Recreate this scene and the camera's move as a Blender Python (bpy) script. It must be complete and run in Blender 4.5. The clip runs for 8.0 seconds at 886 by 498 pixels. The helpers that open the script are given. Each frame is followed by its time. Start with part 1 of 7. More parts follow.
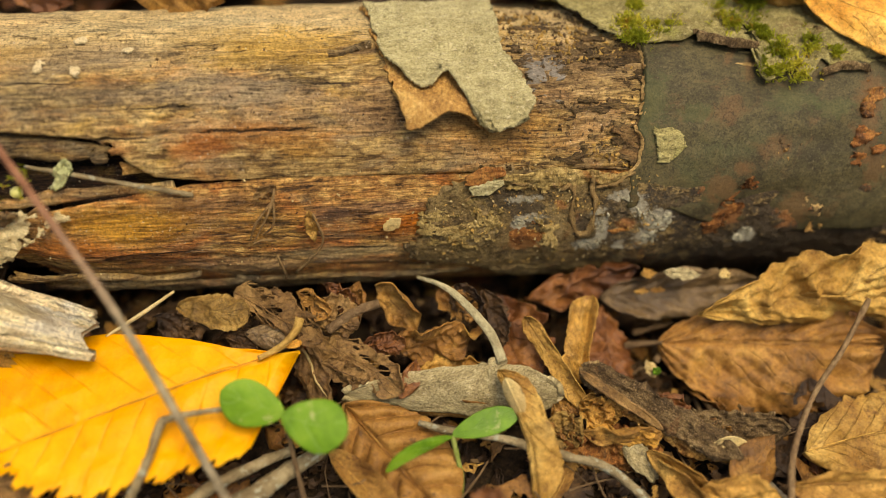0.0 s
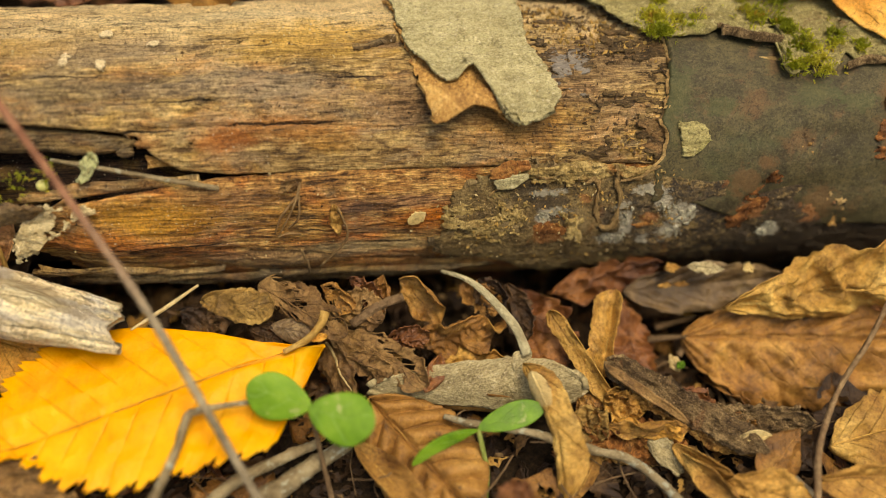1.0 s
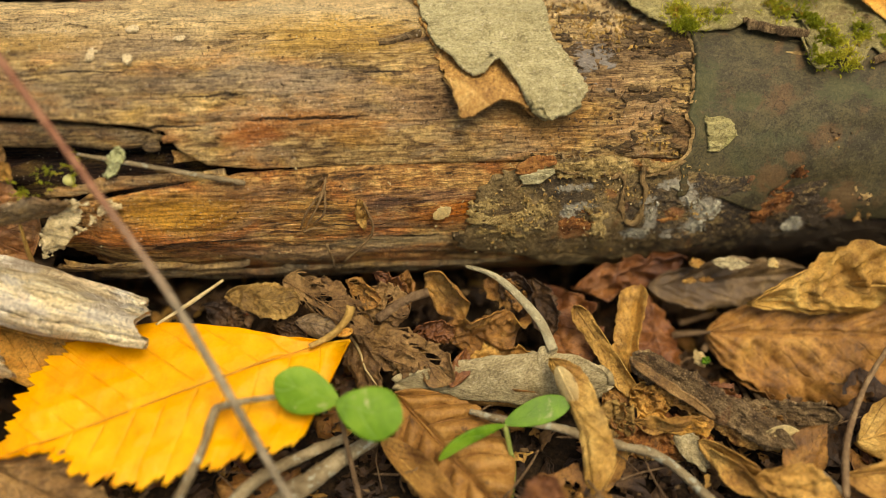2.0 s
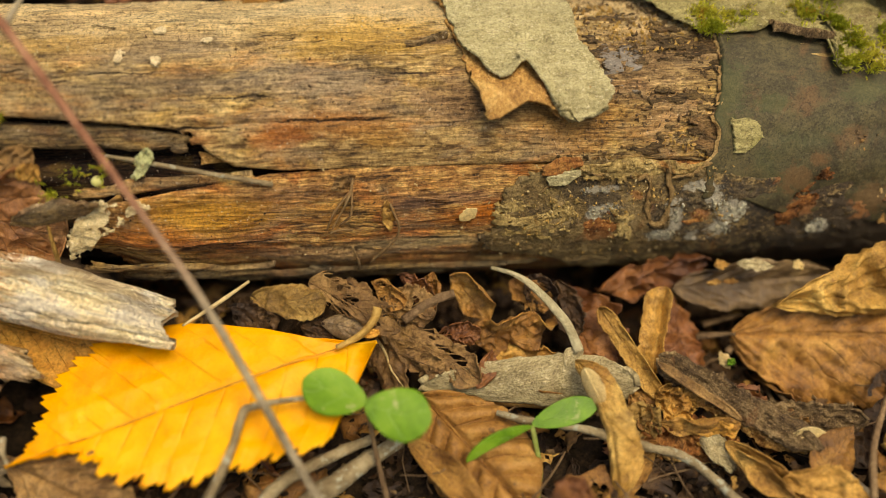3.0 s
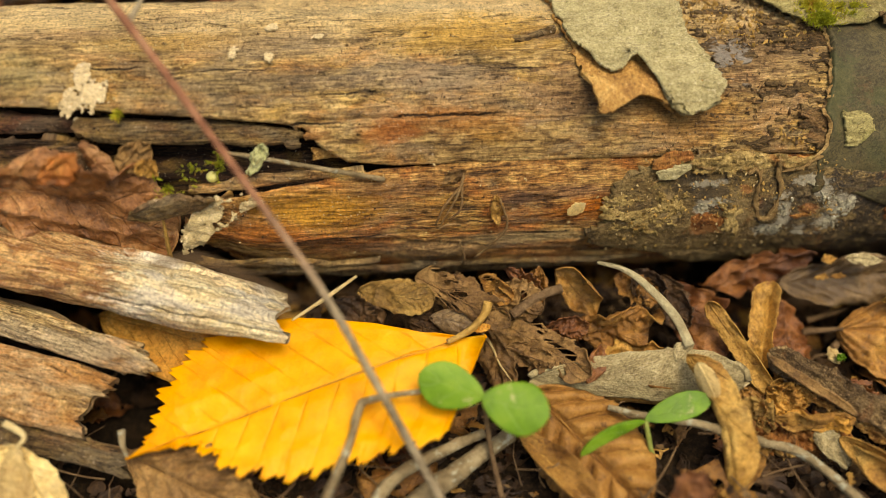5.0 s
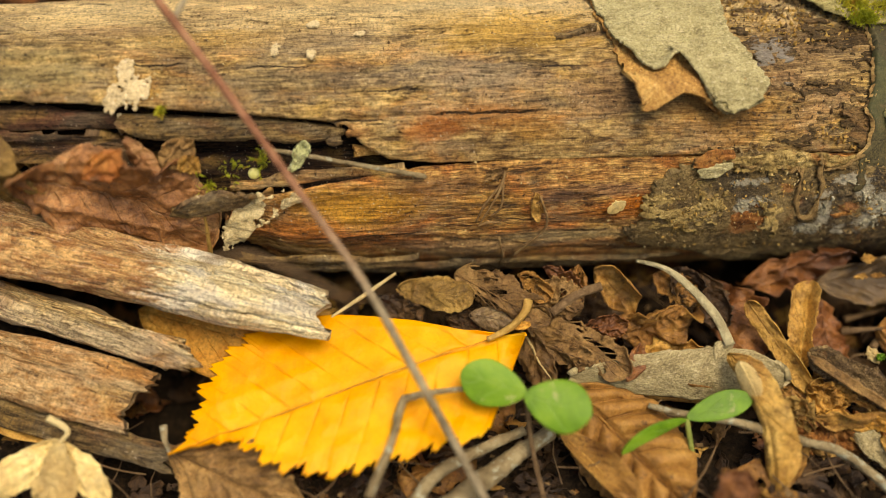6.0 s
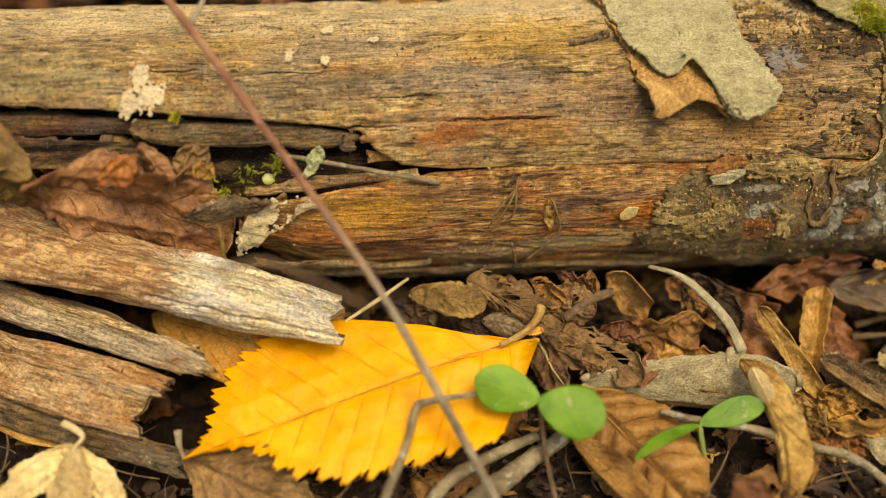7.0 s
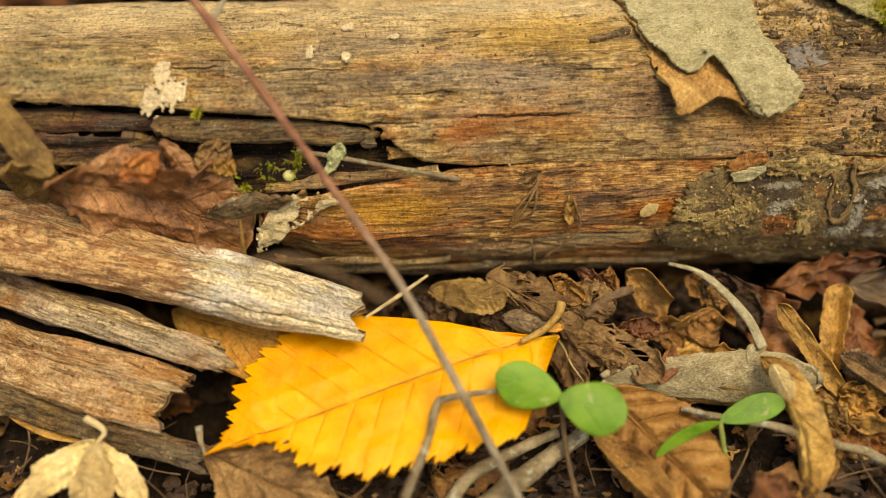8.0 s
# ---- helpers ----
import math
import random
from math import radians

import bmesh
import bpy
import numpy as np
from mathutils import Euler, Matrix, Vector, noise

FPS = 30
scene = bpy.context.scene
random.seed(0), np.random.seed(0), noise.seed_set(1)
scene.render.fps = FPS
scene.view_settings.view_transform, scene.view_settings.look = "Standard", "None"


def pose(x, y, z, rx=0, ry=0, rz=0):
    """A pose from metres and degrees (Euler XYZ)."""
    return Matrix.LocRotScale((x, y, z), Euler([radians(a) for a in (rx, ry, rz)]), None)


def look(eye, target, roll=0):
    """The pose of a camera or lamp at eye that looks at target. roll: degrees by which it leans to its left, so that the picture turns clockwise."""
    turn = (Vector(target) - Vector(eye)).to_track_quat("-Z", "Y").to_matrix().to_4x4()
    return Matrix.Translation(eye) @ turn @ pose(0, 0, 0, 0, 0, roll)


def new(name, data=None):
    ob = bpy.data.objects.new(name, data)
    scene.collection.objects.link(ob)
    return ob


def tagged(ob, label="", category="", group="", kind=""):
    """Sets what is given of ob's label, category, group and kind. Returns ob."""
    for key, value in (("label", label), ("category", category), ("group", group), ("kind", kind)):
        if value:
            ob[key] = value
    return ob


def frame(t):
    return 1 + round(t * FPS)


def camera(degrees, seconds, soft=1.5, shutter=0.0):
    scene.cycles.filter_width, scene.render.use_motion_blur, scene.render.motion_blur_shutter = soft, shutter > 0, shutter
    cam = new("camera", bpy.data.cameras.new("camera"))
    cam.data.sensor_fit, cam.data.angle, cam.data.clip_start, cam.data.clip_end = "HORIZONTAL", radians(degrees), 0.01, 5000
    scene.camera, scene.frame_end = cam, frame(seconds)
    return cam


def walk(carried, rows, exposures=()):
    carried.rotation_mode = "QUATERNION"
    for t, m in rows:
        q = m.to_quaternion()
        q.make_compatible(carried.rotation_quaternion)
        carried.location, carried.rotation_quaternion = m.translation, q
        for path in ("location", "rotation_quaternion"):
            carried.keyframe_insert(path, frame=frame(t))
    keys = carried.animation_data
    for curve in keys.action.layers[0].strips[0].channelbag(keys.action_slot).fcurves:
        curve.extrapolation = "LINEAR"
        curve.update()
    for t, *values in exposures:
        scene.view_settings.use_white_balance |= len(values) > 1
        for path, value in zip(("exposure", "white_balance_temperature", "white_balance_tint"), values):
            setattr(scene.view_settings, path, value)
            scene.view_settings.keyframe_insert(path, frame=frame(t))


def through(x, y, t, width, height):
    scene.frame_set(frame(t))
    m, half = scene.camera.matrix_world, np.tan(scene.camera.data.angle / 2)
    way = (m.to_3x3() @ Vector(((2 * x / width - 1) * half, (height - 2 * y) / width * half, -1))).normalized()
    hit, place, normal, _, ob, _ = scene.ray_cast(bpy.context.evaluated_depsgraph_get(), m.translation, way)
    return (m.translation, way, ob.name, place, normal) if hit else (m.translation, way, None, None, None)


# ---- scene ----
cam = camera(55.2, 8.0, soft=1.0)
# a close view with a shallow depth of field
cam.data.dof.use_dof = True
cam.data.dof.focus_distance = 0.1875
cam.data.dof.aperture_fstop = 3.3
METRES, EYE, TILT, LEAN, TURN = 0.05, 0.155, -45.0, 0.0, 0.0
ROWS = [
    (0.0, 0.0, 0.0, 0.0, 0.0, 0.0, 0.0),
    (0.5, -0.0535, -0.0001, -0.013, 0.04, -0.04, -0.01),
    (1.0, -0.1075, 0.0011, -0.0287, 0.03, 0.01, -0.02),
    (1.5, -0.1571, 0.0072, -0.0469, 0.14, -0.03, -0.04),
    (3.0, -0.3144, -0.0011, -0.0495, 0.36, 0.08, -0.1),
    (3.5, -0.3772, -0.0058, -0.0411, 0.52, 0.04, -0.1),
    (4.0, -0.4522, -0.0131, -0.0569, 1.03, 0.28, 0.03),
    (4.5, -0.5804, -0.0119, -0.0792, 1.51, 0.24, 0.12),
    (5.0, -0.6952, -0.0151, -0.0824, 1.88, 0.21, -0.01),
    (6.5, -0.8861, -0.0312, -0.0784, 2.3, 0.02, -0.35),
    (7.0, -0.9063, -0.0367, -0.06, 2.24, 0.06, -0.39),
    (7.5, -0.9373, -0.0404, -0.0648, 2.42, 0.02, -0.41),
    (8.0, -0.9751, -0.0422, -0.0722, 2.54, 0.01, -0.46),
]
walk(cam, [(t, pose(0, 0, EYE, TILT, LEAN, TURN) @ pose(METRES * x, METRES * y, METRES * z, 90 + pitch, roll, yaw)) for t, x, y, z, yaw, pitch, roll in ROWS],
     exposures=[(0.0, 0.77, 7800, 10), (8.0, 0.8, 7900, 10)])

# ---- daylight under an overcast woodland sky ----
world = bpy.data.worlds.new("sky")
scene.world = world
world.use_nodes = True
wn = world.node_tree.nodes
sky = wn.new("ShaderNodeTexSky")
sky.sky_type = "NISHITA"
sky.sun_disc = False
sky.sun_elevation, sky.sun_rotation = radians(73), radians(126)
sky.air_density, sky.dust_density = 1.0, 4.0
wn["Background"].inputs["Strength"].default_value = 0.1
world.node_tree.links.new(sky.outputs[0], wn["Background"].inputs["Color"])
sun = new("sun", bpy.data.lights.new("sun", "SUN"))
sun.data.energy, sun.data.angle, sun.data.color = 1.5, radians(32), (1.0, 0.93, 0.8)
sun.matrix_world = look((0.3, -0.36, 1.15), (0, 0, 0))


# ---- numeric noise for shapes ----
def lattice(ix, iy, seed):
    h = (ix.astype(np.int64) * 374761393 + iy.astype(np.int64) * 668265263 + seed * 974634777) & 0xFFFFFFFF
    h = ((h ^ (h >> 13)) * 1274126177) & 0xFFFFFFFF
    return ((h ^ (h >> 16)) & 0xFFFF) / 32767.5 - 1.0


def vnoise(x, y, seed=0):
    x, y = np.broadcast_arrays(np.asarray(x, float), np.asarray(y, float))
    ix, iy = np.floor(x), np.floor(y)
    fx, fy = x - ix, y - iy
    fx, fy = fx * fx * (3 - 2 * fx), fy * fy * (3 - 2 * fy)
    a = lattice(ix, iy, seed) * (1 - fx) + lattice(ix + 1, iy, seed) * fx
    b = lattice(ix, iy + 1, seed) * (1 - fx) + lattice(ix + 1, iy + 1, seed) * fx
    return a * (1 - fy) + b * fy


def fbm(x, y, seed=0, octaves=4, gain=0.5):
    total, amp = 0.0, 1.0
    for k in range(octaves):
        total = total + amp * vnoise(np.asarray(x) * 2.03 ** k, np.asarray(y) * 2.03 ** k, seed + 17 * k)
        amp *= gain
    return total


# ---- materials ----
class Shade:
    """A short way to write a node material."""

    def __init__(self, name, rough=0.8, spec=0.3):
        self.mat = bpy.data.materials.new(name)
        self.mat.use_nodes = True
        self.tree = self.mat.node_tree
        self.bsdf = self.tree.nodes["Principled BSDF"]
        self.bsdf.inputs["Roughness"].default_value = rough
        self.bsdf.inputs["Specular IOR Level"].default_value = spec

    def put(self, socket, value):
        if isinstance(value, bpy.types.NodeSocket):
            self.tree.links.new(value, socket)
        elif isinstance(value, tuple) and len(value) == 3 and socket.type == "RGBA":
            socket.default_value = (*value, 1.0)
        else:
            socket.default_value = value

    def node(self, kind, **sockets):
        n = self.tree.nodes.new(kind)
        for key, value in sockets.items():
            self.put(n.inputs[key.replace("_", " ")], value)
        return n

    def uv(self):
        return self.node("ShaderNodeTexCoord").outputs["UV"]

    def place(self):
        return self.node("ShaderNodeTexCoord").outputs["Object"]

    def shifted(self, vec, amount=1.0):
        r = self.node("ShaderNodeObjectInfo").outputs["Random"]
        n = self.node("ShaderNodeVectorMath")
        n.operation = "ADD"
        self.put(n.inputs[0], vec)
        self.put(n.inputs[1], self.math("MULTIPLY", r, amount))
        return n.outputs[0]

    def scaled(self, vec, sx, sy, sz):
        n = self.node("ShaderNodeMapping", Vector=vec)
        n.inputs["Scale"].default_value = (sx, sy, sz)
        return n.outputs[0]

    def noise(self, vec, scale, detail=4.0, rough=0.6, warp=0.0):
        n = self.node("ShaderNodeTexNoise", Vector=vec, Scale=float(scale), Detail=float(detail), Roughness=float(rough), Distortion=float(warp))
        return n.outputs["Fac"]

    def cells(self, vec, scale):
        n = self.node("ShaderNodeTexVoronoi", Vector=vec, Scale=float(scale))
        return n.outputs["Distance"]

    def math(self, op, a, b=0.5, c=0.5):
        n = self.tree.nodes.new("ShaderNodeMath")
        n.operation = op
        for i, v in enumerate((a, b, c)):
            self.put(n.inputs[i], v)
        return n.outputs[0]

    def step(self, v, lo, hi):
        n = self.node("ShaderNodeMapRange", Value=v)
        n.interpolation_type = "SMOOTHSTEP"
        n.inputs["From Min"].default_value, n.inputs["From Max"].default_value = lo, hi
        return n.outputs[0]

    def ramp(self, v, *stops):
        n = self.node("ShaderNodeValToRGB", Fac=v)
        e = n.color_ramp.elements
        while len(e) < len(stops):
            e.new(0.5)
        for el, (p, col) in zip(e, stops):
            el.position, el.color = p, (col[0], col[1], col[2] * 0.8, 1.0)
        return n.outputs[0]

    def mix(self, f, a, b, mode="MIX"):
        n = self.tree.nodes.new("ShaderNodeMix")
        n.data_type, n.blend_type = "RGBA", mode
        self.put(n.inputs[0], f)
        self.put(n.inputs[6], a)
        self.put(n.inputs[7], b)
        return n.outputs[2]

    def xyz(self, vec):
        return self.node("ShaderNodeSeparateXYZ", Vector=vec).outputs

    def done(self, colour, height=None, depth=0.0005, rough=None, strength=1.0, through=0.0):
        self.put(self.bsdf.inputs["Base Color"], colour)
        if rough is not None:
            self.put(self.bsdf.inputs["Roughness"], rough)
        if height is not None:
            b = self.node("ShaderNodeBump", Height=height, Distance=depth, Strength=strength)
            self.put(self.bsdf.inputs["Normal"], b.outputs[0])
        if through:
            t = self.node("ShaderNodeBsdfTranslucent", Color=colour)
            m = self.node("ShaderNodeMixShader", Fac=through)
            self.tree.links.new(self.bsdf.outputs[0], m.inputs[1])
            self.tree.links.new(t.outputs[0], m.inputs[2])
            self.tree.links.new(m.outputs[0], self.tree.nodes["Material Output"].inputs[0])
        return self.mat


def wood(name, dark, mid, light, stain, stain_at=0.5, grey=(0.22, 0.18, 0.13), grey_at=0.55, rough=0.7, top=None, gold=(0.7, 0.42, 0.1), patches=(), grime=0.6, cracks=(), blotch=0.7, along=None):
    """Weathered wood; the grain runs along U, both U and V in metres."""
    s = Shade(name, rough, 0.35)
    uv = s.uv()
    warp = s.noise(uv, 60, 2)
    n = s.node("ShaderNodeVectorMath")
    n.operation = "MULTIPLY_ADD"
    s.put(n.inputs[0], warp)
    n.inputs[1].default_value = (0, 0.0016, 0)
    s.put(n.inputs[2], uv)
    v = n.outputs[0]
    coarse = s.noise(s.scaled(v, 40, 420, 1), 1, 5, 0.65)
    fine = s.noise(s.scaled(v, 130, 2600, 1), 1, 4, 0.7)
    pore = s.noise(s.scaled(v, 420, 3600, 1), 1, 2, 0.6)
    blot = s.noise(s.scaled(v, 45, 110, 1), 1, 5, 0.6, 0.4)
    blot2 = s.noise(s.scaled(v, 28, 75, 1), 1.7, 5, 0.65, 0.6)
    mott = s.noise(s.scaled(v, 260, 800, 1), 1, 5, 0.7, 0.5)
    g = s.math("ADD", s.math("MULTIPLY", coarse, 0.34), s.math("ADD", s.math("MULTIPLY", fine, 0.24), s.math("MULTIPLY", mott, 0.42)))
    col = s.ramp(g, (0.43, dark), (0.5, mid), (0.575, light))
    tone = s.noise(s.scaled(v, 34, 60, 1), 2.3, 5, 0.65, 0.8)
    col = s.mix(s.math("MULTIPLY", s.step(blot, stain_at - 0.05, stain_at + 0.1), 0.85), col, s.mix(0.85, s.mix(0.25, col, stain), stain, "COLOR"))
    col = s.mix(s.math("MULTIPLY", s.step(tone, 0.52, 0.64), 0.6), col, s.mix(0.8, s.mix(0.3, col, gold), gold, "COLOR"))
    pale = s.mix(g, tuple(c * 0.45 for c in grey), tuple(min(1, c * 1.7) for c in grey))
    col = s.mix(s.math("MULTIPLY", s.step(blot2, grey_at - 0.05, grey_at + 0.1), 0.55), col, pale)
    smudge = s.noise(s.scaled(v, 70, 120, 1), 1, 6, 0.75, 0.6)
    col = s.mix(s.math("MULTIPLY", s.step(smudge, 0.56, 0.68), grime), col, s.mix(mott, (0.03, 0.022, 0.012), (0.17, 0.13, 0.075)))
    # Upper band: golden bare wood, paled further to paint in skylight from above.
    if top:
        skylit_band = s.step(s.math("ADD", s.xyz(uv)[1], s.math("MULTIPLY", s.math("SUBTRACT", blot, 0.5), 0.03)), top[0], top[1])
        col = s.mix(s.math("MULTIPLY", skylit_band, 0.8), col, s.mix(g, top[2], top[3]))
    if along:
        reach = s.math("ADD", s.xyz(uv)[0], s.math("MULTIPLY", s.math("SUBTRACT", s.math("ADD", blot, mott), 1.0), 0.03))
        worn = s.mix(s.step(s.noise(s.scaled(v, 160, 420, 1), 1, 6, 0.75, 0.5), 0.42, 0.6), along[2], along[3])
        col = s.mix(s.math("MULTIPLY", s.step(reach, along[0], along[1]), 0.95), col, s.mix(0.2, worn, col, "MULTIPLY"))
    for (pu, pv, ru, rv), tint, amount in patches:
        m = s.node("ShaderNodeMapping", Vector=uv)
        m.vector_type = "TEXTURE"
        m.inputs["Location"].default_value, m.inputs["Scale"].default_value = (pu, pv, 0), (ru, rv, 1)
        d = s.node("ShaderNodeVectorMath", Vector=m.outputs[0])
        d.operation = "LENGTH"
        near = s.math("ADD", d.outputs["Value"], s.math("MULTIPLY", s.math("SUBTRACT", s.math("ADD", s.math("MULTIPLY", mott, 0.5), s.math("MULTIPLY", smudge, 0.5)), 0.5), 2.8))
        f = s.math("MULTIPLY", s.step(near, 1.25, 0.35), amount)
        col = s.mix(f, col, s.mix(0.85, s.mix(0.55, col, s.mix(g, tuple(c * 0.35 for c in tint), tint)), tint, "COLOR"))
    broad = s.noise(s.scaled(v, 30, 85, 1), 1.2, 4, 0.65, 0.5)
    col = s.mix(blotch, col, s.ramp(broad, (0.36, (0.5, 0.45, 0.5)), (0.49, (0.9, 0.88, 1.05)), (0.6, (1.0, 1.0, 1.25))), "MULTIPLY")
    col = s.mix(s.math("MULTIPLY", s.step(pore, 0.61, 0.69), 0.6), col, tuple(c * 0.4 for c in dark))
    line = s.math("ABSOLUTE", s.math("SUBTRACT", s.noise(s.scaled(v, 30, 520, 1), 1, 6, 0.6), 0.5))
    crackle = s.math("MULTIPLY", s.step(line, 0.012, 0.004), s.step(s.noise(s.scaled(v, 80, 160, 1), 1, 3), 0.52, 0.6))
    col = s.mix(s.math("MULTIPLY", crackle, 0.6), col, tuple(c * 0.3 for c in dark))
    pits = s.math("MULTIPLY", s.step(s.noise(uv, 800, 3, 0.6), 0.63, 0.69), s.step(blot, 0.42, 0.58))
    col = s.mix(pits, col, tuple(c * 0.4 for c in dark))
    speck = s.noise(uv, 1500, 2, 0.5)
    col = s.mix(s.math("MULTIPLY", s.step(speck, 0.66, 0.71), s.step(blot2, 0.42, 0.6)), col, (0.62, 0.5, 0.33))
    grit = s.noise(uv, 1250, 4, 0.75, 0.3)
    col = s.mix(0.9, col, s.ramp(grit, (0.36, (0.5, 0.47, 0.56)), (0.49, (1.06, 1.06, 1.3)), (0.62, (1.3, 1.3, 1.62))), "MULTIPLY")
    chip = s.math("MULTIPLY", s.step(grit, 0.6, 0.66), s.step(smudge, 0.44, 0.56))
    col = s.mix(s.math("MULTIPLY", chip, 0.55), col, s.mix(0.5, col, light))
    damp = s.step(s.noise(s.scaled(v, 60, 170, 1), 1, 6, 0.7, 0.5), 0.55, 0.68)
    col = s.mix(s.math("MULTIPLY", damp, 0.4), col, tuple(c * 0.4 for c in mid))
    thread = s.noise(s.scaled(v, 170, 2700, 1), 1, 5, 0.75)
    patchy = s.step(s.noise(s.scaled(v, 110, 330, 1), 1, 5, 0.7, 0.6), 0.36, 0.6)
    col = s.mix(s.math("ADD", 0.25, s.math("MULTIPLY", patchy, 0.6)), col, s.ramp(thread, (0.37, (0.36, 0.33, 0.4)), (0.47, (0.98, 0.97, 1.2)), (0.6, (1.25, 1.25, 1.56))), "MULTIPLY")
    col = s.mix(s.math("MULTIPLY", s.step(thread, 0.56, 0.66), 0.45), col, s.mix(0.6, col, light))
    rot = s.math("MULTIPLY", s.step(s.noise(s.scaled(v, 150, 900, 1), 1, 6, 0.75, 0.3), 0.56, 0.63), s.step(smudge, 0.42, 0.56))
    col = s.mix(s.math("MULTIPLY", rot, 0.75), col, tuple(c * 0.45 for c in dark))
    for pu, pv, ru, rv in cracks:
        wave = s.math("MULTIPLY", s.math("SUBTRACT", s.noise(s.scaled(uv, 220, 40, 1), 1, 4, 0.6), 0.5), 0.0022)
        across = s.math("DIVIDE", s.math("SUBTRACT", s.math("ADD", s.xyz(uv)[1], wave), pv), rv)
        along = s.math("DIVIDE", s.math("SUBTRACT", s.xyz(uv)[0], pu), ru)
        d = s.math("ADD", s.math("MULTIPLY", across, across), s.math("POWER", s.math("ABSOLUTE", along), 4.0))
        split = s.math("MULTIPLY", s.step(d, 1.0, 0.3), s.step(mott, 0.34, 0.46))
        col = s.mix(s.math("MULTIPLY", split, 0.9), col, tuple(c * 0.2 for c in dark))
        crackle = s.math("ADD", crackle, s.math("MULTIPLY", split, 2.0))
    s.mat["metric"] = 1
    h = s.math("ADD", s.math("MULTIPLY", coarse, 0.6), s.math("ADD", s.math("MULTIPLY", fine, 0.5), s.math("ADD", s.math("MULTIPLY", mott, 0.4), s.math("ADD", s.math("MULTIPLY", grit, 0.5), s.math("ADD", s.math("MULTIPLY", crackle, -0.4), s.math("ADD", s.math("MULTIPLY", thread, 0.5), s.math("MULTIPLY", rot, -0.3)))))))
    return s.done(col, h, 0.0012, s.math("SUBTRACT", rough + 0.12, s.math("MULTIPLY", damp, 0.3)))


def bark(name, dark, mid, light, patch, patch_at=0.6, rough=0.75, bump=0.0006, stretch=(1.0, 1.0), green=None, stains_and_shade=()):
    s = Shade(name, rough, 0.3)
    raw = s.uv()
    uv = s.scaled(s.uv(), stretch[0], stretch[1], 1)
    big = s.noise(uv, 55, 5, 0.6, 0.5)
    mid_n = s.noise(uv, 260, 5, 0.65, 0.2)
    fine = s.noise(uv, 1400, 4, 0.65)
    g = s.math("ADD", s.math("MULTIPLY", big, 0.35), s.math("ADD", s.math("MULTIPLY", mid_n, 0.35), s.math("MULTIPLY", fine, 0.3)))
    col = s.ramp(g, (0.40, dark), (0.5, mid), (0.60, light))
    p = s.noise(uv, 85, 6, 0.7, 0.8)
    col = s.mix(s.math("MULTIPLY", s.step(p, patch_at - 0.03, patch_at + 0.1), 0.85), col, s.mix(mid_n, tuple(c * 0.5 for c in patch), patch))
    if green:
        q = s.noise(uv, 48, 4, 0.6, 0.3)
        col = s.mix(s.math("MULTIPLY", s.step(q, 0.56, 0.72), 0.6), col, green)
    grit = s.noise(uv, 2100, 3, 0.7)
    col = s.mix(0.75, col, s.ramp(grit, (0.36, (0.4, 0.4, 0.5)), (0.5, (0.95, 0.95, 1.18)), (0.64, (1.0, 1.0, 1.25))), "MULTIPLY")
    crack = s.math("ABSOLUTE", s.math("SUBTRACT", s.noise(uv, 180, 6, 0.65, 0.6), 0.5))
    col = s.mix(s.math("MULTIPLY", s.math("MULTIPLY", s.step(crack, 0.014, 0.004), s.step(big, 0.45, 0.55)), 0.6), col, tuple(c * 0.5 for c in dark))
    flecks = s.noise(uv, 900, 5, 0.75, 0.4)
    col = s.mix(s.math("MULTIPLY", s.step(flecks, 0.56, 0.64), 0.5), col, tuple(min(1.0, c * 1.25) for c in light))
    col = s.mix(s.math("MULTIPLY", s.step(flecks, 0.44, 0.36), 0.6), col, tuple(c * 0.6 for c in dark))
    edge = s.noise(uv, 330, 6, 0.75, 0.4)
    for tint, amount, spots in stains_and_shade:
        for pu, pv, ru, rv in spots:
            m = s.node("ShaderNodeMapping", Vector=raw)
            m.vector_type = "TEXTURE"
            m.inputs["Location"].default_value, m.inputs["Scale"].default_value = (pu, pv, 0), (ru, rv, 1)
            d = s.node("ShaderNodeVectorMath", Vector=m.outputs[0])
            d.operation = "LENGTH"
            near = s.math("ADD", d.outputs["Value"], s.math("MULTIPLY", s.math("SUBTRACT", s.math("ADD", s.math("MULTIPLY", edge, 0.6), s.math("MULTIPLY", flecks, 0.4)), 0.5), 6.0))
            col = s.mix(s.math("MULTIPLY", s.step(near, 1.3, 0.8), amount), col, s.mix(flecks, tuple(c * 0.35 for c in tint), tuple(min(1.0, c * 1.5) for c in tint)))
    h = s.math("ADD", s.math("MULTIPLY", mid_n, 0.7), s.math("ADD", s.math("MULTIPLY", fine, 0.3), s.math("MULTIPLY", flecks, 0.5)))
    s.mat["metric"] = 1
    return s.done(col, h, bump, s.math("ADD", rough - 0.12, s.math("MULTIPLY", fine, 0.25)))


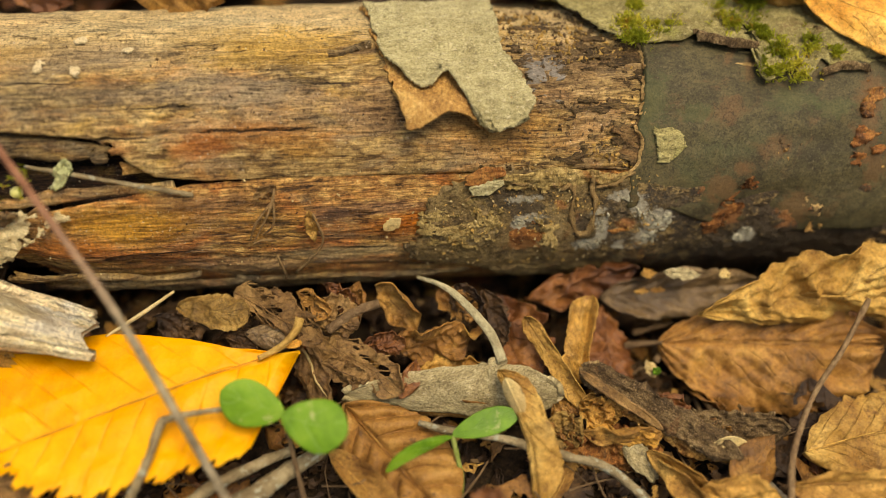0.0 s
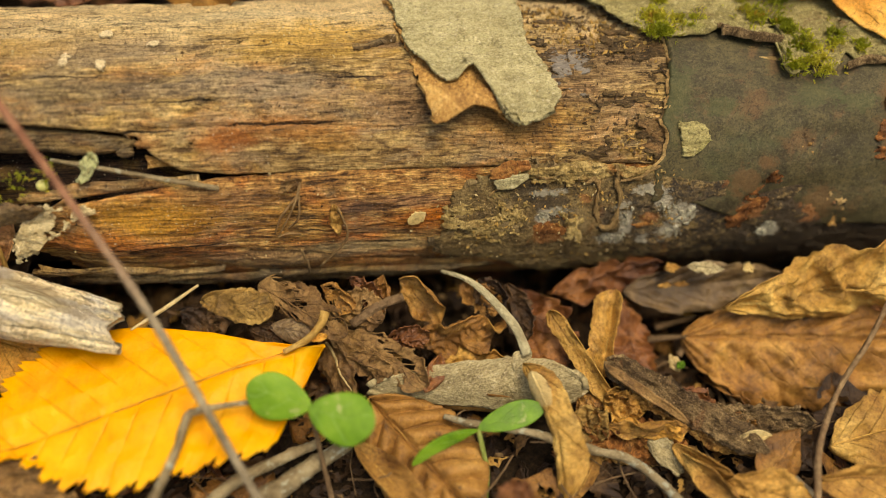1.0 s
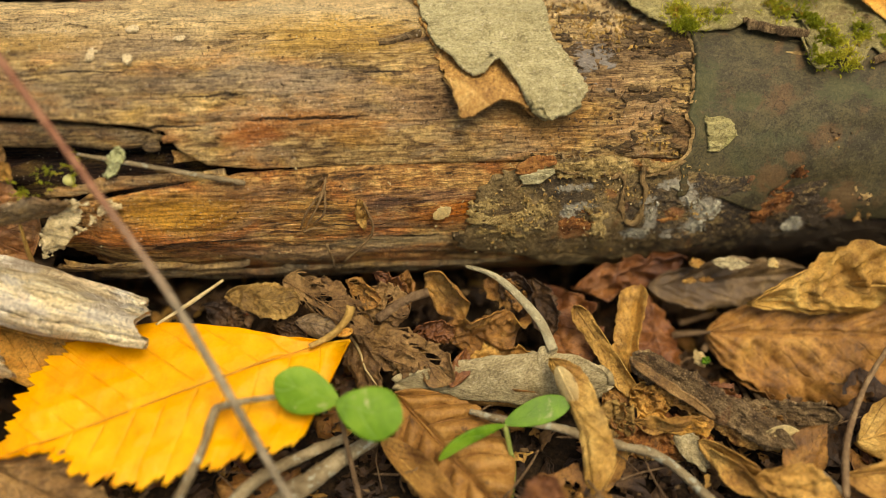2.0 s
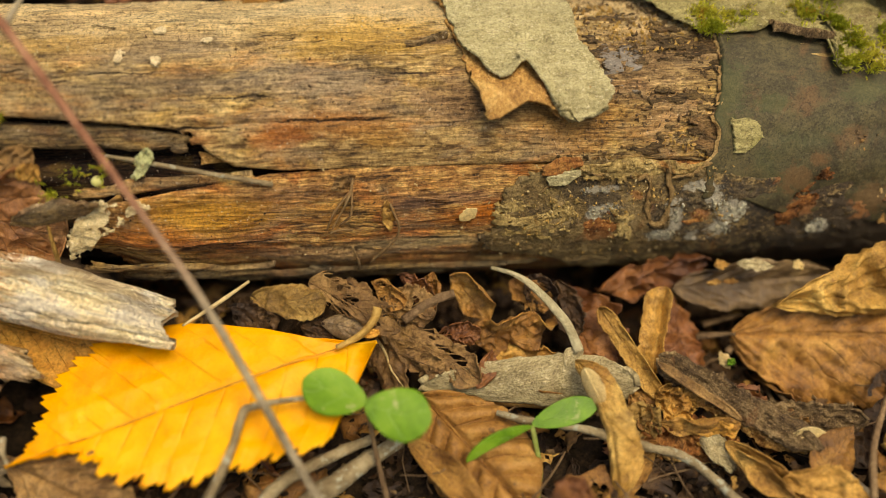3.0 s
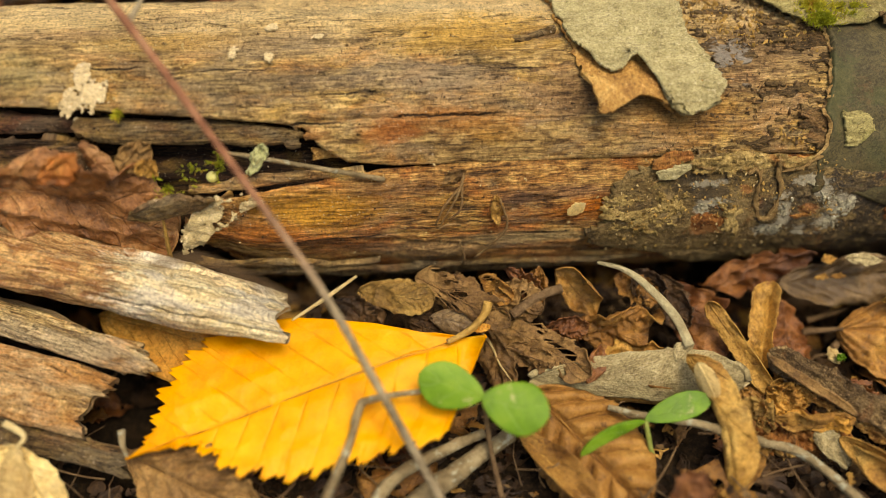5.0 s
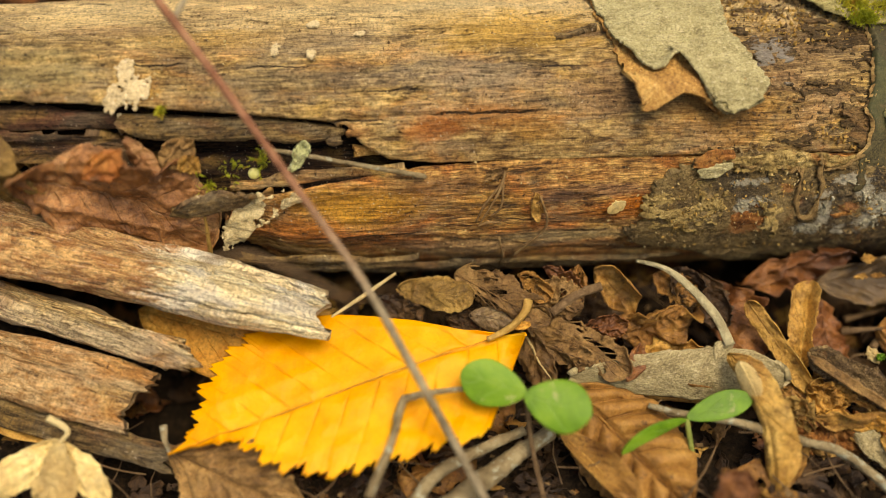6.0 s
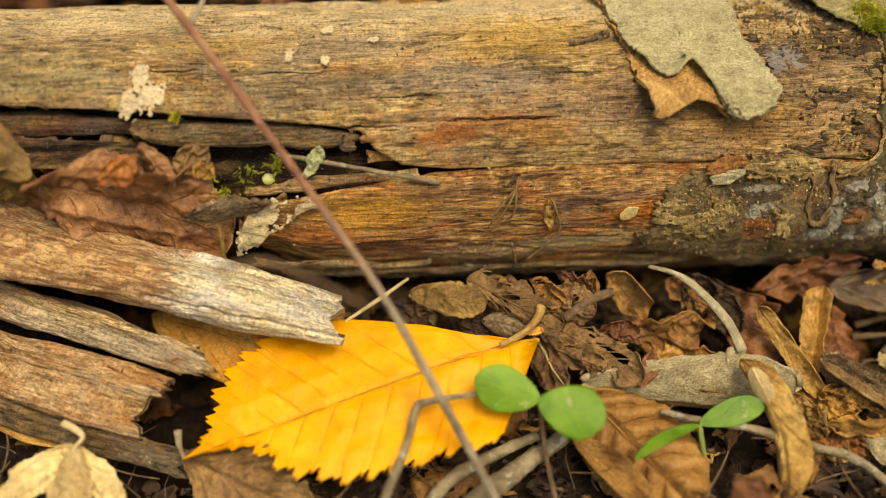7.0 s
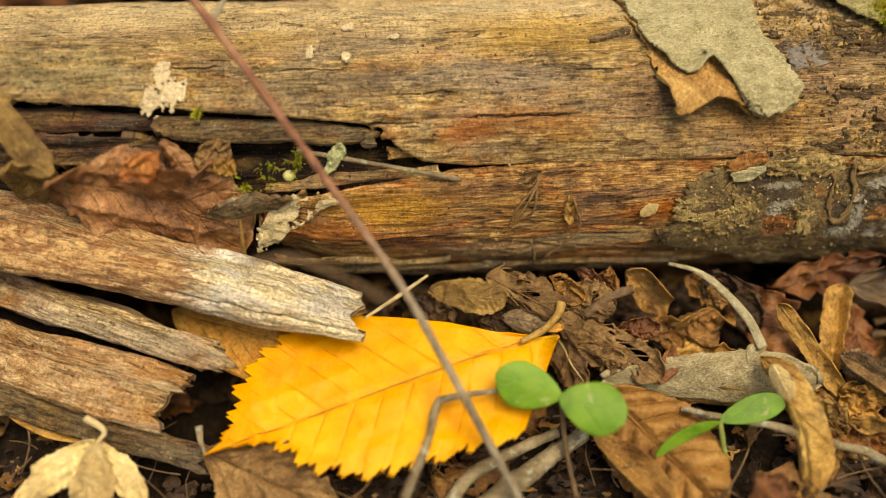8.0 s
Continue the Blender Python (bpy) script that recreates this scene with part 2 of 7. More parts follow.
def leafy(name, dark, mid, light, vein, nveins=9, slant=0.5, rough=0.62, spots=(0.1, 0.05, 0.02), spot_at=0.6, through=0.12, spec=0.35, vein_amount=0.2, bump=0.0007, crisp=0.68):
    """A leaf blade: U runs from base to tip, V across, 0 on the midrib and 1 at the edge."""
    s = Shade(name, rough, spec)
    u, v, _ = s.xyz(s.uv())
    v = s.math("ABSOLUTE", v)
    place = s.shifted(s.place(), 3.0)
    wob = s.math("MULTIPLY", s.math("SUBTRACT", s.noise(place, 160, 2), 0.5), 0.5 if crisp else 0.12)
    a = s.math("ADD", s.math("MULTIPLY", s.math("SUBTRACT", u, s.math("MULTIPLY", v, slant * 0.5)), float(nveins)), wob)
    side = s.step(s.math("PINGPONG", a, 0.5), 0.07, 0.015)
    rib = s.step(v, 0.035, 0.012)
    fade = s.step(v, 1.0, 0.55)
    veins = s.math("MAXIMUM", s.math("MULTIPLY", side, s.math("ADD", s.math("MULTIPLY", fade, 0.6), 0.3)), rib)
    big = s.noise(place, 70, 4, 0.6, 0.4)
    veins = s.math("MULTIPLY", veins, s.step(s.noise(place, 190, 3, 0.6), 0.36, 0.58))
    med = s.noise(place, 330, 4, 0.65)
    fine = s.noise(place, 2200, 3, 0.6)
    net = s.cells(place, 900)
    g = s.math("ADD", s.math("MULTIPLY", big, 0.66), s.math("ADD", s.math("MULTIPLY", med, 0.22), s.math("MULTIPLY", fine, 0.12)))
    col = s.ramp(g, (0.37, dark), (0.5, mid), (0.62, light))
    col = s.mix(s.math("MULTIPLY", veins, vein_amount), col, vein)
    worn = s.noise(place, 130, 6, 0.7, 0.8)
    col = s.mix(s.math("MULTIPLY", s.step(worn, 0.52, 0.66), 0.4), col, s.mix(0.5, col, light))
    col = s.mix(s.math("MULTIPLY", s.step(worn, 0.46, 0.34), 0.3), col, dark)
    sp = s.noise(place, 240, 5, 0.7, 0.3)
    col = s.mix(s.math("MULTIPLY", s.step(sp, spot_at, spot_at + 0.08), 0.8), col, spots)
    if crisp:
        tone = s.node("ShaderNodeObjectInfo").outputs["Random"]
        col = s.mix(1.0, col, s.ramp(tone, (0.0, (0.78, 0.74, 0.8)), (0.5, (1.0, 0.98, 1.05)), (1.0, (1.2, 1.18, 1.28))), "MULTIPLY")
        grit = s.noise(place, 1300, 5, 0.75, 0.3)
        col = s.mix(crisp, col, s.ramp(grit, (0.36, (0.44, 0.38, 0.4)), (0.48, (1.0, 0.97, 1.1)), (0.62, (1.25, 1.22, 1.4))), "MULTIPLY")
        crease = s.math("ABSOLUTE", s.math("SUBTRACT", s.noise(place, 210, 5, 0.65, 0.8), 0.5))
        col = s.mix(s.math("MULTIPLY", s.step(crease, 0.016, 0.003), 0.6 * crisp), col, tuple(c * 0.4 for c in dark))
        rot = s.noise(place, 95, 6, 0.75, 0.6)
        col = s.mix(s.math("MULTIPLY", s.step(rot, 0.54, 0.63), 0.7 * crisp), col, tuple(c * 0.5 for c in dark))
        med = s.math("ADD", med, s.math("MULTIPLY", grit, 0.5))
    h = s.math("ADD", s.math("MULTIPLY", veins, -0.5), s.math("ADD", s.math("MULTIPLY", net, 0.25), s.math("ADD", s.math("MULTIPLY", med, 0.5), s.math("MULTIPLY", fine, 0.2))))
    return s.done(col, h, bump, s.math("ADD", rough - 0.1, s.math("MULTIPLY", med, 0.22)), 1.0, through)


def earthy(name, dark, mid, light, scale=300, rough=0.9, bump=0.0012):
    s = Shade(name, rough, 0.2)
    p = s.shifted(s.place(), 2.0)
    a, b = s.noise(p, scale, 6, 0.7, 0.3), s.noise(p, scale * 5, 4, 0.65)
    g = s.math("ADD", s.math("MULTIPLY", a, 0.6), s.math("MULTIPLY", b, 0.4))
    return s.done(s.ramp(g, (0.36, dark), (0.5, mid), (0.66, light)), g, bump)


def twiggy(name, dark, mid, light, rough=0.7, lichen=None, foot=None):
    s = Shade(name, rough, 0.3)
    p = s.shifted(s.place(), 2.0)
    uv = s.uv()
    a = s.noise(s.scaled(uv, 300, 3, 1), 1, 4, 0.6)
    b = s.noise(p, 900, 4, 0.65)
    c = s.noise(p, 150, 3, 0.6)
    g = s.math("ADD", s.math("MULTIPLY", c, 0.45), s.math("ADD", s.math("MULTIPLY", a, 0.25), s.math("MULTIPLY", b, 0.3)))
    col = s.ramp(g, (0.36, dark), (0.5, mid), (0.64, light))
    if foot:
        low = s.step(s.math("ADD", s.xyz(uv)[0], s.math("MULTIPLY", s.math("SUBTRACT", c, 0.5), 0.03)), foot[1], foot[0])
        col = s.mix(low, col, s.ramp(g, (0.36, foot[2]), (0.5, foot[3]), (0.64, foot[4])))
    if lichen:
        col = s.mix(s.math("MULTIPLY", s.step(s.noise(p, 420, 4, 0.6), 0.56, 0.64), 0.8), col, lichen)
    return s.done(col, s.math("ADD", b, a), 0.0008)


MAT_UPPER = wood("weathered_wood", (0.12, 0.066, 0.027), (0.46, 0.297, 0.128), (0.78, 0.56, 0.28), (0.55, 0.24, 0.055), 0.52, (0.35, 0.27, 0.15), 0.5,
                 # top: bare wood colours, lifted to carry the sky's brightness.
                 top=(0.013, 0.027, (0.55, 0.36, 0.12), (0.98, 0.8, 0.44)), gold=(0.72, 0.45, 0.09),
                 patches=[((-0.0329, 0.0193, 0.0221, 0.0067), (0.95, 0.58, 0.12), 0.9), ((-0.0576, 0.0284, 0.0234, 0.0033), (0.95, 0.75, 0.38), 0.8), ((-0.0379, -0.0001, 0.0143, 0.0033), (0.7, 0.28, 0.05), 0.8), ((-0.0103, 0.0045, 0.0208, 0.0060), (0.42, 0.26, 0.13), 0.6),
                          ((-0.0770, 0.0183, 0.0169, 0.0045), (0.34, 0.25, 0.14), 0.7), ((0.0144, -0.0015, 0.0169, 0.0060), (0.6, 0.3, 0.07), 0.8), ((0.0272, 0.0109, 0.0156, 0.0090), (0.2, 0.125, 0.06), 0.75), ((-0.0441, 0.0091, 0.0208, 0.0045), (0.32, 0.25, 0.16), 0.7),
                          ((-0.1389, 0.0125, 0.0182, 0.0060), (0.42, 0.34, 0.14), 0.8), ((-0.1022, 0.0201, 0.0169, 0.0030), (0.8, 0.5, 0.14), 0.8), ((-0.1233, 0.0228, 0.0156, 0.0024), (0.5, 0.3, 0.13), 0.6), ((-0.0841, 0.0084, 0.0169, 0.0045), (0.36, 0.28, 0.15), 0.7), ((-0.0162, 0.0308, 0.0078, 0.0021), (0.9, 0.68, 0.3), 0.8), ((-0.0519, -0.0020, 0.0065, 0.0030), (0.62, 0.2, 0.03), 0.9), ((-0.0312, -0.0035, 0.0078, 0.0024), (0.6, 0.3, 0.06), 0.8), ((-0.0115, 0.0022, 0.0091, 0.0045), (0.24, 0.14, 0.06), 0.8), ((-0.0184, 0.0181, 0.0078, 0.0015), (0.13, 0.08, 0.045), 0.8), ((-0.0641, 0.0085, 0.0117, 0.0021), (0.3, 0.22, 0.13), 0.7), ((-0.0699, -0.0023, 0.0052, 0.0021), (0.5, 0.2, 0.05), 0.7)],
                 cracks=[(-0.0608, 0.0061, 0.0081, 0.0003), (-0.0404, 0.0009, 0.0136, 0.0003), (-0.0847, 0.0119, 0.0091, 0.0002), (-0.0250, 0.0101, 0.0039, 0.0002), (-0.1119, 0.0130, 0.0078, 0.0002), (-0.0687, 0.0000, 0.0071, 0.0003)])
# Low dark patches partly paint in the shading along the slab's bottom.
MAT_SLAB = wood("orange_wood", (0.06, 0.026, 0.009), (0.45, 0.23, 0.083), (0.85, 0.55, 0.23), (0.45, 0.14, 0.025), 0.5, (0.34, 0.25, 0.13), 0.56, 0.36, grime=0.4, gold=(0.75, 0.4, 0.08),
                patches=[((-0.0675, -0.0185, 0.0169, 0.0057), (1.0, 0.5, 0.04), 0.9), ((-0.0801, -0.0230, 0.0078, 0.0036), (0.75, 0.26, 0.03), 0.8), ((-0.0170, -0.0164, 0.0143, 0.0021), (0.06, 0.03, 0.015), 0.85), ((-0.0117, -0.0212, 0.0117, 0.0030), (0.75, 0.24, 0.03), 0.9), ((-0.0217, -0.0284, 0.0221, 0.0024), (0.7, 0.52, 0.24), 0.8), ((-0.0515, -0.0136, 0.0143, 0.0024), (0.45, 0.24, 0.1), 0.6), ((-0.0450, -0.0308, 0.0260, 0.0027), (0.3, 0.2, 0.1), 0.7), ((-0.0220, -0.0172, 0.0078, 0.0013), (0.035, 0.018, 0.01), 0.9), ((-0.0065, -0.0198, 0.0065, 0.0024), (0.95, 0.28, 0.015), 0.9), ((-0.0711, -0.0275, 0.0091, 0.0021), (0.16, 0.08, 0.035), 0.8)],
                blotch=0.45, cracks=[(-0.0634, -0.0258, 0.0104, 0.0003), (-0.0305, -0.0229, 0.0078, 0.0002), (-0.0173, -0.0269, 0.0065, 0.0002)])
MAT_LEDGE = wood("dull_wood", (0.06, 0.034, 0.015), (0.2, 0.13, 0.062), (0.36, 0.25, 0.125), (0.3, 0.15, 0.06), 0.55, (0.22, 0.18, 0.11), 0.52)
# Split wood of the recessed left end, its shade put into the colour.
MAT_SHADY = wood("shaded_split_wood", (0.035, 0.019, 0.011), (0.125, 0.072, 0.04), (0.25, 0.155, 0.09), (0.22, 0.085, 0.045), 0.5, (0.1, 0.08, 0.055), 0.55)
# Rotten wood taken near black, so hollows and undersides carry shade in their colour.
MAT_CORE = wood("shade_dark_rotten_wood", (0.008, 0.005, 0.003), (0.032, 0.016, 0.009), (0.08, 0.04, 0.022), (0.1, 0.04, 0.02), 0.55, (0.06, 0.04, 0.03), 0.6, 0.85)
MAT_PLANK = wood("bleached_wood", (0.5, 0.37, 0.22), (0.86, 0.71, 0.49), (0.97, 0.88, 0.7), (0.6, 0.4, 0.2), 0.62, (0.85, 0.74, 0.55), 0.5, gold=(0.85, 0.64, 0.36), grime=0.05, blotch=0.15,
                 along=(0.072, 0.062, (0.36, 0.15, 0.04), (0.72, 0.45, 0.18)))
MAT_PLANK2 = wood("brown_wood", (0.19, 0.105, 0.045), (0.58, 0.4, 0.2), (0.88, 0.7, 0.44), (0.55, 0.24, 0.05), 0.5, (0.62, 0.5, 0.34), 0.46, gold=(0.7, 0.42, 0.13), grime=0.5, blotch=0.5,
                  patches=[((0.0, 0.035, 0.04, 0.02), (0.4, 0.2, 0.07), 0.8), ((0.03, 0.05, 0.02, 0.006), (0.6, 0.33, 0.1), 0.8)])
MAT_PLANK3 = wood("rust_stained_wood", (0.13, 0.06, 0.022), (0.5, 0.3, 0.12), (0.8, 0.58, 0.31), (0.5, 0.2, 0.04), 0.48, (0.6, 0.46, 0.28), 0.5, gold=(0.75, 0.42, 0.11), grime=0.4, blotch=0.4,
                  along=(0.085, 0.03, (0.42, 0.22, 0.07), (0.84, 0.6, 0.3)))
MAT_PALE = bark("pale_pith", (0.42, 0.31, 0.17), (0.62, 0.49, 0.3), (0.76, 0.63, 0.42), (0.45, 0.3, 0.14), 0.64, 0.9, 0.0004, (1, 1.6))
MAT_SCRAP = bark("pale_wood_scrap", (0.48, 0.37, 0.24), (0.62, 0.49, 0.33), (0.7, 0.57, 0.41), (0.34, 0.22, 0.1), 0.64, 0.9, 0.0003, (1, 1.6))
WHITE_SPOTS = [(0.0170, -0.0207, 0.0016, 0.0013), (0.0206, -0.0196, 0.0024, 0.0010), (0.0186, -0.0153, 0.0031, 0.0007), (0.0330, -0.0271, 0.0027, 0.0014), (0.0363, -0.0227, 0.0013, 0.0035), (0.0348, -0.0186, 0.0012, 0.0013),
               (0.0412, -0.0151, 0.0029, 0.0012), (0.0444, -0.0182, 0.0019, 0.0018), (0.0488, -0.0212, 0.0030, 0.0025), (0.0469, -0.0259, 0.0025, 0.0018), (0.0407, -0.0273, 0.0012, 0.0015), (0.0714, -0.0268, 0.0023, 0.0018)]
BLACK_SPOTS = [(0.0191, -0.0180, 0.0049, 0.0034), (0.0127, -0.0146, 0.0037, 0.0027), (0.0411, -0.0181, 0.0053, 0.0039), (0.0316, -0.0209, 0.0019, 0.0023), (0.0387, -0.0249, 0.0061, 0.0035), (0.0524, -0.0188, 0.0067, 0.0058)]
RUST_SPOTS = [(0.0416, -0.0220, 0.0022, 0.0017), (0.0183, -0.0262, 0.0037, 0.0014), (0.0264, -0.0165, 0.0012, 0.0011), (0.0630, -0.0141, 0.0035, 0.0027), (0.0672, -0.0104, 0.0024, 0.0012), (0.0662, -0.0209, 0.0030, 0.0023),
              (0.0817, -0.0202, 0.0035, 0.0036), (0.0965, -0.0023, 0.0022, 0.0070), (0.0986, 0.0034, 0.0019, 0.0036), (0.0990, -0.0117, 0.0024, 0.0036)]
GREEN_SPOTS = [(0.0891, 0.0014, 0.0040, 0.0018), (0.0562, 0.0011, 0.0039, 0.0016), (0.0785, 0.0028, 0.0053, 0.0023), (0.0446, 0.0037, 0.0052, 0.0073)]
OLIVE_SPOTS = [(0.0097, -0.0203, 0.0028, 0.0030), (0.0246, -0.0225, 0.0026, 0.0045), (0.0201, -0.0113, 0.0064, 0.0016), (0.0373, -0.0113, 0.0052, 0.0014), (0.0046, -0.0238, 0.0052, 0.0024)]
MAT_BARK = bark("smooth_dark_bark", (0.034, 0.027, 0.0135), (0.072, 0.059, 0.029), (0.122, 0.1, 0.048), (0.18, 0.1, 0.037), 0.57, 0.65, 0.0004, (1, 1.2), (0.07, 0.078, 0.028), [((0.16, 0.085, 0.03), 0.55, RUST_SPOTS), ((0.085, 0.1, 0.03), 0.4, GREEN_SPOTS)])
MAT_MOSSY = bark("mossy_olive_bark", (0.15, 0.125, 0.055), (0.3, 0.25, 0.115), (0.46, 0.4, 0.2), (0.2, 0.11, 0.045), 0.6, 0.9, 0.0009, (1, 1.5), (0.27, 0.3, 0.05))
MAT_REMNANT = bark("speckled_dark_remnant", (0.024, 0.0145, 0.007), (0.088, 0.054, 0.024), (0.27, 0.173, 0.08), (0.4, 0.22, 0.08), 0.56, 0.8, 0.0014, (0.8, 1.8), None, [((0.4, 0.36, 0.29), 0.6, [(0.0221, 0.0110, 0.0040, 0.0036), (0.0252, 0.0070, 0.0026, 0.0030)])])
# First tint paints shading over the lower right flank, with its darker bark.
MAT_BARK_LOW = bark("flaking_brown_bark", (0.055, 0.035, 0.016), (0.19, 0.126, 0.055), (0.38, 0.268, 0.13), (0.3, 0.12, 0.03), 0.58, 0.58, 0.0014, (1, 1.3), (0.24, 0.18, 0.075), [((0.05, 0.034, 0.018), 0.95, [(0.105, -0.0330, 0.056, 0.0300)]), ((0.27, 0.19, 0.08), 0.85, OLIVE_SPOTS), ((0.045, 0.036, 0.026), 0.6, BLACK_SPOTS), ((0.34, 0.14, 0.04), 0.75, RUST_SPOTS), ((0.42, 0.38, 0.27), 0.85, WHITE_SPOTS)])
MAT_FLAKE = bark("grey_green_bark", (0.26, 0.22, 0.12), (0.46, 0.4, 0.24), (0.62, 0.55, 0.36), (0.36, 0.3, 0.14), 0.62, 0.9, 0.0009, (1, 1.8), (0.3, 0.3, 0.12))
MAT_INNER = bark("orange_inner_bark", (0.18, 0.075, 0.022), (0.46, 0.25, 0.08), (0.68, 0.44, 0.17), (0.2, 0.1, 0.04), 0.6, 0.75, 0.0005)
MAT_STRIP = bark("grey_bark_fragment", (0.22, 0.17, 0.095), (0.42, 0.34, 0.21), (0.58, 0.49, 0.32), (0.36, 0.25, 0.12), 0.64, 0.85, 0.0009, (1.0, 1.25))
MAT_FUNGUS = bark("white_fungus_crust", (0.16, 0.14, 0.11), (0.36, 0.33, 0.27), (0.58, 0.55, 0.47), (0.06, 0.05, 0.035), 0.58, 0.9, 0.0004)
MAT_EDGE = bark("tan_bark_edge", (0.22, 0.12, 0.05), (0.4, 0.25, 0.11), (0.55, 0.38, 0.19), (0.2, 0.1, 0.04), 0.62, 0.85, 0.0004)
MAT_DARKBARK = bark("crumbling_dark_bark", (0.06, 0.034, 0.017), (0.2, 0.125, 0.064), (0.5, 0.34, 0.185), (0.38, 0.17, 0.06), 0.6, 0.85, 0.0022, (1.9, 2.2))
# Soil colour is lowered to paint deeper shadow into the gaps of the litter.
MAT_SOIL = earthy("shade_dark_soil", (0.005, 0.003, 0.002), (0.018, 0.011, 0.006), (0.055, 0.032, 0.016))
MAT_YELLOW = leafy("golden_leaf", (0.86, 0.33, 0.003), (0.95, 0.43, 0.004), (0.98, 0.52, 0.012), (0.68, 0.25, 0.006), 11, 0.7, 0.5, (0.62, 0.22, 0.02), 0.74, 0.2, 0.3, 0.4, 0.0003, 0.0)
MAT_TAN = leafy("tan_dead_leaf", (0.22, 0.1, 0.028), (0.43, 0.235, 0.072), (0.64, 0.4, 0.15), (0.34, 0.17, 0.06), 8, 0.6, spots=(0.16, 0.07, 0.025))
MAT_RIB = twiggy("golden_midrib", (0.5, 0.2, 0.02), (0.66, 0.3, 0.03), (0.75, 0.4, 0.06), 0.6)
MAT_BROWN = leafy("brown_dead_leaf", (0.14, 0.06, 0.018), (0.31, 0.15, 0.044), (0.48, 0.27, 0.09), (0.5, 0.29, 0.11), 8, 0.6, 0.52, spec=0.45)
MAT_RUST = leafy("russet_dead_leaf", (0.08, 0.026, 0.009), (0.2, 0.072, 0.024), (0.36, 0.155, 0.055), (0.3, 0.13, 0.05), 7, 0.6, 0.42, spec=0.5)
# Rotting leaf, coloured darker still to deepen the shadows between litter leaves.
MAT_DARKLEAF = leafy("shade_dark_rotting_leaf", (0.014, 0.007, 0.004), (0.048, 0.024, 0.011), (0.12, 0.065, 0.03), (0.18, 0.1, 0.05), 8, 0.6, 0.55, spec=0.4)
MAT_RED = leafy("faded_red_leaf", (0.15, 0.058, 0.026), (0.42, 0.19, 0.09), (0.68, 0.41, 0.25), (0.38, 0.18, 0.09), 7, 0.6, 0.38, spec=0.55, vein_amount=0.25, bump=0.0011)
MAT_RIBBED = leafy("ribbed_brown_leaf", (0.2, 0.09, 0.026), (0.42, 0.215, 0.07), (0.6, 0.36, 0.14), (0.3, 0.14, 0.045), 7, 0.3, 0.5, crisp=0.45, vein_amount=0.5)
MAT_GREYWET = leafy("grey_brown_wet_leaf", (0.07, 0.043, 0.027), (0.17, 0.11, 0.07), (0.32, 0.225, 0.15), (0.34, 0.24, 0.16), 7, 0.6, 0.36, spec=0.5)
MAT_FOX = leafy("fox_red_leaf", (0.2, 0.06, 0.018), (0.42, 0.145, 0.045), (0.58, 0.25, 0.09), (0.4, 0.16, 0.06), 7, 0.6, 0.45)
MAT_DULLTAN = leafy("dull_tan_leaf", (0.14, 0.08, 0.028), (0.32, 0.2, 0.076), (0.5, 0.35, 0.15), (0.3, 0.19, 0.07), 7, 0.6, 0.6, (0.06, 0.04, 0.02), 0.6, vein_amount=0.3)
MAT_GREYLEAF = leafy("grey_brown_leaf", (0.09, 0.047, 0.022), (0.22, 0.125, 0.06), (0.4, 0.25, 0.13), (0.4, 0.26, 0.14), 7, 0.6)
MAT_ORANGE = leafy("orange_dead_leaf", (0.55, 0.24, 0.04), (0.75, 0.4, 0.1), (0.85, 0.55, 0.2), (0.55, 0.28, 0.08), 8, 0.6)
MAT_PALELEAF = leafy("bleached_dead_leaf", (0.55, 0.38, 0.2), (0.76, 0.59, 0.35), (0.88, 0.74, 0.52), (0.5, 0.34, 0.16), 7, 0.4, crisp=0.35)
MAT_GREEN = leafy("cotyledon_green", (0.09, 0.22, 0.012), (0.18, 0.36, 0.022), (0.27, 0.46, 0.045), (0.34, 0.52, 0.15), 3, 0.7, 0.42, (0.55, 0.55, 0.22), 0.61, 0.35, 0.3, 0.45, 0.0002, 0.0)
MAT_STEM = twiggy("green_stem", (0.14, 0.2, 0.04), (0.24, 0.3, 0.07), (0.32, 0.34, 0.12), 0.5)
MAT_REDTWIG = twiggy("red_brown_twig", (0.16, 0.06, 0.035), (0.3, 0.13, 0.08), (0.42, 0.22, 0.14), 0.5, None, (0.055, 0.095, (0.15, 0.115, 0.08), (0.3, 0.24, 0.18), (0.44, 0.37, 0.28)))
MAT_GREYTWIG = twiggy("grey_twig", (0.12, 0.085, 0.05), (0.25, 0.19, 0.12), (0.4, 0.33, 0.23), 0.8, (0.4, 0.4, 0.28))
MAT_BROWNTWIG = twiggy("brown_twig", (0.07, 0.04, 0.02), (0.15, 0.09, 0.05), (0.26, 0.17, 0.1), 0.75)
MAT_UPTWIG = twiggy("dull_brown_twig", (0.1, 0.055, 0.03), (0.22, 0.135, 0.075), (0.36, 0.25, 0.15), 0.75)
MAT_ROOT = twiggy("dry_rootlet", (0.12, 0.065, 0.03), (0.26, 0.155, 0.075), (0.42, 0.28, 0.15), 0.8)
MAT_STRAW = twiggy("pale_straw", (0.45, 0.33, 0.17), (0.62, 0.48, 0.27), (0.75, 0.62, 0.4), 0.6)
MAT_OCHRE = twiggy("ochre_stalk", (0.28, 0.15, 0.04), (0.45, 0.27, 0.08), (0.6, 0.4, 0.14), 0.6)
MAT_MOSS = leafy("moss_green", (0.17, 0.22, 0.015), (0.4, 0.44, 0.04), (0.68, 0.62, 0.09), (0.42, 0.42, 0.06), 3, 0.5, 0.7, (0.6, 0.34, 0.06), 0.56, 0.35)
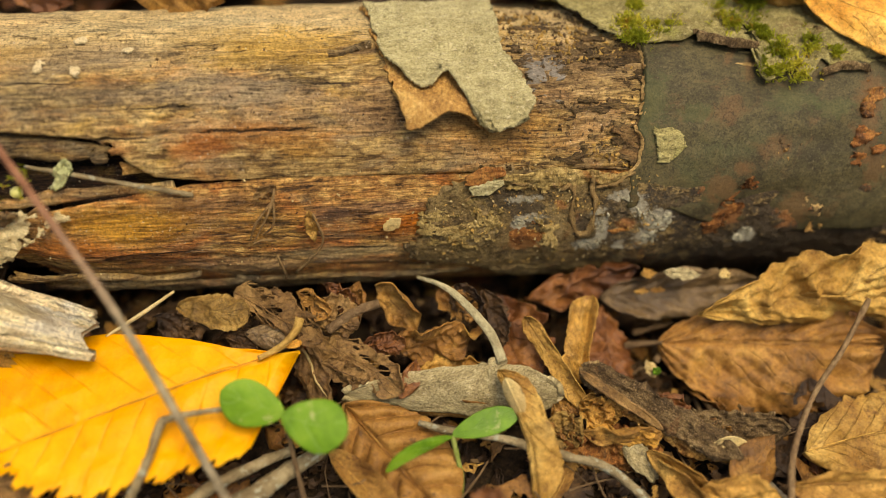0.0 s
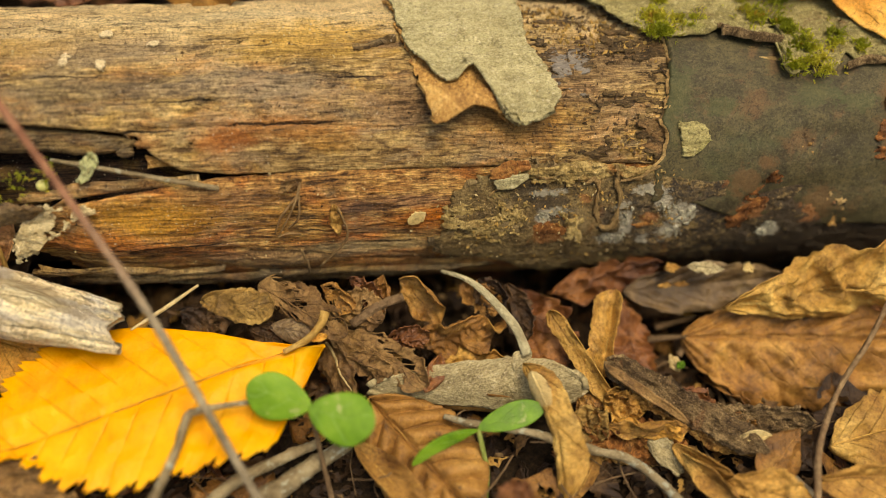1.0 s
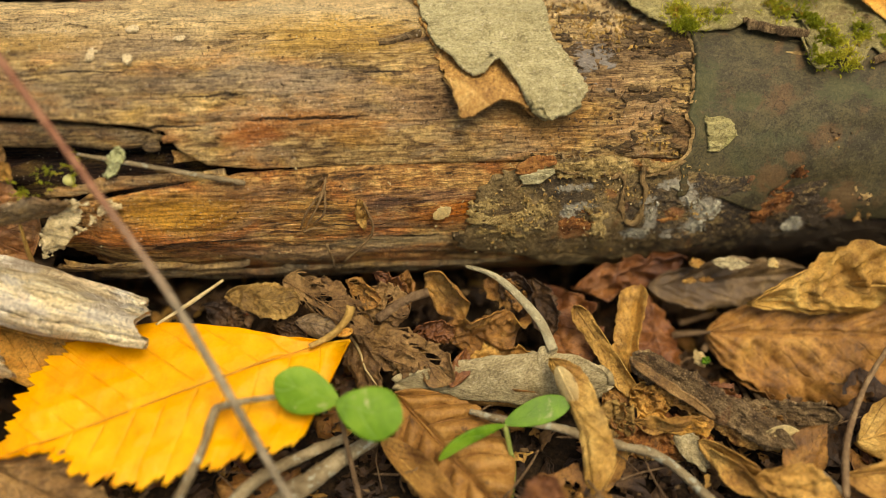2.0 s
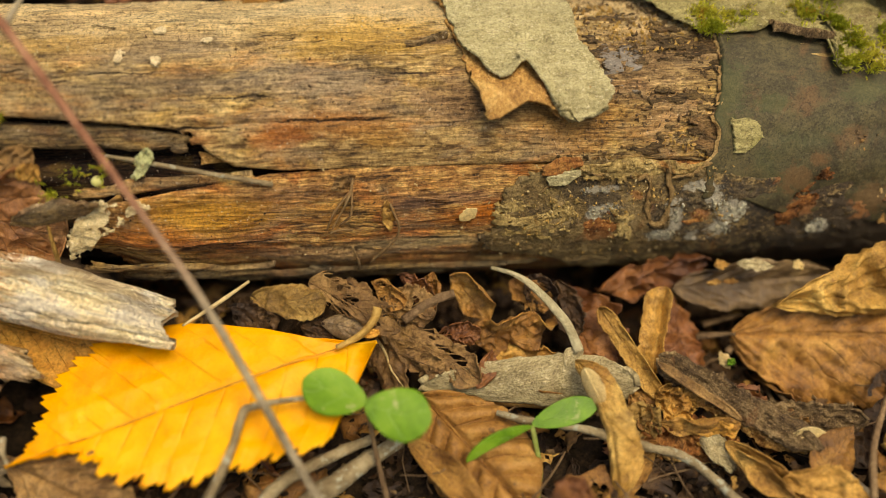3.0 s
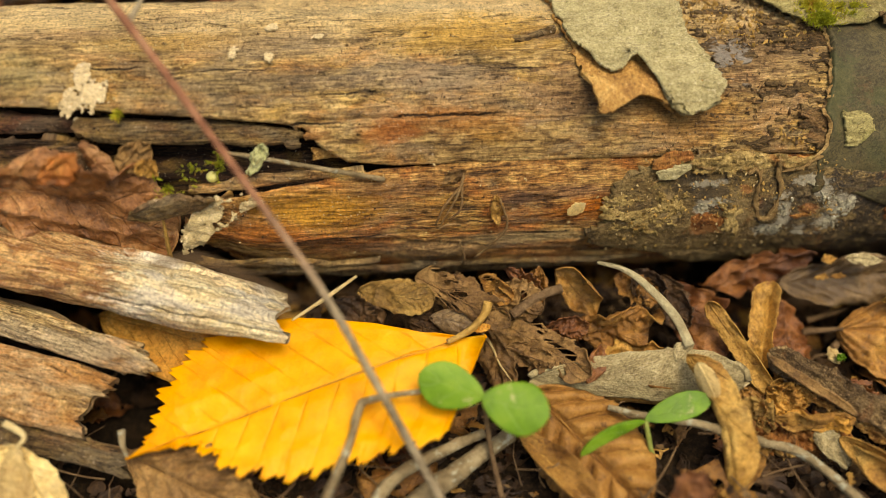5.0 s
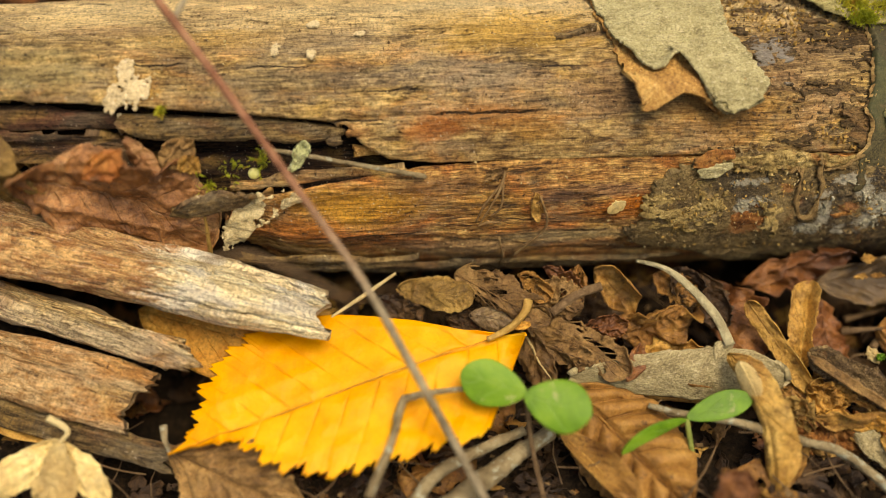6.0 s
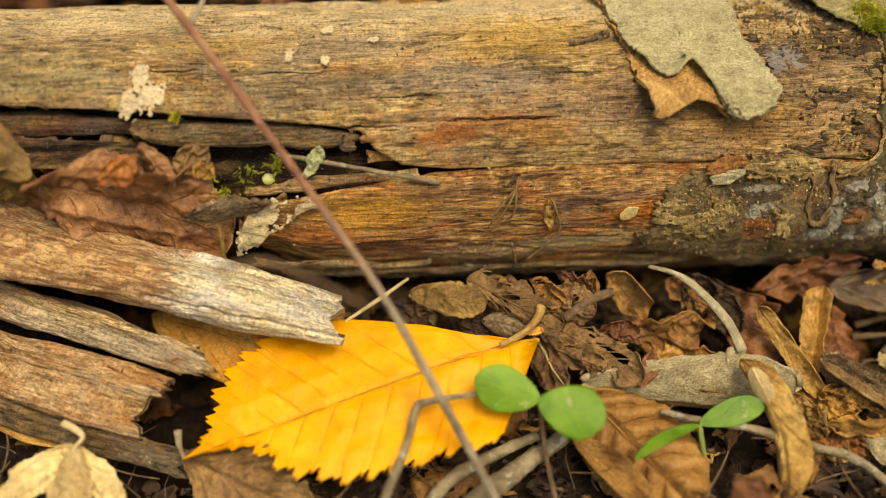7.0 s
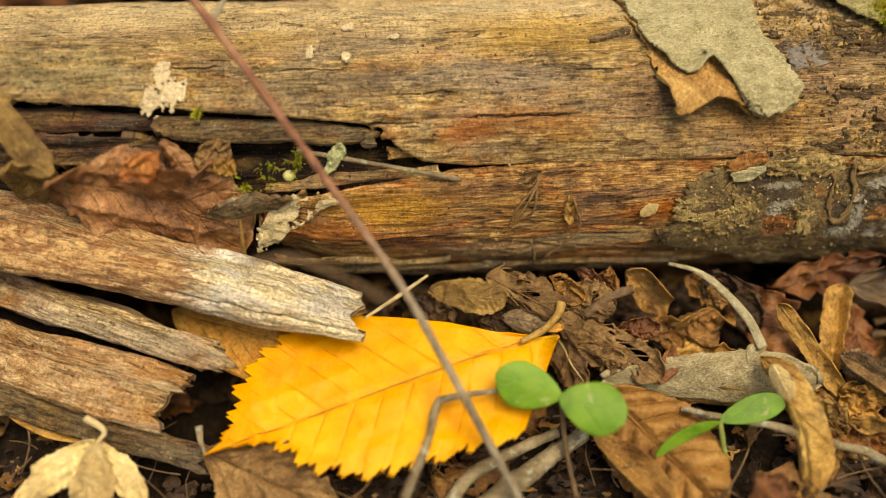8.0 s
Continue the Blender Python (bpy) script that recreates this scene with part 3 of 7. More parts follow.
MAT_RUSTBARK = bark("rusty_bark", (0.09, 0.03, 0.01), (0.27, 0.1, 0.026), (0.46, 0.22, 0.07), (0.06, 0.035, 0.02), 0.57, 0.8, 0.001)
MAT_BUFF = leafy("buff_dead_leaf", (0.3, 0.15, 0.04), (0.53, 0.315, 0.1), (0.72, 0.49, 0.2), (0.38, 0.2, 0.06), 7, 0.6, 0.55, (0.2, 0.09, 0.03), 0.62, vein_amount=0.12, bump=0.0008)
MAT_STALK = twiggy("pale_grey_stalk", (0.24, 0.19, 0.115), (0.38, 0.325, 0.22), (0.52, 0.46, 0.33), 0.55)
MAT_OLIVE = bark("olive_brown_crust", (0.15, 0.094, 0.032), (0.36, 0.25, 0.1), (0.56, 0.41, 0.19), (0.4, 0.17, 0.04), 0.57, 0.75, 0.0012)
MAT_LICHEN = bark("green_grey_lichen", (0.24, 0.25, 0.12), (0.44, 0.46, 0.25), (0.6, 0.6, 0.38), (0.2, 0.18, 0.09), 0.64, 0.9)


# ---- building helpers ----
def mesh_of(name, verts, faces, mat, uvs=None, smooth=True):
    me = bpy.data.meshes.new(name)
    if isinstance(faces, np.ndarray):
        me.vertices.add(len(verts))
        me.vertices.foreach_set("co", np.asarray(verts, np.float32).ravel())
        me.loops.add(faces.size)
        me.loops.foreach_set("vertex_index", faces.astype(np.int32).ravel())
        me.polygons.add(len(faces))
        me.polygons.foreach_set("loop_start", np.arange(0, faces.size, faces.shape[1], dtype=np.int32))
        me.update(calc_edges=True)
    else:
        me.from_pydata([tuple(v) for v in verts], [], [tuple(f) for f in faces])
    me.materials.append(mat)
    if uvs is not None:
        layer = me.uv_layers.new(name="UVMap")
        idx = np.empty(len(me.loops), dtype=np.int32)
        me.loops.foreach_get("vertex_index", idx)
        layer.data.foreach_set("uv", np.asarray(uvs, dtype=np.float32)[idx].ravel())
    if smooth:
        me.polygons.foreach_set("use_smooth", np.ones(len(me.polygons), bool))
    me.update()
    return me


def part(name, me, parent=None, label="", matrix=None):
    ob = new(name, me)
    if parent is not None:
        ob.parent = parent
    if matrix is not None:
        ob.matrix_basis = matrix
    if label:
        tagged(ob, label)
    return ob


def thing(name, label, category, group="", kind="", at=(0, 0, 0)):
    ob = new(name)
    ob.empty_display_size = 0.005
    ob.location = at
    return tagged(ob, label, category, group, kind)


def smooth_path(points, n):
    """A smooth curve through the points, n samples."""
    p = np.array(points, float)
    if len(p) == 2:
        return p[0] + np.linspace(0, 1, n)[:, None] * (p[1] - p[0])
    p = np.vstack([2 * p[0] - p[1], p, 2 * p[-1] - p[-2]])
    out = []
    for t in np.linspace(0, len(p) - 3 - 1e-6, n):
        i, f = int(t), t - int(t)
        a, b, c, d = p[i], p[i + 1], p[i + 2], p[i + 3]
        out.append(0.5 * (2 * b + (c - a) * f + (2 * a - 5 * b + 4 * c - d) * f * f + (3 * b - a - 3 * c + d) * f ** 3))
    return np.array(out)


def tube_mesh(name, points, radii, mat, sides=10, n=40, rough=0.12, seed=0, flat=1.0, knots=0.0):
    path = smooth_path(points, n)
    t = np.linspace(0, 1, n)
    rad = np.interp(t, np.linspace(0, 1, len(radii)), radii)
    length = np.r_[0, np.cumsum(np.linalg.norm(np.diff(path, axis=0), axis=1))]
    tan = np.gradient(path, axis=0)
    tan /= np.linalg.norm(tan, axis=1)[:, None] + 1e-12
    ref = np.array([0.0, -0.7, 0.7])
    side = np.cross(tan, ref)
    side /= np.linalg.norm(side, axis=1)[:, None] + 1e-9
    up = np.cross(side, tan)
    ang = (2 * math.pi * np.arange(sides) / sides)[None, :]
    w = 1 + rough * fbm(length[:, None] * 400 + seed, np.cos(ang) * 2 + np.sin(ang) * 3, seed, 3)
    w = w + knots * np.maximum(0, vnoise(length * 160, 0.5, seed + 5) - 0.45)[:, None] * 2
    rw = (rad[:, None] * w)[..., None]
    verts = (path[:, None, :] + rw * (np.cos(ang)[..., None] * side[:, None, :] + flat * np.sin(ang)[..., None] * up[:, None, :])).reshape(-1, 3).tolist()
    uvs = np.stack([np.broadcast_to(length[:, None], (n, sides)), np.broadcast_to(np.arange(sides)[None, :] / sides, (n, sides))], -1).reshape(-1, 2).tolist()
    faces = []
    for i in range(n - 1):
        for k in range(sides):
            a, b = i * sides + k, i * sides + (k + 1) % sides
            faces.append((a, b, b + sides, a + sides))
    faces.append(tuple(range(sides - 1, -1, -1)))
    faces.append(tuple((n - 1) * sides + k for k in range(sides)))
    return mesh_of(name, verts, faces, mat, uvs)


def sheet_mesh(name, grid, uv, mat, thick, keep=None, closed=True):
    """A bent sheet with thickness and closed edges. grid: nu x nv x 3; keep: which cells stay."""
    nu, nv, _ = grid.shape
    du, dv = np.gradient(grid, axis=0), np.gradient(grid, axis=1)
    nrm = np.cross(du, dv)
    nrm /= np.linalg.norm(nrm, axis=2)[..., None] + 1e-15
    th = thick if np.ndim(thick) else np.full((nu, nv), thick)
    back = grid - nrm * th[..., None]
    idx = np.arange(nu * nv).reshape(nu, nv)
    cell = np.ones((nu - 1, nv - 1), bool) if keep is None else keep
    a, b, c, d = idx[:-1, :-1], idx[1:, :-1], idx[1:, 1:], idx[:-1, 1:]
    quads = np.stack([a, b, c, d], -1)[cell]
    off = nu * nv
    pad = np.zeros((nu + 1, nv + 1), bool)
    pad[1:-1, 1:-1] = cell
    walls = []
    me, lo = pad[1:-1, 1:-1], pad[1:-1, :-2]
    for m, p, q in ((me & ~lo, a, b), (me & ~pad[1:-1, 2:], c, d), (me & ~pad[:-2, 1:-1], d, a), (me & ~pad[2:, 1:-1], b, c)):
        walls.append(np.stack([p[m], p[m] + off, q[m] + off, q[m]], -1))
    faces = np.vstack([quads, quads[:, ::-1] + off, *walls] if closed else [quads, *walls])
    verts = np.vstack([grid.reshape(-1, 3), back.reshape(-1, 3)])
    uvs = np.vstack([uv.reshape(-1, 2)] * 2)
    used = np.unique(faces)
    remap = np.zeros(len(verts), int)
    remap[used] = np.arange(len(used))
    return mesh_of(name, verts[used], remap[faces], mat, uvs[used])


# ---- leaves ----
RIB_LINE = {}


def ovate(x, belly=0.42, sharp=1.0):
    """Half width of a leaf along its length, 1 at the belly."""
    y = np.where(x < belly, x / belly * 0.5, 0.5 + (x - belly) / (1 - belly) * 0.5)
    w = np.sin(np.pi * y)
    return np.where(x < belly, w ** 0.62, w ** sharp)


def lance(x, belly=0.45, sharp=0.85):
    y = np.where(x < belly, x / belly * 0.5, 0.5 + (x - belly) / (1 - belly) * 0.5)
    return np.sin(np.pi * y) ** sharp


def ribbon(x, *_):
    """A strip of even width."""
    return np.minimum(1.0, np.minimum(x * 9, (1 - x) * 7)) ** 0.5


def blade(name, base, tip, side_a, side_b, mat, shape=ovate, belly=0.42, sharp=1.0, teeth=0, tooth=0.06, cup=0.0, fold=0.0, sag=0.0, wave=0.0, waves=3.0,
          crumple=0.0, folds=5.5, pillow=0.0, nveins=9, slant=0.6, curl=0.0, holes=0.0, torn=0.0, thick=0.00025, nx=52, ny=26, seed=1, bend=0.0,
          shape_pos=None, skew=0.08, lobe=0.0, bow=0.0, grown_teeth=False):
    """A leaf blade from base to tip; side_a and side_b are the two edges at the widest place. Lengths of relief in metres."""
    base, tip, side_a, side_b = (np.array(p, float) for p in (base, tip, side_a, side_b))
    ex = tip - base
    length = np.linalg.norm(ex)
    ex /= length
    ez = np.cross(ex, side_a - side_b)
    ez /= np.linalg.norm(ez)
    if ez @ np.array([0, -0.3, 1.0]) < 0:
        ez = -ez
    ey = np.cross(ez, ex)
    ya, yb = (side_a - base) @ ey, (side_b - base) @ ey
    wa, wb = max(ya, yb), -min(ya, yb)
    wa, wb = max(wa, 0.0005), max(wb, 0.0005)
    x = np.linspace(0.0, 1.0, nx)[:, None]
    v = np.linspace(-1, 1, ny)[None, :]
    w = np.maximum(shape(x, belly, sharp), 0.012)
    if shape_pos:
        w = np.where(v > 0, np.maximum(shape_pos(x, belly, sharp), 0.012), w)
    edge = np.ones_like(x)
    if teeth and not grown_teeth:
        saw = (x * teeth) % 1.0
        edge = 1 - tooth * (1 - saw) * (0.6 + 0.8 * (vnoise(x * teeth * 0.7, 3.3, seed) * 0.5 + 0.5))
    edge = edge + torn * 1.3 * fbm(x * 14, 0.5 + 9 * np.sign(v), seed + 3, 4)
    r = np.abs(v)
    half = np.where(v > 0, wa, wb) * w * (1 + (edge - 1) * r ** 7)
    y = v * half
    span = max(wa, wb)
    xx = np.broadcast_to(x, y.shape) * length
    vein_x, uv_x = x - r * slant * 0.5, np.broadcast_to(x, y.shape)
    if grown_teeth:
        # rows run along the side veins, so that double teeth at their ends point to the tip
        q = np.linspace(-0.14, 1.0, nx)
        stem_x = np.clip(q, 0, 1) * length
        for sign, outline, reach, begin in ((1, shape_pos, wa, 0.12), (-1, shape, wb, 0.45)):
            xs = np.linspace(0, 1, 800)
            back = np.maximum.accumulate(xs - 0.7 * reach * outline(xs) / length) + 1e-6 * xs
            end_x = np.interp(q, back, xs)
            end_y = reach * outline(end_x)
            run = np.cumsum(np.hypot(np.gradient(end_x * length), np.gradient(end_y)))
            run = run / run[-1]
            phase = run * teeth + 0.3 * vnoise(run * teeth * 0.7, 1.7 * sign, seed)
            grow = np.clip((run - begin) * 6, 0, 1) * (0.8 + 0.4 * vnoise(phase * 0.9, 4.4, seed))
            inward = tooth * grow * (0.7 * (1 - phase % 1.0) + 0.3 * (1 - (phase * 2.0 + 0.35) % 1.0))
            row = np.hypot(end_x * length - stem_x, end_y) + 1e-6
            cut = 1 - np.minimum(inward / row, 0.55)[:, None] * r ** 2
            on = np.sign(v) == sign
            xx = np.where(on, stem_x[:, None] + r * cut * (end_x * length - stem_x)[:, None], xx)
            y = np.where(on, sign * r * cut * end_y[:, None], y)
        x = xx / length
        vein_x = np.broadcast_to(q[:, None], y.shape)
        uv_x = vein_x + r * slant * 0.5
        w = np.clip(np.abs(y) / (r * span + 1e-9), 0.012, 1.1)
    z = fold * r * w * span + cup * (r * w) ** 2 * span
    z = z + sag * 4 * x * (1 - x) * length + bend * x * x * length
    z = z + wave * r ** 1.5 * np.sin(2 * np.pi * (waves * x + 0.3 * np.sign(v) + 0.4 * vnoise(x * 3, 1.5, seed)))
    soft = fbm(x * folds, y / length * folds + 7, seed, 4)
    sharp_folds = 1 - 2.6 * np.abs(vnoise(x * folds * 0.9 + 0.4 * soft, y / length * folds * 1.3 + 3, seed + 60))
    fine_folds = 1 - 2.6 * np.abs(vnoise(x * folds * 2.7 + 0.5 * soft, y / length * folds * 2.9 + 5, seed + 61))
    z = z + crumple * (0.45 * soft + 0.6 * sharp_folds + 0.22 * fine_folds)
    z = z + crumple * 1.6 * np.clip(r - 0.72, 0, 1) * 3.5 * vnoise(x * 5.5, 2.2 + 5 * np.sign(v), seed + 62)
    if pillow:
        z = z + pillow * (np.abs(np.sin(np.pi * nveins * vein_x)) ** 0.6 - 0.6) * np.minimum(1, r * 5) * np.minimum(1, (1 - r) * 4 + 0.3)
        z = z - pillow * 1.2 * np.exp(-(r / 0.05) ** 2)
    if teeth and not grown_teeth:
        xx = xx + r ** 9 * length / teeth * 0.35 * ((x * teeth) % 1.0) * w
    xx = xx + skew * length * r * r * np.sin(np.pi * x)
    if lobe:
        xx = xx - np.where(v > 0, lobe * np.minimum(1, r * 1.5) * (1 - x) ** 4 * length, 0)
    y = y + bow * length * np.sin(np.pi * x)
    if curl:
        # roll the sides up round the length axis
        ang = np.clip(y / max(span, 1e-6), -1, 1) * curl
        rr = span / abs(curl)
        y, z = rr * np.sin(ang), z + np.sign(curl) * rr * (1 - np.cos(ang))
    grid = base + xx[..., None] * ex + y[..., None] * ey + z[..., None] * ez
    RIB_LINE[name] = grid[np.linspace(1, int(nx * 0.94), 12).astype(int), ny // 2]
    uv = np.stack([uv_x, np.broadcast_to(v, y.shape)], -1)
    if mat.get("metric"):
        uv = uv * np.array([length, span]) + 0.037 * seed
    keep = None
    if holes:
        cx, cv = (x[:-1] + x[1:]) / 2, (v[:, :-1] + v[:, 1:]) / 2
        f = fbm(cx * 6.5, cv * 2.4 + 11, seed + 9, 2)
        near_vein = np.minimum(np.abs(((cx - np.abs(cv) * slant * 0.5) * nveins + 0.5) % 1.0 - 0.5), np.abs(cv) * 4)
        keep = ~((f > 1.1 - holes) & (near_vein > 0.1))
    return sheet_mesh(name, grid, uv, mat, thick, keep)


def stalk(name, points, radii, mat, **kw):
    return tube_mesh(name, points, radii, mat, **kw)


def leaf(name, label, base, tip, side_a, side_b, mat, petiole=None, petiole_r=0.0006, petiole_mat=None, rib=0.0, rib_mat=None, group="fallen leaves", category="leaf", **kw):
    """One fallen leaf: blade, and midrib and stalk where they show."""
    home = Vector(base)
    ob = thing(name, label, category, group, at=home)
    shift = Matrix.Translation(-home)
    bl = part("blade", blade(name + "_blade", base, tip, side_a, side_b, mat, **kw), ob, matrix=shift)
    if petiole:
        part("petiole", tube_mesh("petiole", petiole, [petiole_r * 0.8, petiole_r, petiole_r * 1.4], petiole_mat or MAT_OCHRE, 8, 24, 0.1, 3), ob, "curved leaf stalk", shift)
    if category == "bark" and kw.get("nx", 52) >= 80:
        low = tuple(np.array(tip) * 0.93 + np.array(base) * 0.07 + np.array((0, 0, -0.0030)))
        down = lambda p: tuple(np.array(p) * 0.9 + (np.array(base) + np.array(tip)) * 0.05 + np.array((0, 0, -0.0030)))
        part("inner_layer", blade("inner_layer", down(base), low, down(side_a), down(side_b), MAT_INNER, **{**kw, "seed": kw.get("seed", 1) + 500}), ob, "brown inner bark layer", shift)
    elif not rib and category == "leaf":
        rib = 0.00018
    if rib:
        part("midrib", tube_mesh("midrib", [tuple(p) for p in RIB_LINE[name + "_blade"]], [rib, rib * 0.7, rib * 0.25], rib_mat or mat, 6, 30, 0.05, 4), ob, matrix=shift)
    return ob


def twig(name, label, points, radii, mat, category="twig", sides=10, n=48, rough=0.14, seed=0, flat=1.0, knots=0.35, branches=()):
    home = Vector(points[0])
    ob = thing(name, label, category, at=home)
    shift = Matrix.Translation(-home)
    part("stem", tube_mesh(name + "_stem", points, radii, mat, sides, n, rough, seed, flat, knots), ob, matrix=shift)
    for pts, rad in branches:
        part("side_shoot", tube_mesh("side_shoot", pts, rad, mat, 8, 20, rough, seed + 3), ob, matrix=shift)
    return ob


# ---- the ground: one bumpy sheet of dark soil, with a bank behind the log ----
def ground_height(x, y):
    bank = np.clip((y - 0.19 - 0.1 * x) / 0.05, 0, 1)
    bank = bank * bank * (3 - 2 * bank)
    near = np.exp(-((x / 0.5) ** 2 + ((y - 0.1) / 0.5) ** 2))
    pit = -0.034 * np.exp(-(((x + 0.1095) / 0.010) ** 2 + ((y - 0.1025) / 0.009) ** 2))
    return -0.014 + pit + 0.040 * bank - 0.05 * np.clip(x, 0, 0.12) * (1 - bank) + (0.004 * fbm(x * 28, y * 28, 3, 4) + 0.0012 * fbm(x * 260, y * 260, 5, 3)) * near


def build_ground():
    steps = np.r_[-60, -20, -6, -2, -0.8, np.linspace(-0.32, 0.30, 230), 0.8, 2, 6, 20, 60]
    ys = np.r_[-60, -20, -6, -2, -0.8, -0.3, np.linspace(-0.02, 0.30, 150), 0.6, 1.2, 3, 8, 20, 60]
    gx, gy = np.meshgrid(steps, ys, indexing="ij")
    verts = np.stack([gx, gy, ground_height(gx, gy)], -1).reshape(-1, 3)
    n, m = gx.shape
    i = np.arange(n * m).reshape(n, m)
    faces = np.stack([i[:-1, :-1], i[1:, :-1], i[1:, 1:], i[:-1, 1:]], -1).reshape(-1, 4)
    ob = part("ground", mesh_of("ground", verts, faces, MAT_SOIL))
    tagged(ob, "forest soil under leaf litter, darkened as in shade", "ground", kind="structure")


GROUND_X, GROUND_Y = np.linspace(-0.3, 0.3, 301), np.linspace(-0.05, 0.35, 201)
GROUND_Z = ground_height(GROUND_X[:, None], GROUND_Y[None, :])


def height_at(x, y):
    return float(GROUND_Z[int(round((x + 0.3) / 0.002)), int(round((y + 0.05) / 0.002))])


build_ground()

# ---- the log ----
E1, E2 = np.array([0, 0.70710678, 0.70710678]), np.array([0, -0.70710678, 0.70710678])


def log_point(u, phi, off):
    """A place on the log: u metres along, phi degrees round (0 faces up and forward, 90 up and back), off metres proud."""
    u, phi, off = np.broadcast_arrays(np.asarray(u, float), np.asarray(phi, float), np.asarray(off, float))
    a = np.radians(phi)
    c = np.stack([u, 0.1691 + 0.1008 * u, 0.0233 - 0.034 * u], -1)
    return c + ((0.0334 + off) * np.sin(a))[..., None] * E1 + ((0.028 + off) * np.cos(a))[..., None] * E2


def knots(*pts):
    """A function of u (or of phi) from pairs."""
    p = sorted(pts)
    return lambda x: np.interp(x, [q[0] for q in p], [q[1] for q in p])


def by_phi(*pts):
    return knots(*[(q[1], q[0]) for q in pts])


def log_patch(name, mat, parent, lo, hi, left, right, off, nu=160, nv=60, thick=0.002, keep=None, label="", ragged=0.0, seed=1, end_rag=0.0):
    """A layer on the log. lo, hi: its edges in phi as functions of u; left, right: its ends in u as functions of phi, or numbers."""
    s = np.linspace(0, 1, nu)
    if not callable(right) and right > 0.25:
        # coarser towards the far ends
        s = np.interp(s, [0, 0.05, 0.95, 1], [0, 0.14, 0.79, 1]) if not callable(left) else np.interp(s, [0, 0.88, 1], [0, 0.55, 1])
    s = s[:, None]
    t = np.linspace(0, 1, nv)[None, :]
    phi = np.broadcast_to(-30 + 60 * t, (nu, nv)).copy()
    for _ in range(5):
        a = left(phi) if callable(left) else np.full_like(phi, left)
        b = right(phi) if callable(right) else np.full_like(phi, right)
        a = a + end_rag * fbm(phi * 0.35, 0.3, seed + 21, 4, 0.6)
        b = b + end_rag * fbm(phi * 0.35, 5.3, seed + 22, 4, 0.6)
        u = a + s * (b - a)
        plo, phi_hi = lo(u), hi(u)
        plo = plo + ragged * 1.2 * fbm(u * 110, 0.7, seed, 4, 0.5)
        phi_hi = phi_hi + ragged * 1.2 * fbm(u * 110, 9.7, seed + 1, 4, 0.5)
        phi = plo + t * (phi_hi - plo)
    o = off(u, phi, s, t)
    grid = log_point(u, phi, o)
    uv = np.stack([u, np.radians(phi) * 0.031], -1)
    cell = None
    if keep is not None:
        k = keep(u, phi)
        cell = k[:-1, :-1] & k[1:, :-1] & k[1:, 1:] & k[:-1, 1:]
    return part(name, sheet_mesh(name, grid, uv, mat, thick, cell, name in ("bark_flake", "inner_bark")), parent, label)


def fibre(u, phi, seed=0):
    """Relief of weathered grain, about -1 to 1."""
    v = np.radians(phi) * 0.031
    v = v + 0.0015 * fbm(u * 30, v * 60, seed + 50, 2)
    return 0.5 * fbm(u * 45, v * 380, seed, 4, 0.55) + 0.35 * fbm(u * 160, v * 1500, seed + 7, 3, 0.6) + 0.3 * fbm(u * 40, v * 40, seed + 9, 3)


log = thing("fallen_log", "fallen decaying log with peeling bark and split weathered wood", "log")

# lower edge of the upper wood, and upper edge of the lower slab
UPPER_EDGE = knots((-0.30, 11.0), (-0.1496, 13.5), (-0.1205, 8.7), (-0.0970, 4.7), (-0.0748, 0.3), (-0.0704, -1.2), (-0.0690, -4.2), (-0.0672, -8.4), (-0.0613, -14.9), (-0.0513, -17.1), (-0.0319, -17.2), (-0.0134, -17.3), (0.0003, -17.2), (0.0180, -17.6), (0.0424, -18.3), (0.20, -32.0))
SLAB_EDGE = knots((-0.15, -36.0), (-0.0950, -31.4), (-0.0803, -25.3), (-0.0682, -22.0), (-0.0597, -19.4), (-0.0537, -17.7), (-0.0440, -17.4), (-0.0343, -16.6), (-0.0245, -16.3), (0.0003, -16.6), (0.0180, -17.0), (0.0423, -17.6), (0.20, -30.0))
CRACK = knots((-0.0713, 0.1), (-0.0618, 1.3), (-0.0439, 0.9), (-0.0342, 1.5), (-0.0196, -0.5))
SPLIT = knots((-0.0938, 13.6), (-0.0679, 11.4), (-0.0560, 11.5), (-0.0342, 9.0))


def groove(u, phi, line, u0, u1, deep, width):
    d = (phi - line(u) - 0.8 * fbm(u * 170, 0.2, 77, 3)) / width
    w = np.clip((u - u0) / 0.006, 0, 1) * np.clip((u1 - u) / 0.006, 0, 1)
    return -deep * w * np.exp(-d * d)


def upper_relief(u, phi, s, t):
    h = 0.00055 * fibre(u, phi, 1) + 0.0007 * fbm(u * 22, phi * 0.06, 4, 3)
    h = h + groove(u, phi, CRACK, -0.076, -0.012, 0.0009, 0.55) + groove(u, phi, SPLIT, -0.105, -0.03, 0.0009, 0.5)
    h = h + groove(u, phi, lambda x: 27 + 40 * (x + 0.14), -0.19, -0.12, 0.0014, 0.8) + groove(u, phi, lambda x: 36 - 30 * (x + 0.05), -0.06, 0.0, 0.0007, 0.5) + groove(u, phi, lambda x: 14 + 25 * (x + 0.03), -0.05, 0.005, 0.0006, 0.4) + groove(u, phi, lambda x: 45 + 10 * (x + 0.1), -0.13, -0.07, 0.0006, 0.5)
    edge = np.clip((phi - UPPER_EDGE(u)) / 2.2, 0, 1)
    flake = 0.0006 * np.clip(fbm(u * 60, phi * 0.35, 31, 3) - 0.25, 0, 0.3)
    return h + flake - 0.0007 * (1 - edge) ** 2


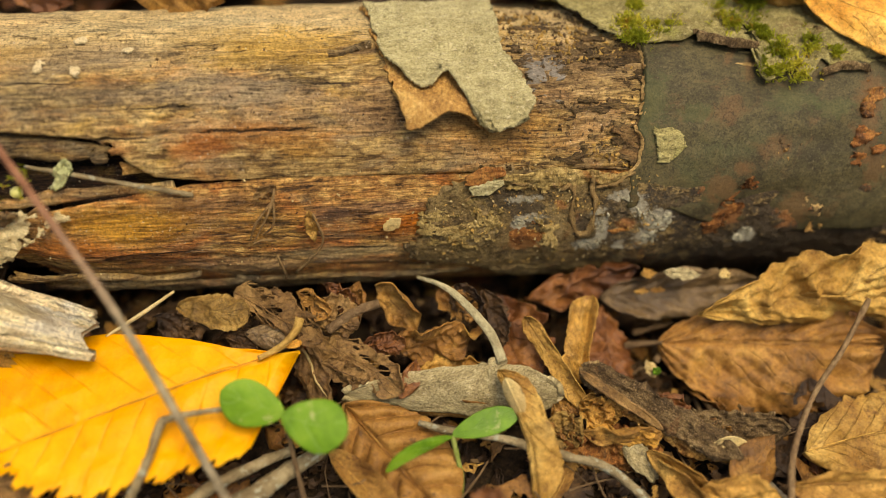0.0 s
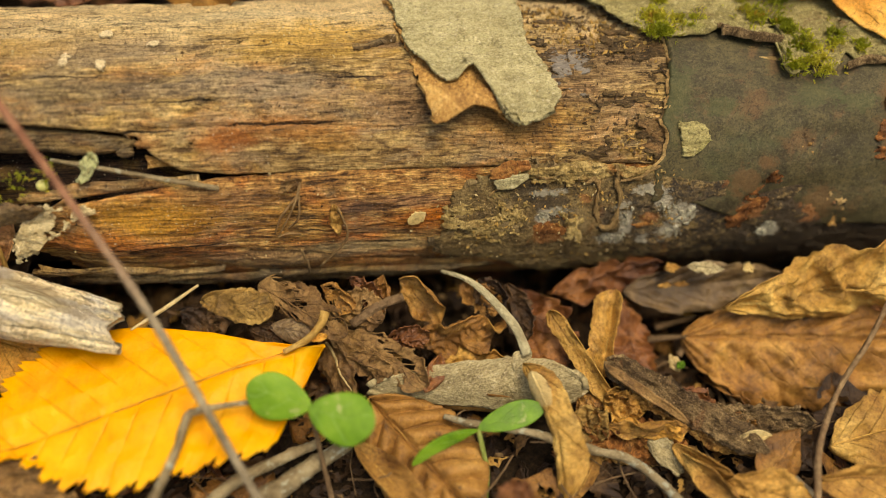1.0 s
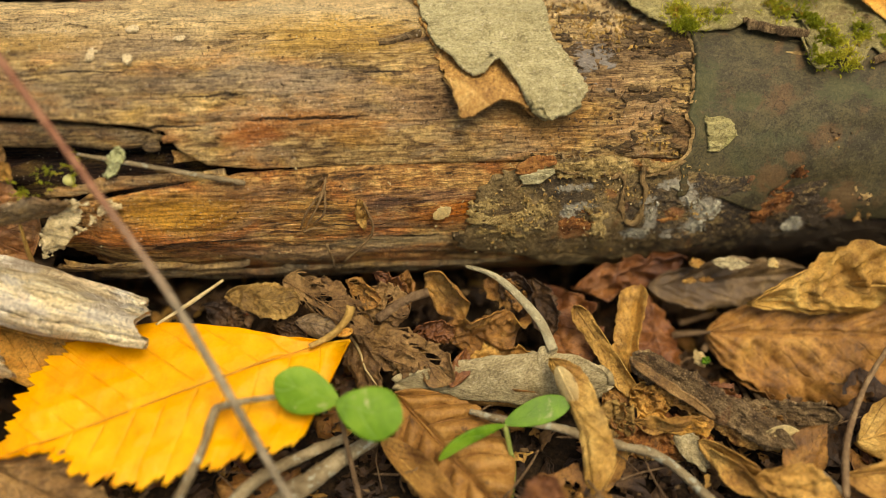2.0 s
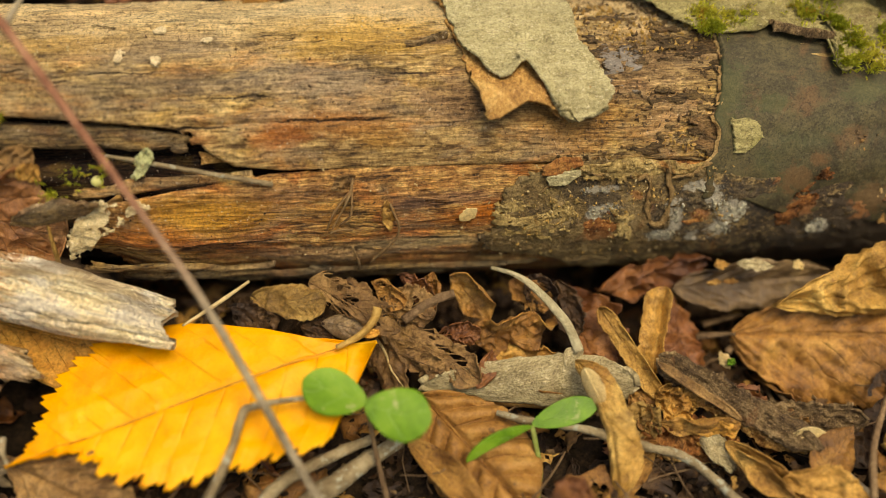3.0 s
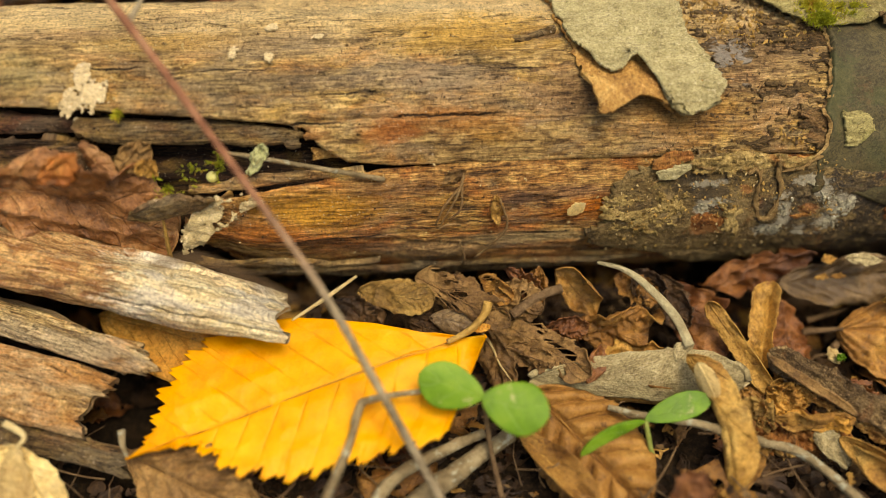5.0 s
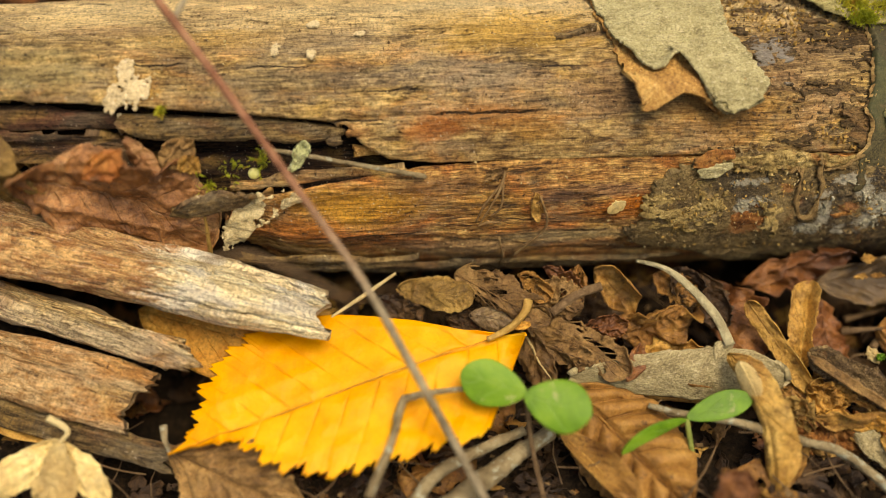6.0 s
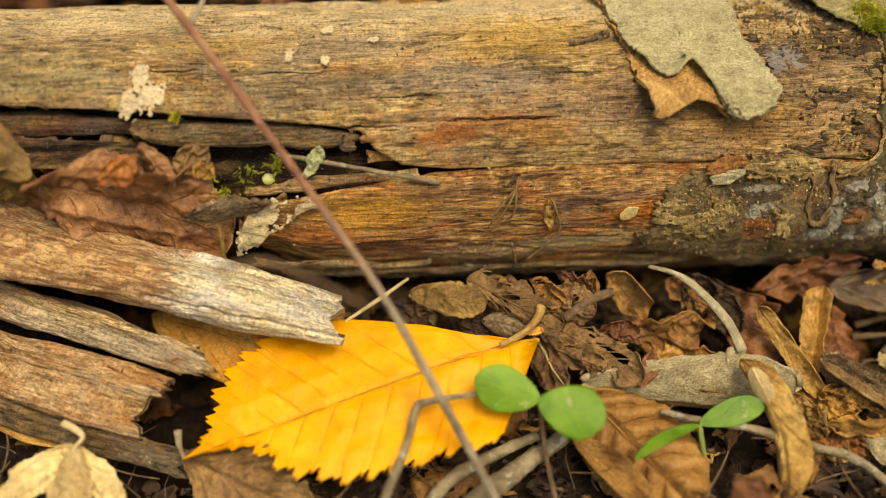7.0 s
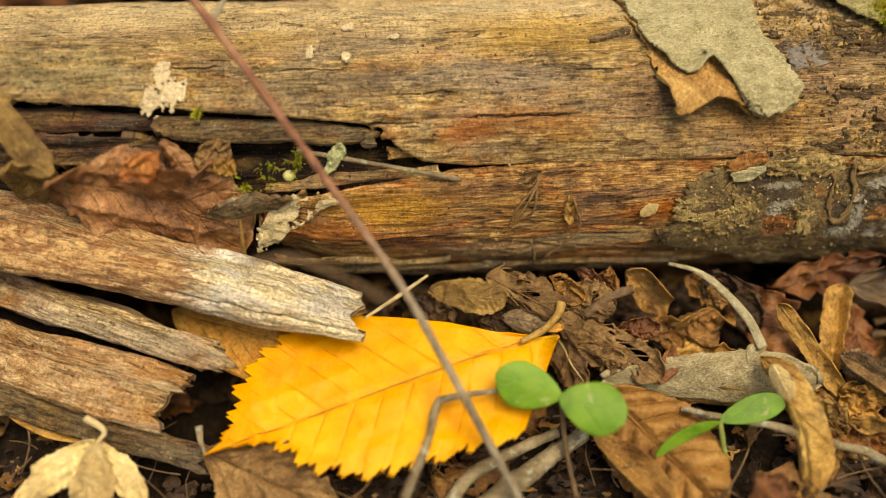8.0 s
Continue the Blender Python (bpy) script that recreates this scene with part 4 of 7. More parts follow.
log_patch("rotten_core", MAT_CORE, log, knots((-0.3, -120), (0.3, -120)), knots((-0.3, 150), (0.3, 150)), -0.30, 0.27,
          lambda u, phi, s, t: -0.0085 + 0.0012 * fibre(u, phi, 12) + 0.002 * fbm(u * 45, phi * 0.12, 13, 3), 200, 90, 0.004, None, "crumbling rotten heartwood, coloured dark for the hollow's shade")
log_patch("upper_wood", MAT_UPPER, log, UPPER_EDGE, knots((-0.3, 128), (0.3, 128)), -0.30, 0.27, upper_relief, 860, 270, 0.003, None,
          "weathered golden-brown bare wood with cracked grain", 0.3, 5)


def slab_relief(u, phi, s, t):
    h = 0.0005 * fibre(u, phi, 41) + 0.0005 * fbm(u * 25, phi * 0.08, 44, 3) - 0.0006
    top = np.clip((SLAB_EDGE(u) - phi) / 3.0, 0, 1)
    end = np.clip((u + 0.0905) / 0.012, 0, 1)
    h = h - 0.0011 * (1 - top) ** 2 - 0.0025 * (1 - end) ** 2
    low = np.clip((-48 - phi) / 8, 0, 1) * np.clip((-0.045 - u) / 0.02, 0, 1)
    return h - 0.002 * low + groove(u, phi, knots((-0.0799, -50.8), (-0.0624, -49.7), (-0.0372, -56.0)), -0.085, -0.03, 0.0012, 1.2)


log_patch("lower_slab", MAT_SLAB, log, knots((-0.3, -112), (0.3, -112)), SLAB_EDGE, by_phi((-0.089, -18), (-0.0937, -30.8), (-0.0974, -44.8), (-0.0996, -52.6), (-0.0925, -62.0), (-0.088, -90)), 0.27,
          slab_relief, 700, 190, 0.005, None, "split slab of orange-brown wood with a splintered end", 0.35, 8, 0.0009)

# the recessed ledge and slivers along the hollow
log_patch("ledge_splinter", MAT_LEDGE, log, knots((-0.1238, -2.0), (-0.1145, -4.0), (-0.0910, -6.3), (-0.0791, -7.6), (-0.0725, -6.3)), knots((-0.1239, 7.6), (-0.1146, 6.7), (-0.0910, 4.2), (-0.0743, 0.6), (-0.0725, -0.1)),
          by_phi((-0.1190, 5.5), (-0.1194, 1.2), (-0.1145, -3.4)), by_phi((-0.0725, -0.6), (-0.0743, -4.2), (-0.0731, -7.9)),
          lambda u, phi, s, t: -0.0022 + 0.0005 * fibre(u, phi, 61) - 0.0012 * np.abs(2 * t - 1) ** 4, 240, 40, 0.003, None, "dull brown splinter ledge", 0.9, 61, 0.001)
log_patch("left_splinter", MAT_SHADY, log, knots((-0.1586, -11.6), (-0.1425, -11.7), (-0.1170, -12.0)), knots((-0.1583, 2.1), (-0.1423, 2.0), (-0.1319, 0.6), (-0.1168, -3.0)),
          -0.29, by_phi((-0.1162, -3.9), (-0.1190, -10.9)), lambda u, phi, s, t: -0.0048 + 0.0006 * fibre(u, phi, 66) + 0.001 * fbm(u * 60, phi * 0.2, 6, 3), 260, 40, 0.003, None, "reddish split wood, darkened in colour for the recess", 1.0, 66, 0.001)
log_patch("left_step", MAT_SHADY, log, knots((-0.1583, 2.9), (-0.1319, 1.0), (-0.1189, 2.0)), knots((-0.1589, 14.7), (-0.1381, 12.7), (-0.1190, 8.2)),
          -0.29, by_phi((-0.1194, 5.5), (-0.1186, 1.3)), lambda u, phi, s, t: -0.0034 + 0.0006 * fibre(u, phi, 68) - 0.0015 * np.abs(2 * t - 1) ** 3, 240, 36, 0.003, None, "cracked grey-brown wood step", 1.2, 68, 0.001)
log_patch("thin_sliver", MAT_UPPER, log, knots((-0.0945, -25.1), (-0.0794, -23.7), (-0.0563, -20.7)), knots((-0.0943, -22.7), (-0.0840, -19.0), (-0.0672, -17.3), (-0.0563, -19.4)),
          by_phi((-0.0941, -25.2), (-0.0947, -23.1)), by_phi((-0.0563, -19.9), (-0.0587, -21.0)), lambda u, phi, s, t: -0.0012 + 0.0004 * fibre(u, phi, 71) - 0.001 * np.abs(2 * t - 1) ** 4, 180, 22, 0.002, None, "thin pale sliver of split wood", 0.8, 71, 0.0015)

for k, (x0, x1, lo0, lo1, hi0, hi1, off, mat_) in enumerate(((-0.0698, -0.0589, -5.0, -6.9, -3.3, -1.6, 0.0003, MAT_UPPER),
                                                   (-0.0678, -0.0607, -7.2, -10.1, -5.9, -5.2, -0.0006, MAT_UPPER),
                                                   (-0.0739, -0.0718, -10.6, -9.7, -0.6, -1.1, -0.002, MAT_LEDGE),
                                                   (-0.0691, -0.0643, -14.5, -14.0, -8.7, -9.9, -0.003, MAT_INNER))):
    log_patch("wood_shard", mat_, log, knots((x0, lo0), (x1, lo1)), knots((x0, hi0), (x1, hi1)), x0, x1, lambda u, phi, s, t, off=off, k=k: off + 0.0004 * fibre(u, phi, 150 + k) - 0.0006 * np.abs(2 * t - 1) ** 4, 60, 24, 0.0014, None, "splintered wood shard", 0.9, 150 + k, 0.001)

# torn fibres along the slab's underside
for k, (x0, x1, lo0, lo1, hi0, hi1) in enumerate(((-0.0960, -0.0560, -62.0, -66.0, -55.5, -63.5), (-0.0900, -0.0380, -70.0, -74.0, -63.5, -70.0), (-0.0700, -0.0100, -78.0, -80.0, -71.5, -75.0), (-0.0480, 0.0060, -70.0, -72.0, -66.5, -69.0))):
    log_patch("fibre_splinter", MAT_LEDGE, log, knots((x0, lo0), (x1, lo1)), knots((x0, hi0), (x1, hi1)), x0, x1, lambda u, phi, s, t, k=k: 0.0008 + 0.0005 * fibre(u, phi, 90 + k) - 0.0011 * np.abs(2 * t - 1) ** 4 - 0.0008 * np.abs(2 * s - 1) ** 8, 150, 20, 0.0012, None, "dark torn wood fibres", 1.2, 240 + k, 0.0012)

# pale pithy splintered end of the slab and small pale scraps
log_patch("pale_splinter", MAT_PALE, log, knots((-0.0980, -52.0), (-0.0940, -49.0), (-0.0905, -41.0), (-0.0862, -38.5), (-0.0850, -33.0), (-0.0795, -29.5)), knots((-0.0980, -44.0), (-0.0942, -31.0), (-0.0892, -27.1), (-0.0831, -25.7), (-0.0790, -27.0)),
          -0.0979, -0.0790, lambda u, phi, s, t: 0.0008 + 0.0007 * fbm(u * 260, phi * 0.25, 81, 4), 110, 90, 0.0009,
          lambda u, phi: fbm(u * 230, phi * 0.16, 83, 3) + 0.4 * fbm(u * 800, phi * 0.6, 84, 3) < 0.5, "torn pale fibrous wood", 2.0, 81, 0.0006)
# bark
log_patch("bark_remnant", MAT_REMNANT, log, lambda u: np.full_like(u, -20.0), lambda u: np.full_like(u, 62.0), 0.004, by_phi((0.0458, 50.1), (0.0464, 19.4), (0.0444, -3.0), (0.0430, -17.9)),
          lambda u, phi, s, t: 0.0004 + 0.0005 * fbm(u * 260, phi * 0.2, 141, 4), 300, 240, 0.0006,
          lambda u, phi: fbm(u * 90, phi * 0.16, 143, 3) + 0.7 * fbm(u * 420, phi * 0.6, 144, 3) - 0.9 + 26 * (u - 0.004) > 0, "speckled dark bark remnant on bare wood", 0.5, 141)
BARK_LEFT = by_phi((0.0432, 50.4), (0.0438, 39.8), (0.0454, 20.7), (0.0448, 7.9), (0.0431, -2.9), (0.0445, -8.3), (0.0438, -16.2), (0.0419, -21.2))


def bark_relief(u, phi, s, t):
    roll = 0.0007 * np.exp(-((u - BARK_LEFT(phi)) / 0.0018) ** 2)
    return 0.0013 + 0.0007 * fbm(u * 55, phi * 0.05, 91, 4) + 0.00008 * fbm(u * 300, phi * 0.16, 92, 3) + roll


log_patch("dark_bark", MAT_BARK, log, knots((-0.1, -34), (0.02, -31), (0.05, -34), (0.07, -48), (0.3, -52)), knots((-0.3, 122), (0.3, 122)), BARK_LEFT, 0.269, bark_relief, 280, 180, 0.0018, None,
          "smooth dark greenish bark", 0.5, 91, 0.0006)
log_patch("bark_edge", MAT_EDGE, log, lambda u: np.full_like(u, -29.0), lambda u: np.full_like(u, 45.0), lambda p: BARK_LEFT(p) - 0.0008, lambda p: BARK_LEFT(p) + 0.0002,
          lambda u, phi, s, t: 0.0009 + 0.0006 * s + 0.0002 * fbm(u * 300, phi * 0.3, 93, 3), 8, 220, 0.0006, lambda u, phi: fbm(u * 60, phi * 0.2, 94, 3) > -0.5, "tan torn bark edge", 0.0, 91, 0.0006)
LOW_LEFT = by_phi((0.0116, -16.1), (0.0035, -20.5), (-0.0026, -26.8), (-0.0045, -32.6), (-0.0026, -42.1), (-0.0095, -48.3), (-0.0073, -54.6), (0.0079, -63.5), (0.0318, -88.5), (0.0419, -87.9), (0.05, -100))
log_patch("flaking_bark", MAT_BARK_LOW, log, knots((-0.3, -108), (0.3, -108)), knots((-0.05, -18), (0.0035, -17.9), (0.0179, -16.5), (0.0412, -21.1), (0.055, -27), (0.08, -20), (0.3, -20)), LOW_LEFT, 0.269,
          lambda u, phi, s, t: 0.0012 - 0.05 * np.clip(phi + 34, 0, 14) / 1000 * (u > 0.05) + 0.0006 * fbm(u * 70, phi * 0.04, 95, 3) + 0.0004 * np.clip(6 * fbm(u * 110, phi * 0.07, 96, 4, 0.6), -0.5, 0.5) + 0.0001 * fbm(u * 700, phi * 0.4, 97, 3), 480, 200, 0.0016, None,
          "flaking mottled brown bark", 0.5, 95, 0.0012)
# darker crusts, rings and white fungus on the flaking bark
def crust(name, mat, u0, phi0, ru, rphi, off, density, label, seed, grain=0.45):
    """A thin round crust with a broken outline."""
    def inside(u, phi):
        r = np.hypot((u - u0) / ru, (phi - phi0) / rphi)
        return r + grain * fbm(u * 420, phi * 0.22, seed, 3, 0.6) + 0.8 * grain * fbm(u * 1900, phi * 1.0, seed + 4, 2) < density
    log_patch(name, mat, log, lambda u: np.full_like(u, phi0 - rphi * 1.3), lambda u: np.full_like(u, phi0 + rphi * 1.3), u0 - ru * 1.3, u0 + ru * 1.3,
              lambda u, phi, s, t: off + 0.0005 * fbm(u * 70, phi * 0.16, 95, 3) + 0.0003 * fbm(u * 900, phi * 0.5, seed + 1, 3), 42, 42, 0.0006, inside, label)


for k, (pu, pv, ru, rv) in enumerate(WHITE_SPOTS):
    crust("fungus_patch", MAT_FUNGUS, pu, math.degrees(pv / 0.031), ru, math.degrees(rv / 0.031), 0.0016, 0.55, "powdery white fungus crust", 300 + k, 0.9)
for k, (pu, pv, ru, rv) in enumerate(OLIVE_SPOTS):
    crust("olive_crust", MAT_OLIVE, pu, math.degrees(pv / 0.031), ru * 1.2, math.degrees(rv / 0.031) * 1.2, 0.0019, 0.9, "olive-brown crumbly bark crust", 330 + k, 0.5)

for u0, phi0, ru, rphi in ((-0.1167, 21.4, 0.0019, 6.7), (-0.1150, 12.3, 0.0047, 7.3), (-0.1188, 9.0, 0.0016, 3.9), (-0.0786, 41.1, 0.0012, 1.6), (-0.0679, 35.9, 0.0017, 1.3), (-0.0782, 25.8, 0.0011, 2.4), (-0.0861, 28.5, 0.0008, 3.0)):
    crust("pale_scrap", MAT_SCRAP, u0, phi0, ru, rphi, 0.0006, 0.9, "torn pale wood scrap", 350 + int(u0 * 1e4) % 17, 0.35)
# orange-tan rims where bark layers have worn through
for pts, thick in (([(0.0328, -17.2), (0.0335, -23.7), (0.0341, -31.7), (0.0337, -39.2), (0.0324, -43.2), (0.0302, -42.1), (0.0290, -36.2), (0.0289, -30.6), (0.0292, -26.0), (0.0282, -22.5), (0.0262, -24.5)], 0.00055),
                   ([(0.0340, -24.2), (0.0376, -23.1), (0.0401, -21.0), (0.0429, -18.9)], 0.0004), ([(0.0046, -28.0), (0.0066, -25.0), (0.0092, -23.5), (0.0107, -20.5)], 0.0003), ([(0.0130, -19.5), (0.0165, -21.5), (0.0205, -21.0)], 0.0003)):
    loop = [tuple(log_point(u, phi, 0.0019)) for u, phi in pts]
    part("bark_rim", tube_mesh("bark_rim", loop, [thick * 0.5, thick * 1.1, thick * 0.5, thick * 1.2, thick * 0.7, thick * 1.2, thick * 0.4, thick, thick * 0.5], MAT_EDGE, 8, 130, 1.3, 7, 0.35), log, "tan worn bark rim")

rng_bark = random.Random(5)
for k in range(18):
    u0, phi0 = rng_bark.uniform(0.062, 0.135), rng_bark.uniform(-58, -14)
    size = rng_bark.uniform(0.0012, 0.0042)
    crust("bark_scale", rng_bark.choice([MAT_EDGE, MAT_INNER, MAT_DARKBARK, MAT_BARK_LOW, MAT_FLAKE, MAT_DARKBARK]), u0, phi0, size, size / 0.031 * 57 * rng_bark.uniform(0.5, 1.1), 0.0014, 0.6, "small flaking bark scale", 400 + k, 0.6)

# the hanging flake of bark: orange inner layer, grey-green outer layer, both lifted off the wood
FLAKE_L = by_phi((-0.0212, 75.1), (-0.0182, 58.4), (-0.0143, 31.6), (-0.0123, 20.8), (-0.0101, 11.3), (-0.0085, 3.0), (-0.0075, -2.0))
FLAKE_R = by_phi((0.0105, 75.7), (0.0118, 42.6), (0.0134, 28.1), (0.0168, 19.4), (0.0189, 12.9), (0.0198, 6.0), (0.0180, 0.5), (0.0114, -4.0))


def flake_lift(u, phi, lip):
    low = np.clip((24 - phi) / 16, 0, 1)
    return 0.0014 + 0.0018 * low ** 2 + lip + 0.0006 * fbm(u * 80, phi * 0.14, 101, 3)


log_patch("inner_bark", MAT_INNER, log, knots((-0.0114, 11.0), (-0.0091, 3.0), (-0.0073, -0.8), (-0.0048, -1.2), (-0.0011, 1.8), (0.0014, 4.2), (0.0045, 3.8), (0.0074, -0.6), (0.0101, -4.5), (0.0139, -1.0), (0.0198, 3.0)),
          lambda u: np.full_like(u, 64.0), lambda p: FLAKE_L(p), lambda p: FLAKE_R(p) - 0.003, lambda u, phi, s, t: flake_lift(u, phi, 0.0016 * np.clip((14 - phi) / 8, 0, 1) * (1 + fbm(u * 120, 0.2, 7, 2))), 200, 130, 0.0008, None,
          "orange inner bark layer with a curled torn edge", 1.5, 103, 0.0006)
log_patch("bark_flake", MAT_FLAKE, log, knots((-0.0126, 25.4), (-0.0089, 21.1), (-0.0068, 16.6), (-0.0047, 13.7), (-0.0027, 13.8), (-0.0003, 19.1), (0.0014, 19.4), (0.0031, 14.5), (0.0052, 9.0), (0.0079, 0.5), (0.0104, -3.0), (0.0133, -2.0), (0.0171, 0.4), (0.0197, 2.5)),
          lambda u: np.full_like(u, 65.0), lambda p: FLAKE_L(p) + 0.0004, FLAKE_R, lambda u, phi, s, t: 0.0009 + flake_lift(u, phi, 0.0) + 0.0002 * fbm(u * 500, phi * 1.5, 105, 3)
          + 0.0011 * np.exp(-t * 14) * (1 + fbm(u * 150, 0.4, 9, 2)), 240, 150, 0.0006, None, "hanging grey-green bark flake", 0.35, 105, 0.0005)

# mossy grey bark along the top, lifted at its lower edge
log_patch("mossy_bark", MAT_MOSSY, log, knots((0.012, 62), (0.0265, 51.9), (0.0295, 44.5), (0.0375, 35.5), (0.0445, 30.2), (0.0537, 30.3), (0.0582, 33.0), (0.0656, 28.5), (0.0707, 25.5), (0.0711, 15.3), (0.0728, 12.4), (0.0767, 15.5), (0.0795, 17.8), (0.0827, 14.2), (0.0859, 21.5), (0.0879, 17.4), (0.0980, 19.3), (0.12, 17), (0.19, 20)),
          lambda u: np.full_like(u, 122.0), by_phi((0.012, 70), (0.0284, 49.8), (0.0357, 38.2), (0.04, 20)), 0.268,
          lambda u, phi, s, t: 0.0027 + 0.0006 * fbm(u * 70, phi * 0.15, 111, 3) - 0.0005 * np.exp(-t * 18) + 0.0004 * fbm(u * 420, phi, 113, 3), 420, 170, 0.0004, None,
          "grey-green mossy bark with a lifted edge", 1.0, 111, 0.001)
log_patch("curled_rim", MAT_DARKBARK, log, knots((0.0570, 30.1), (0.0654, 26.3), (0.0706, 24.7)), knots((0.0574, 35.0), (0.0658, 30.8), (0.0709, 28.2)), 0.0572, 0.0712,
          lambda u, phi, s, t: 0.0030 + 0.0012 * np.sin(np.pi * t) + 0.0004 * fbm(u * 400, phi * 0.5, 116, 3), 70, 20, 0.001, None, "curled dark bark rim", 0.6, 115, 0.0006)
log_patch("rust_streak", MAT_RUSTBARK, log, knots((0.0932, -19.6), (0.1013, -18.3)), knots((0.0927, 11.8), (0.1010, 13.8)), by_phi((0.0969, 14.0), (0.0940, 0.4), (0.0930, -17.3)), by_phi((0.1017, 13.7), (0.0985, 0.2), (0.1013, -17.8)),
          lambda u, phi, s, t: 0.0024 + 0.0007 * fbm(u * 150, phi * 0.4, 117, 3), 50, 70, 0.0012, lambda u, phi: fbm(u * 180, phi * 0.3, 118, 3) < 0.3, "rust-orange exposed inner bark", 1.5, 117, 0.0012)
log_patch("curled_rim", MAT_DARKBARK, log, knots((0.0855, 12.8), (0.0900, 15.2), (0.0968, 15.0)), knots((0.0855, 16.5), (0.0900, 19.0), (0.0968, 18.5)), 0.0855, 0.0968,
          lambda u, phi, s, t: 0.0028 + 0.0011 * np.sin(np.pi * t) + 0.0004 * fbm(u * 400, phi * 0.5, 126, 3), 60, 18, 0.001, None, "curled dark bark rim", 0.6, 127, 0.0006)
log_patch("bark_scale", MAT_MOSSY, log, knots((0.0471, -17.4), (0.0504, -16.7), (0.0538, -10.8)), knots((0.0462, -2.6), (0.0500, -3.2), (0.0537, -6.1)), by_phi((0.0459, -2.6), (0.0473, -10.0), (0.0480, -17.0)), by_phi((0.0524, -3.4), (0.0542, -10.8), (0.0504, -17.2)),
          lambda u, phi, s, t: 0.0018 + 0.0003 * fbm(u * 200, phi * 0.5, 119, 3), 44, 50, 0.0008, None, "small grey-green bark scale", 1.2, 119, 0.0008)
log_patch("red_scale", MAT_RUSTBARK, log, knots((0.0048, -20.8), (0.0092, -20.3), (0.0129, -17.5)), knots((0.0047, -18.6), (0.0091, -15.9), (0.0128, -15.3)), 0.0048, 0.0131,
          lambda u, phi, s, t: 0.0022 + 0.0003 * fbm(u * 200, phi * 0.5, 121, 3), 44, 20, 0.0008, None, "red-brown bark scale", 0.8, 121, 0.0006)
log_patch("bark_scale", MAT_FLAKE, log, knots((0.0066, -25.0), (0.0100, -25.3), (0.0133, -21.5)), knots((0.0065, -22.3), (0.0105, -21.3), (0.0133, -20.4)), 0.0065, 0.0135,
          lambda u, phi, s, t: 0.0024 + 0.0003 * fbm(u * 200, phi * 0.5, 123, 3), 44, 20, 0.0008, None, "small grey-green bark scale", 0.8, 123, 0.0006)
for k, (name, mat_, x0, x1, lo0, lo1, hi0, hi1, text) in enumerate((
        ("olive_crust", MAT_OLIVE, -0.0050, 0.0090, -50.0, -50.0, -31.0, -26.0, "olive-brown crumbly bark crust"),
        ("olive_crust", MAT_OLIVE, 0.0102, 0.0420, -24.2, -22.6, -16.0, -17.9, "olive-brown crumbly bark crust"),
        ("rust_crust", MAT_RUSTBARK, 0.0130, 0.0279, -52.5, -50.7, -41.3, -29.4, "rust-brown bark crust"),
        ("rust_crust", MAT_RUSTBARK, 0.0385, 0.0439, -48.4, -47.4, -37.9, -37.0, "rust-brown bark crust"),
        ("rust_crust", MAT_RUSTBARK, 0.0608, 0.0710, -49.4, -36.7, -35.8, -16.8, "rust-brown bark crust"))):
    log_patch(name, mat_, log, knots((x0, lo0), (x1, lo1)), knots((x0, hi0), (x1, hi1)), x0, x1, lambda u, phi, s, t, k=k: 0.0016 + 0.0004 * fbm(u * 160, phi * 0.25, 170 + k, 4) - 0.0009 * np.abs(2 * t - 1) ** 4 - 0.0009 * np.abs(2 * s - 1) ** 6,
              90, 60, 0.0006, lambda u, phi, k=k: fbm(u * 130, phi * 0.2, 180 + k, 3) + 0.6 * fbm(u * 500, phi * 0.8, 190 + k, 3) < (0.5 if k == 0 else 0.9 if k == 1 else 0.2), text, 2.2, 170 + k, 0.0016)
log_patch("dark_knot", MAT_LEDGE, log, knots((-0.0250, 30.1), (-0.0219, 30.4), (-0.0162, 34.7)), knots((-0.0250, 33.5), (-0.0206, 35.0), (-0.0161, 39.2)), -0.0252, -0.0157,
          lambda u, phi, s, t: 0.0008 + 0.0006 * fbm(u * 200, phi * 0.5, 125, 3) - 0.001 * (2 * t - 1) ** 4, 50, 24, 0.001, None, "small dark bark remnant", 1.0, 125, 0.0008)


# the cut ends of the log
for end_u, flip in ((-0.2995, False), (0.2695, True)):
    ring = log_point(end_u, np.linspace(0, 360, 48, endpoint=False), -0.0005)
    mid_c = ring.mean(0)
    rows = [mid_c + (ring - mid_c) * f + np.array([0.004 * (1 if flip else -1), 0, 0]) * (fbm(np.arange(48) * 0.4, f * 5, 8, 3) * 0.3)[:, None] for f in np.linspace(0.02, 1, 14)]
    quad = [(i * 48 + k, i * 48 + (k + 1) % 48, (i + 1) * 48 + (k + 1) % 48, (i + 1) * 48 + k) for i in range(13) for k in range(48)]
    part("log_end", mesh_of("log_end", np.vstack(rows), quad if not flip else [q[::-1] for q in quad], MAT_CORE, np.vstack(rows)[:, 1:]), log, "broken end of the log")
log_patch("underside", MAT_CORE, log, knots((-0.4, 110), (0.4, 110)), knots((-0.4, 262), (0.4, 262)), -0.2995, 0.2695, lambda u, phi, s, t: -0.001 + 0.0008 * fibre(u, phi, 14), 120, 60, 0.003, None, "underside of the log, coloured dark as in shade")


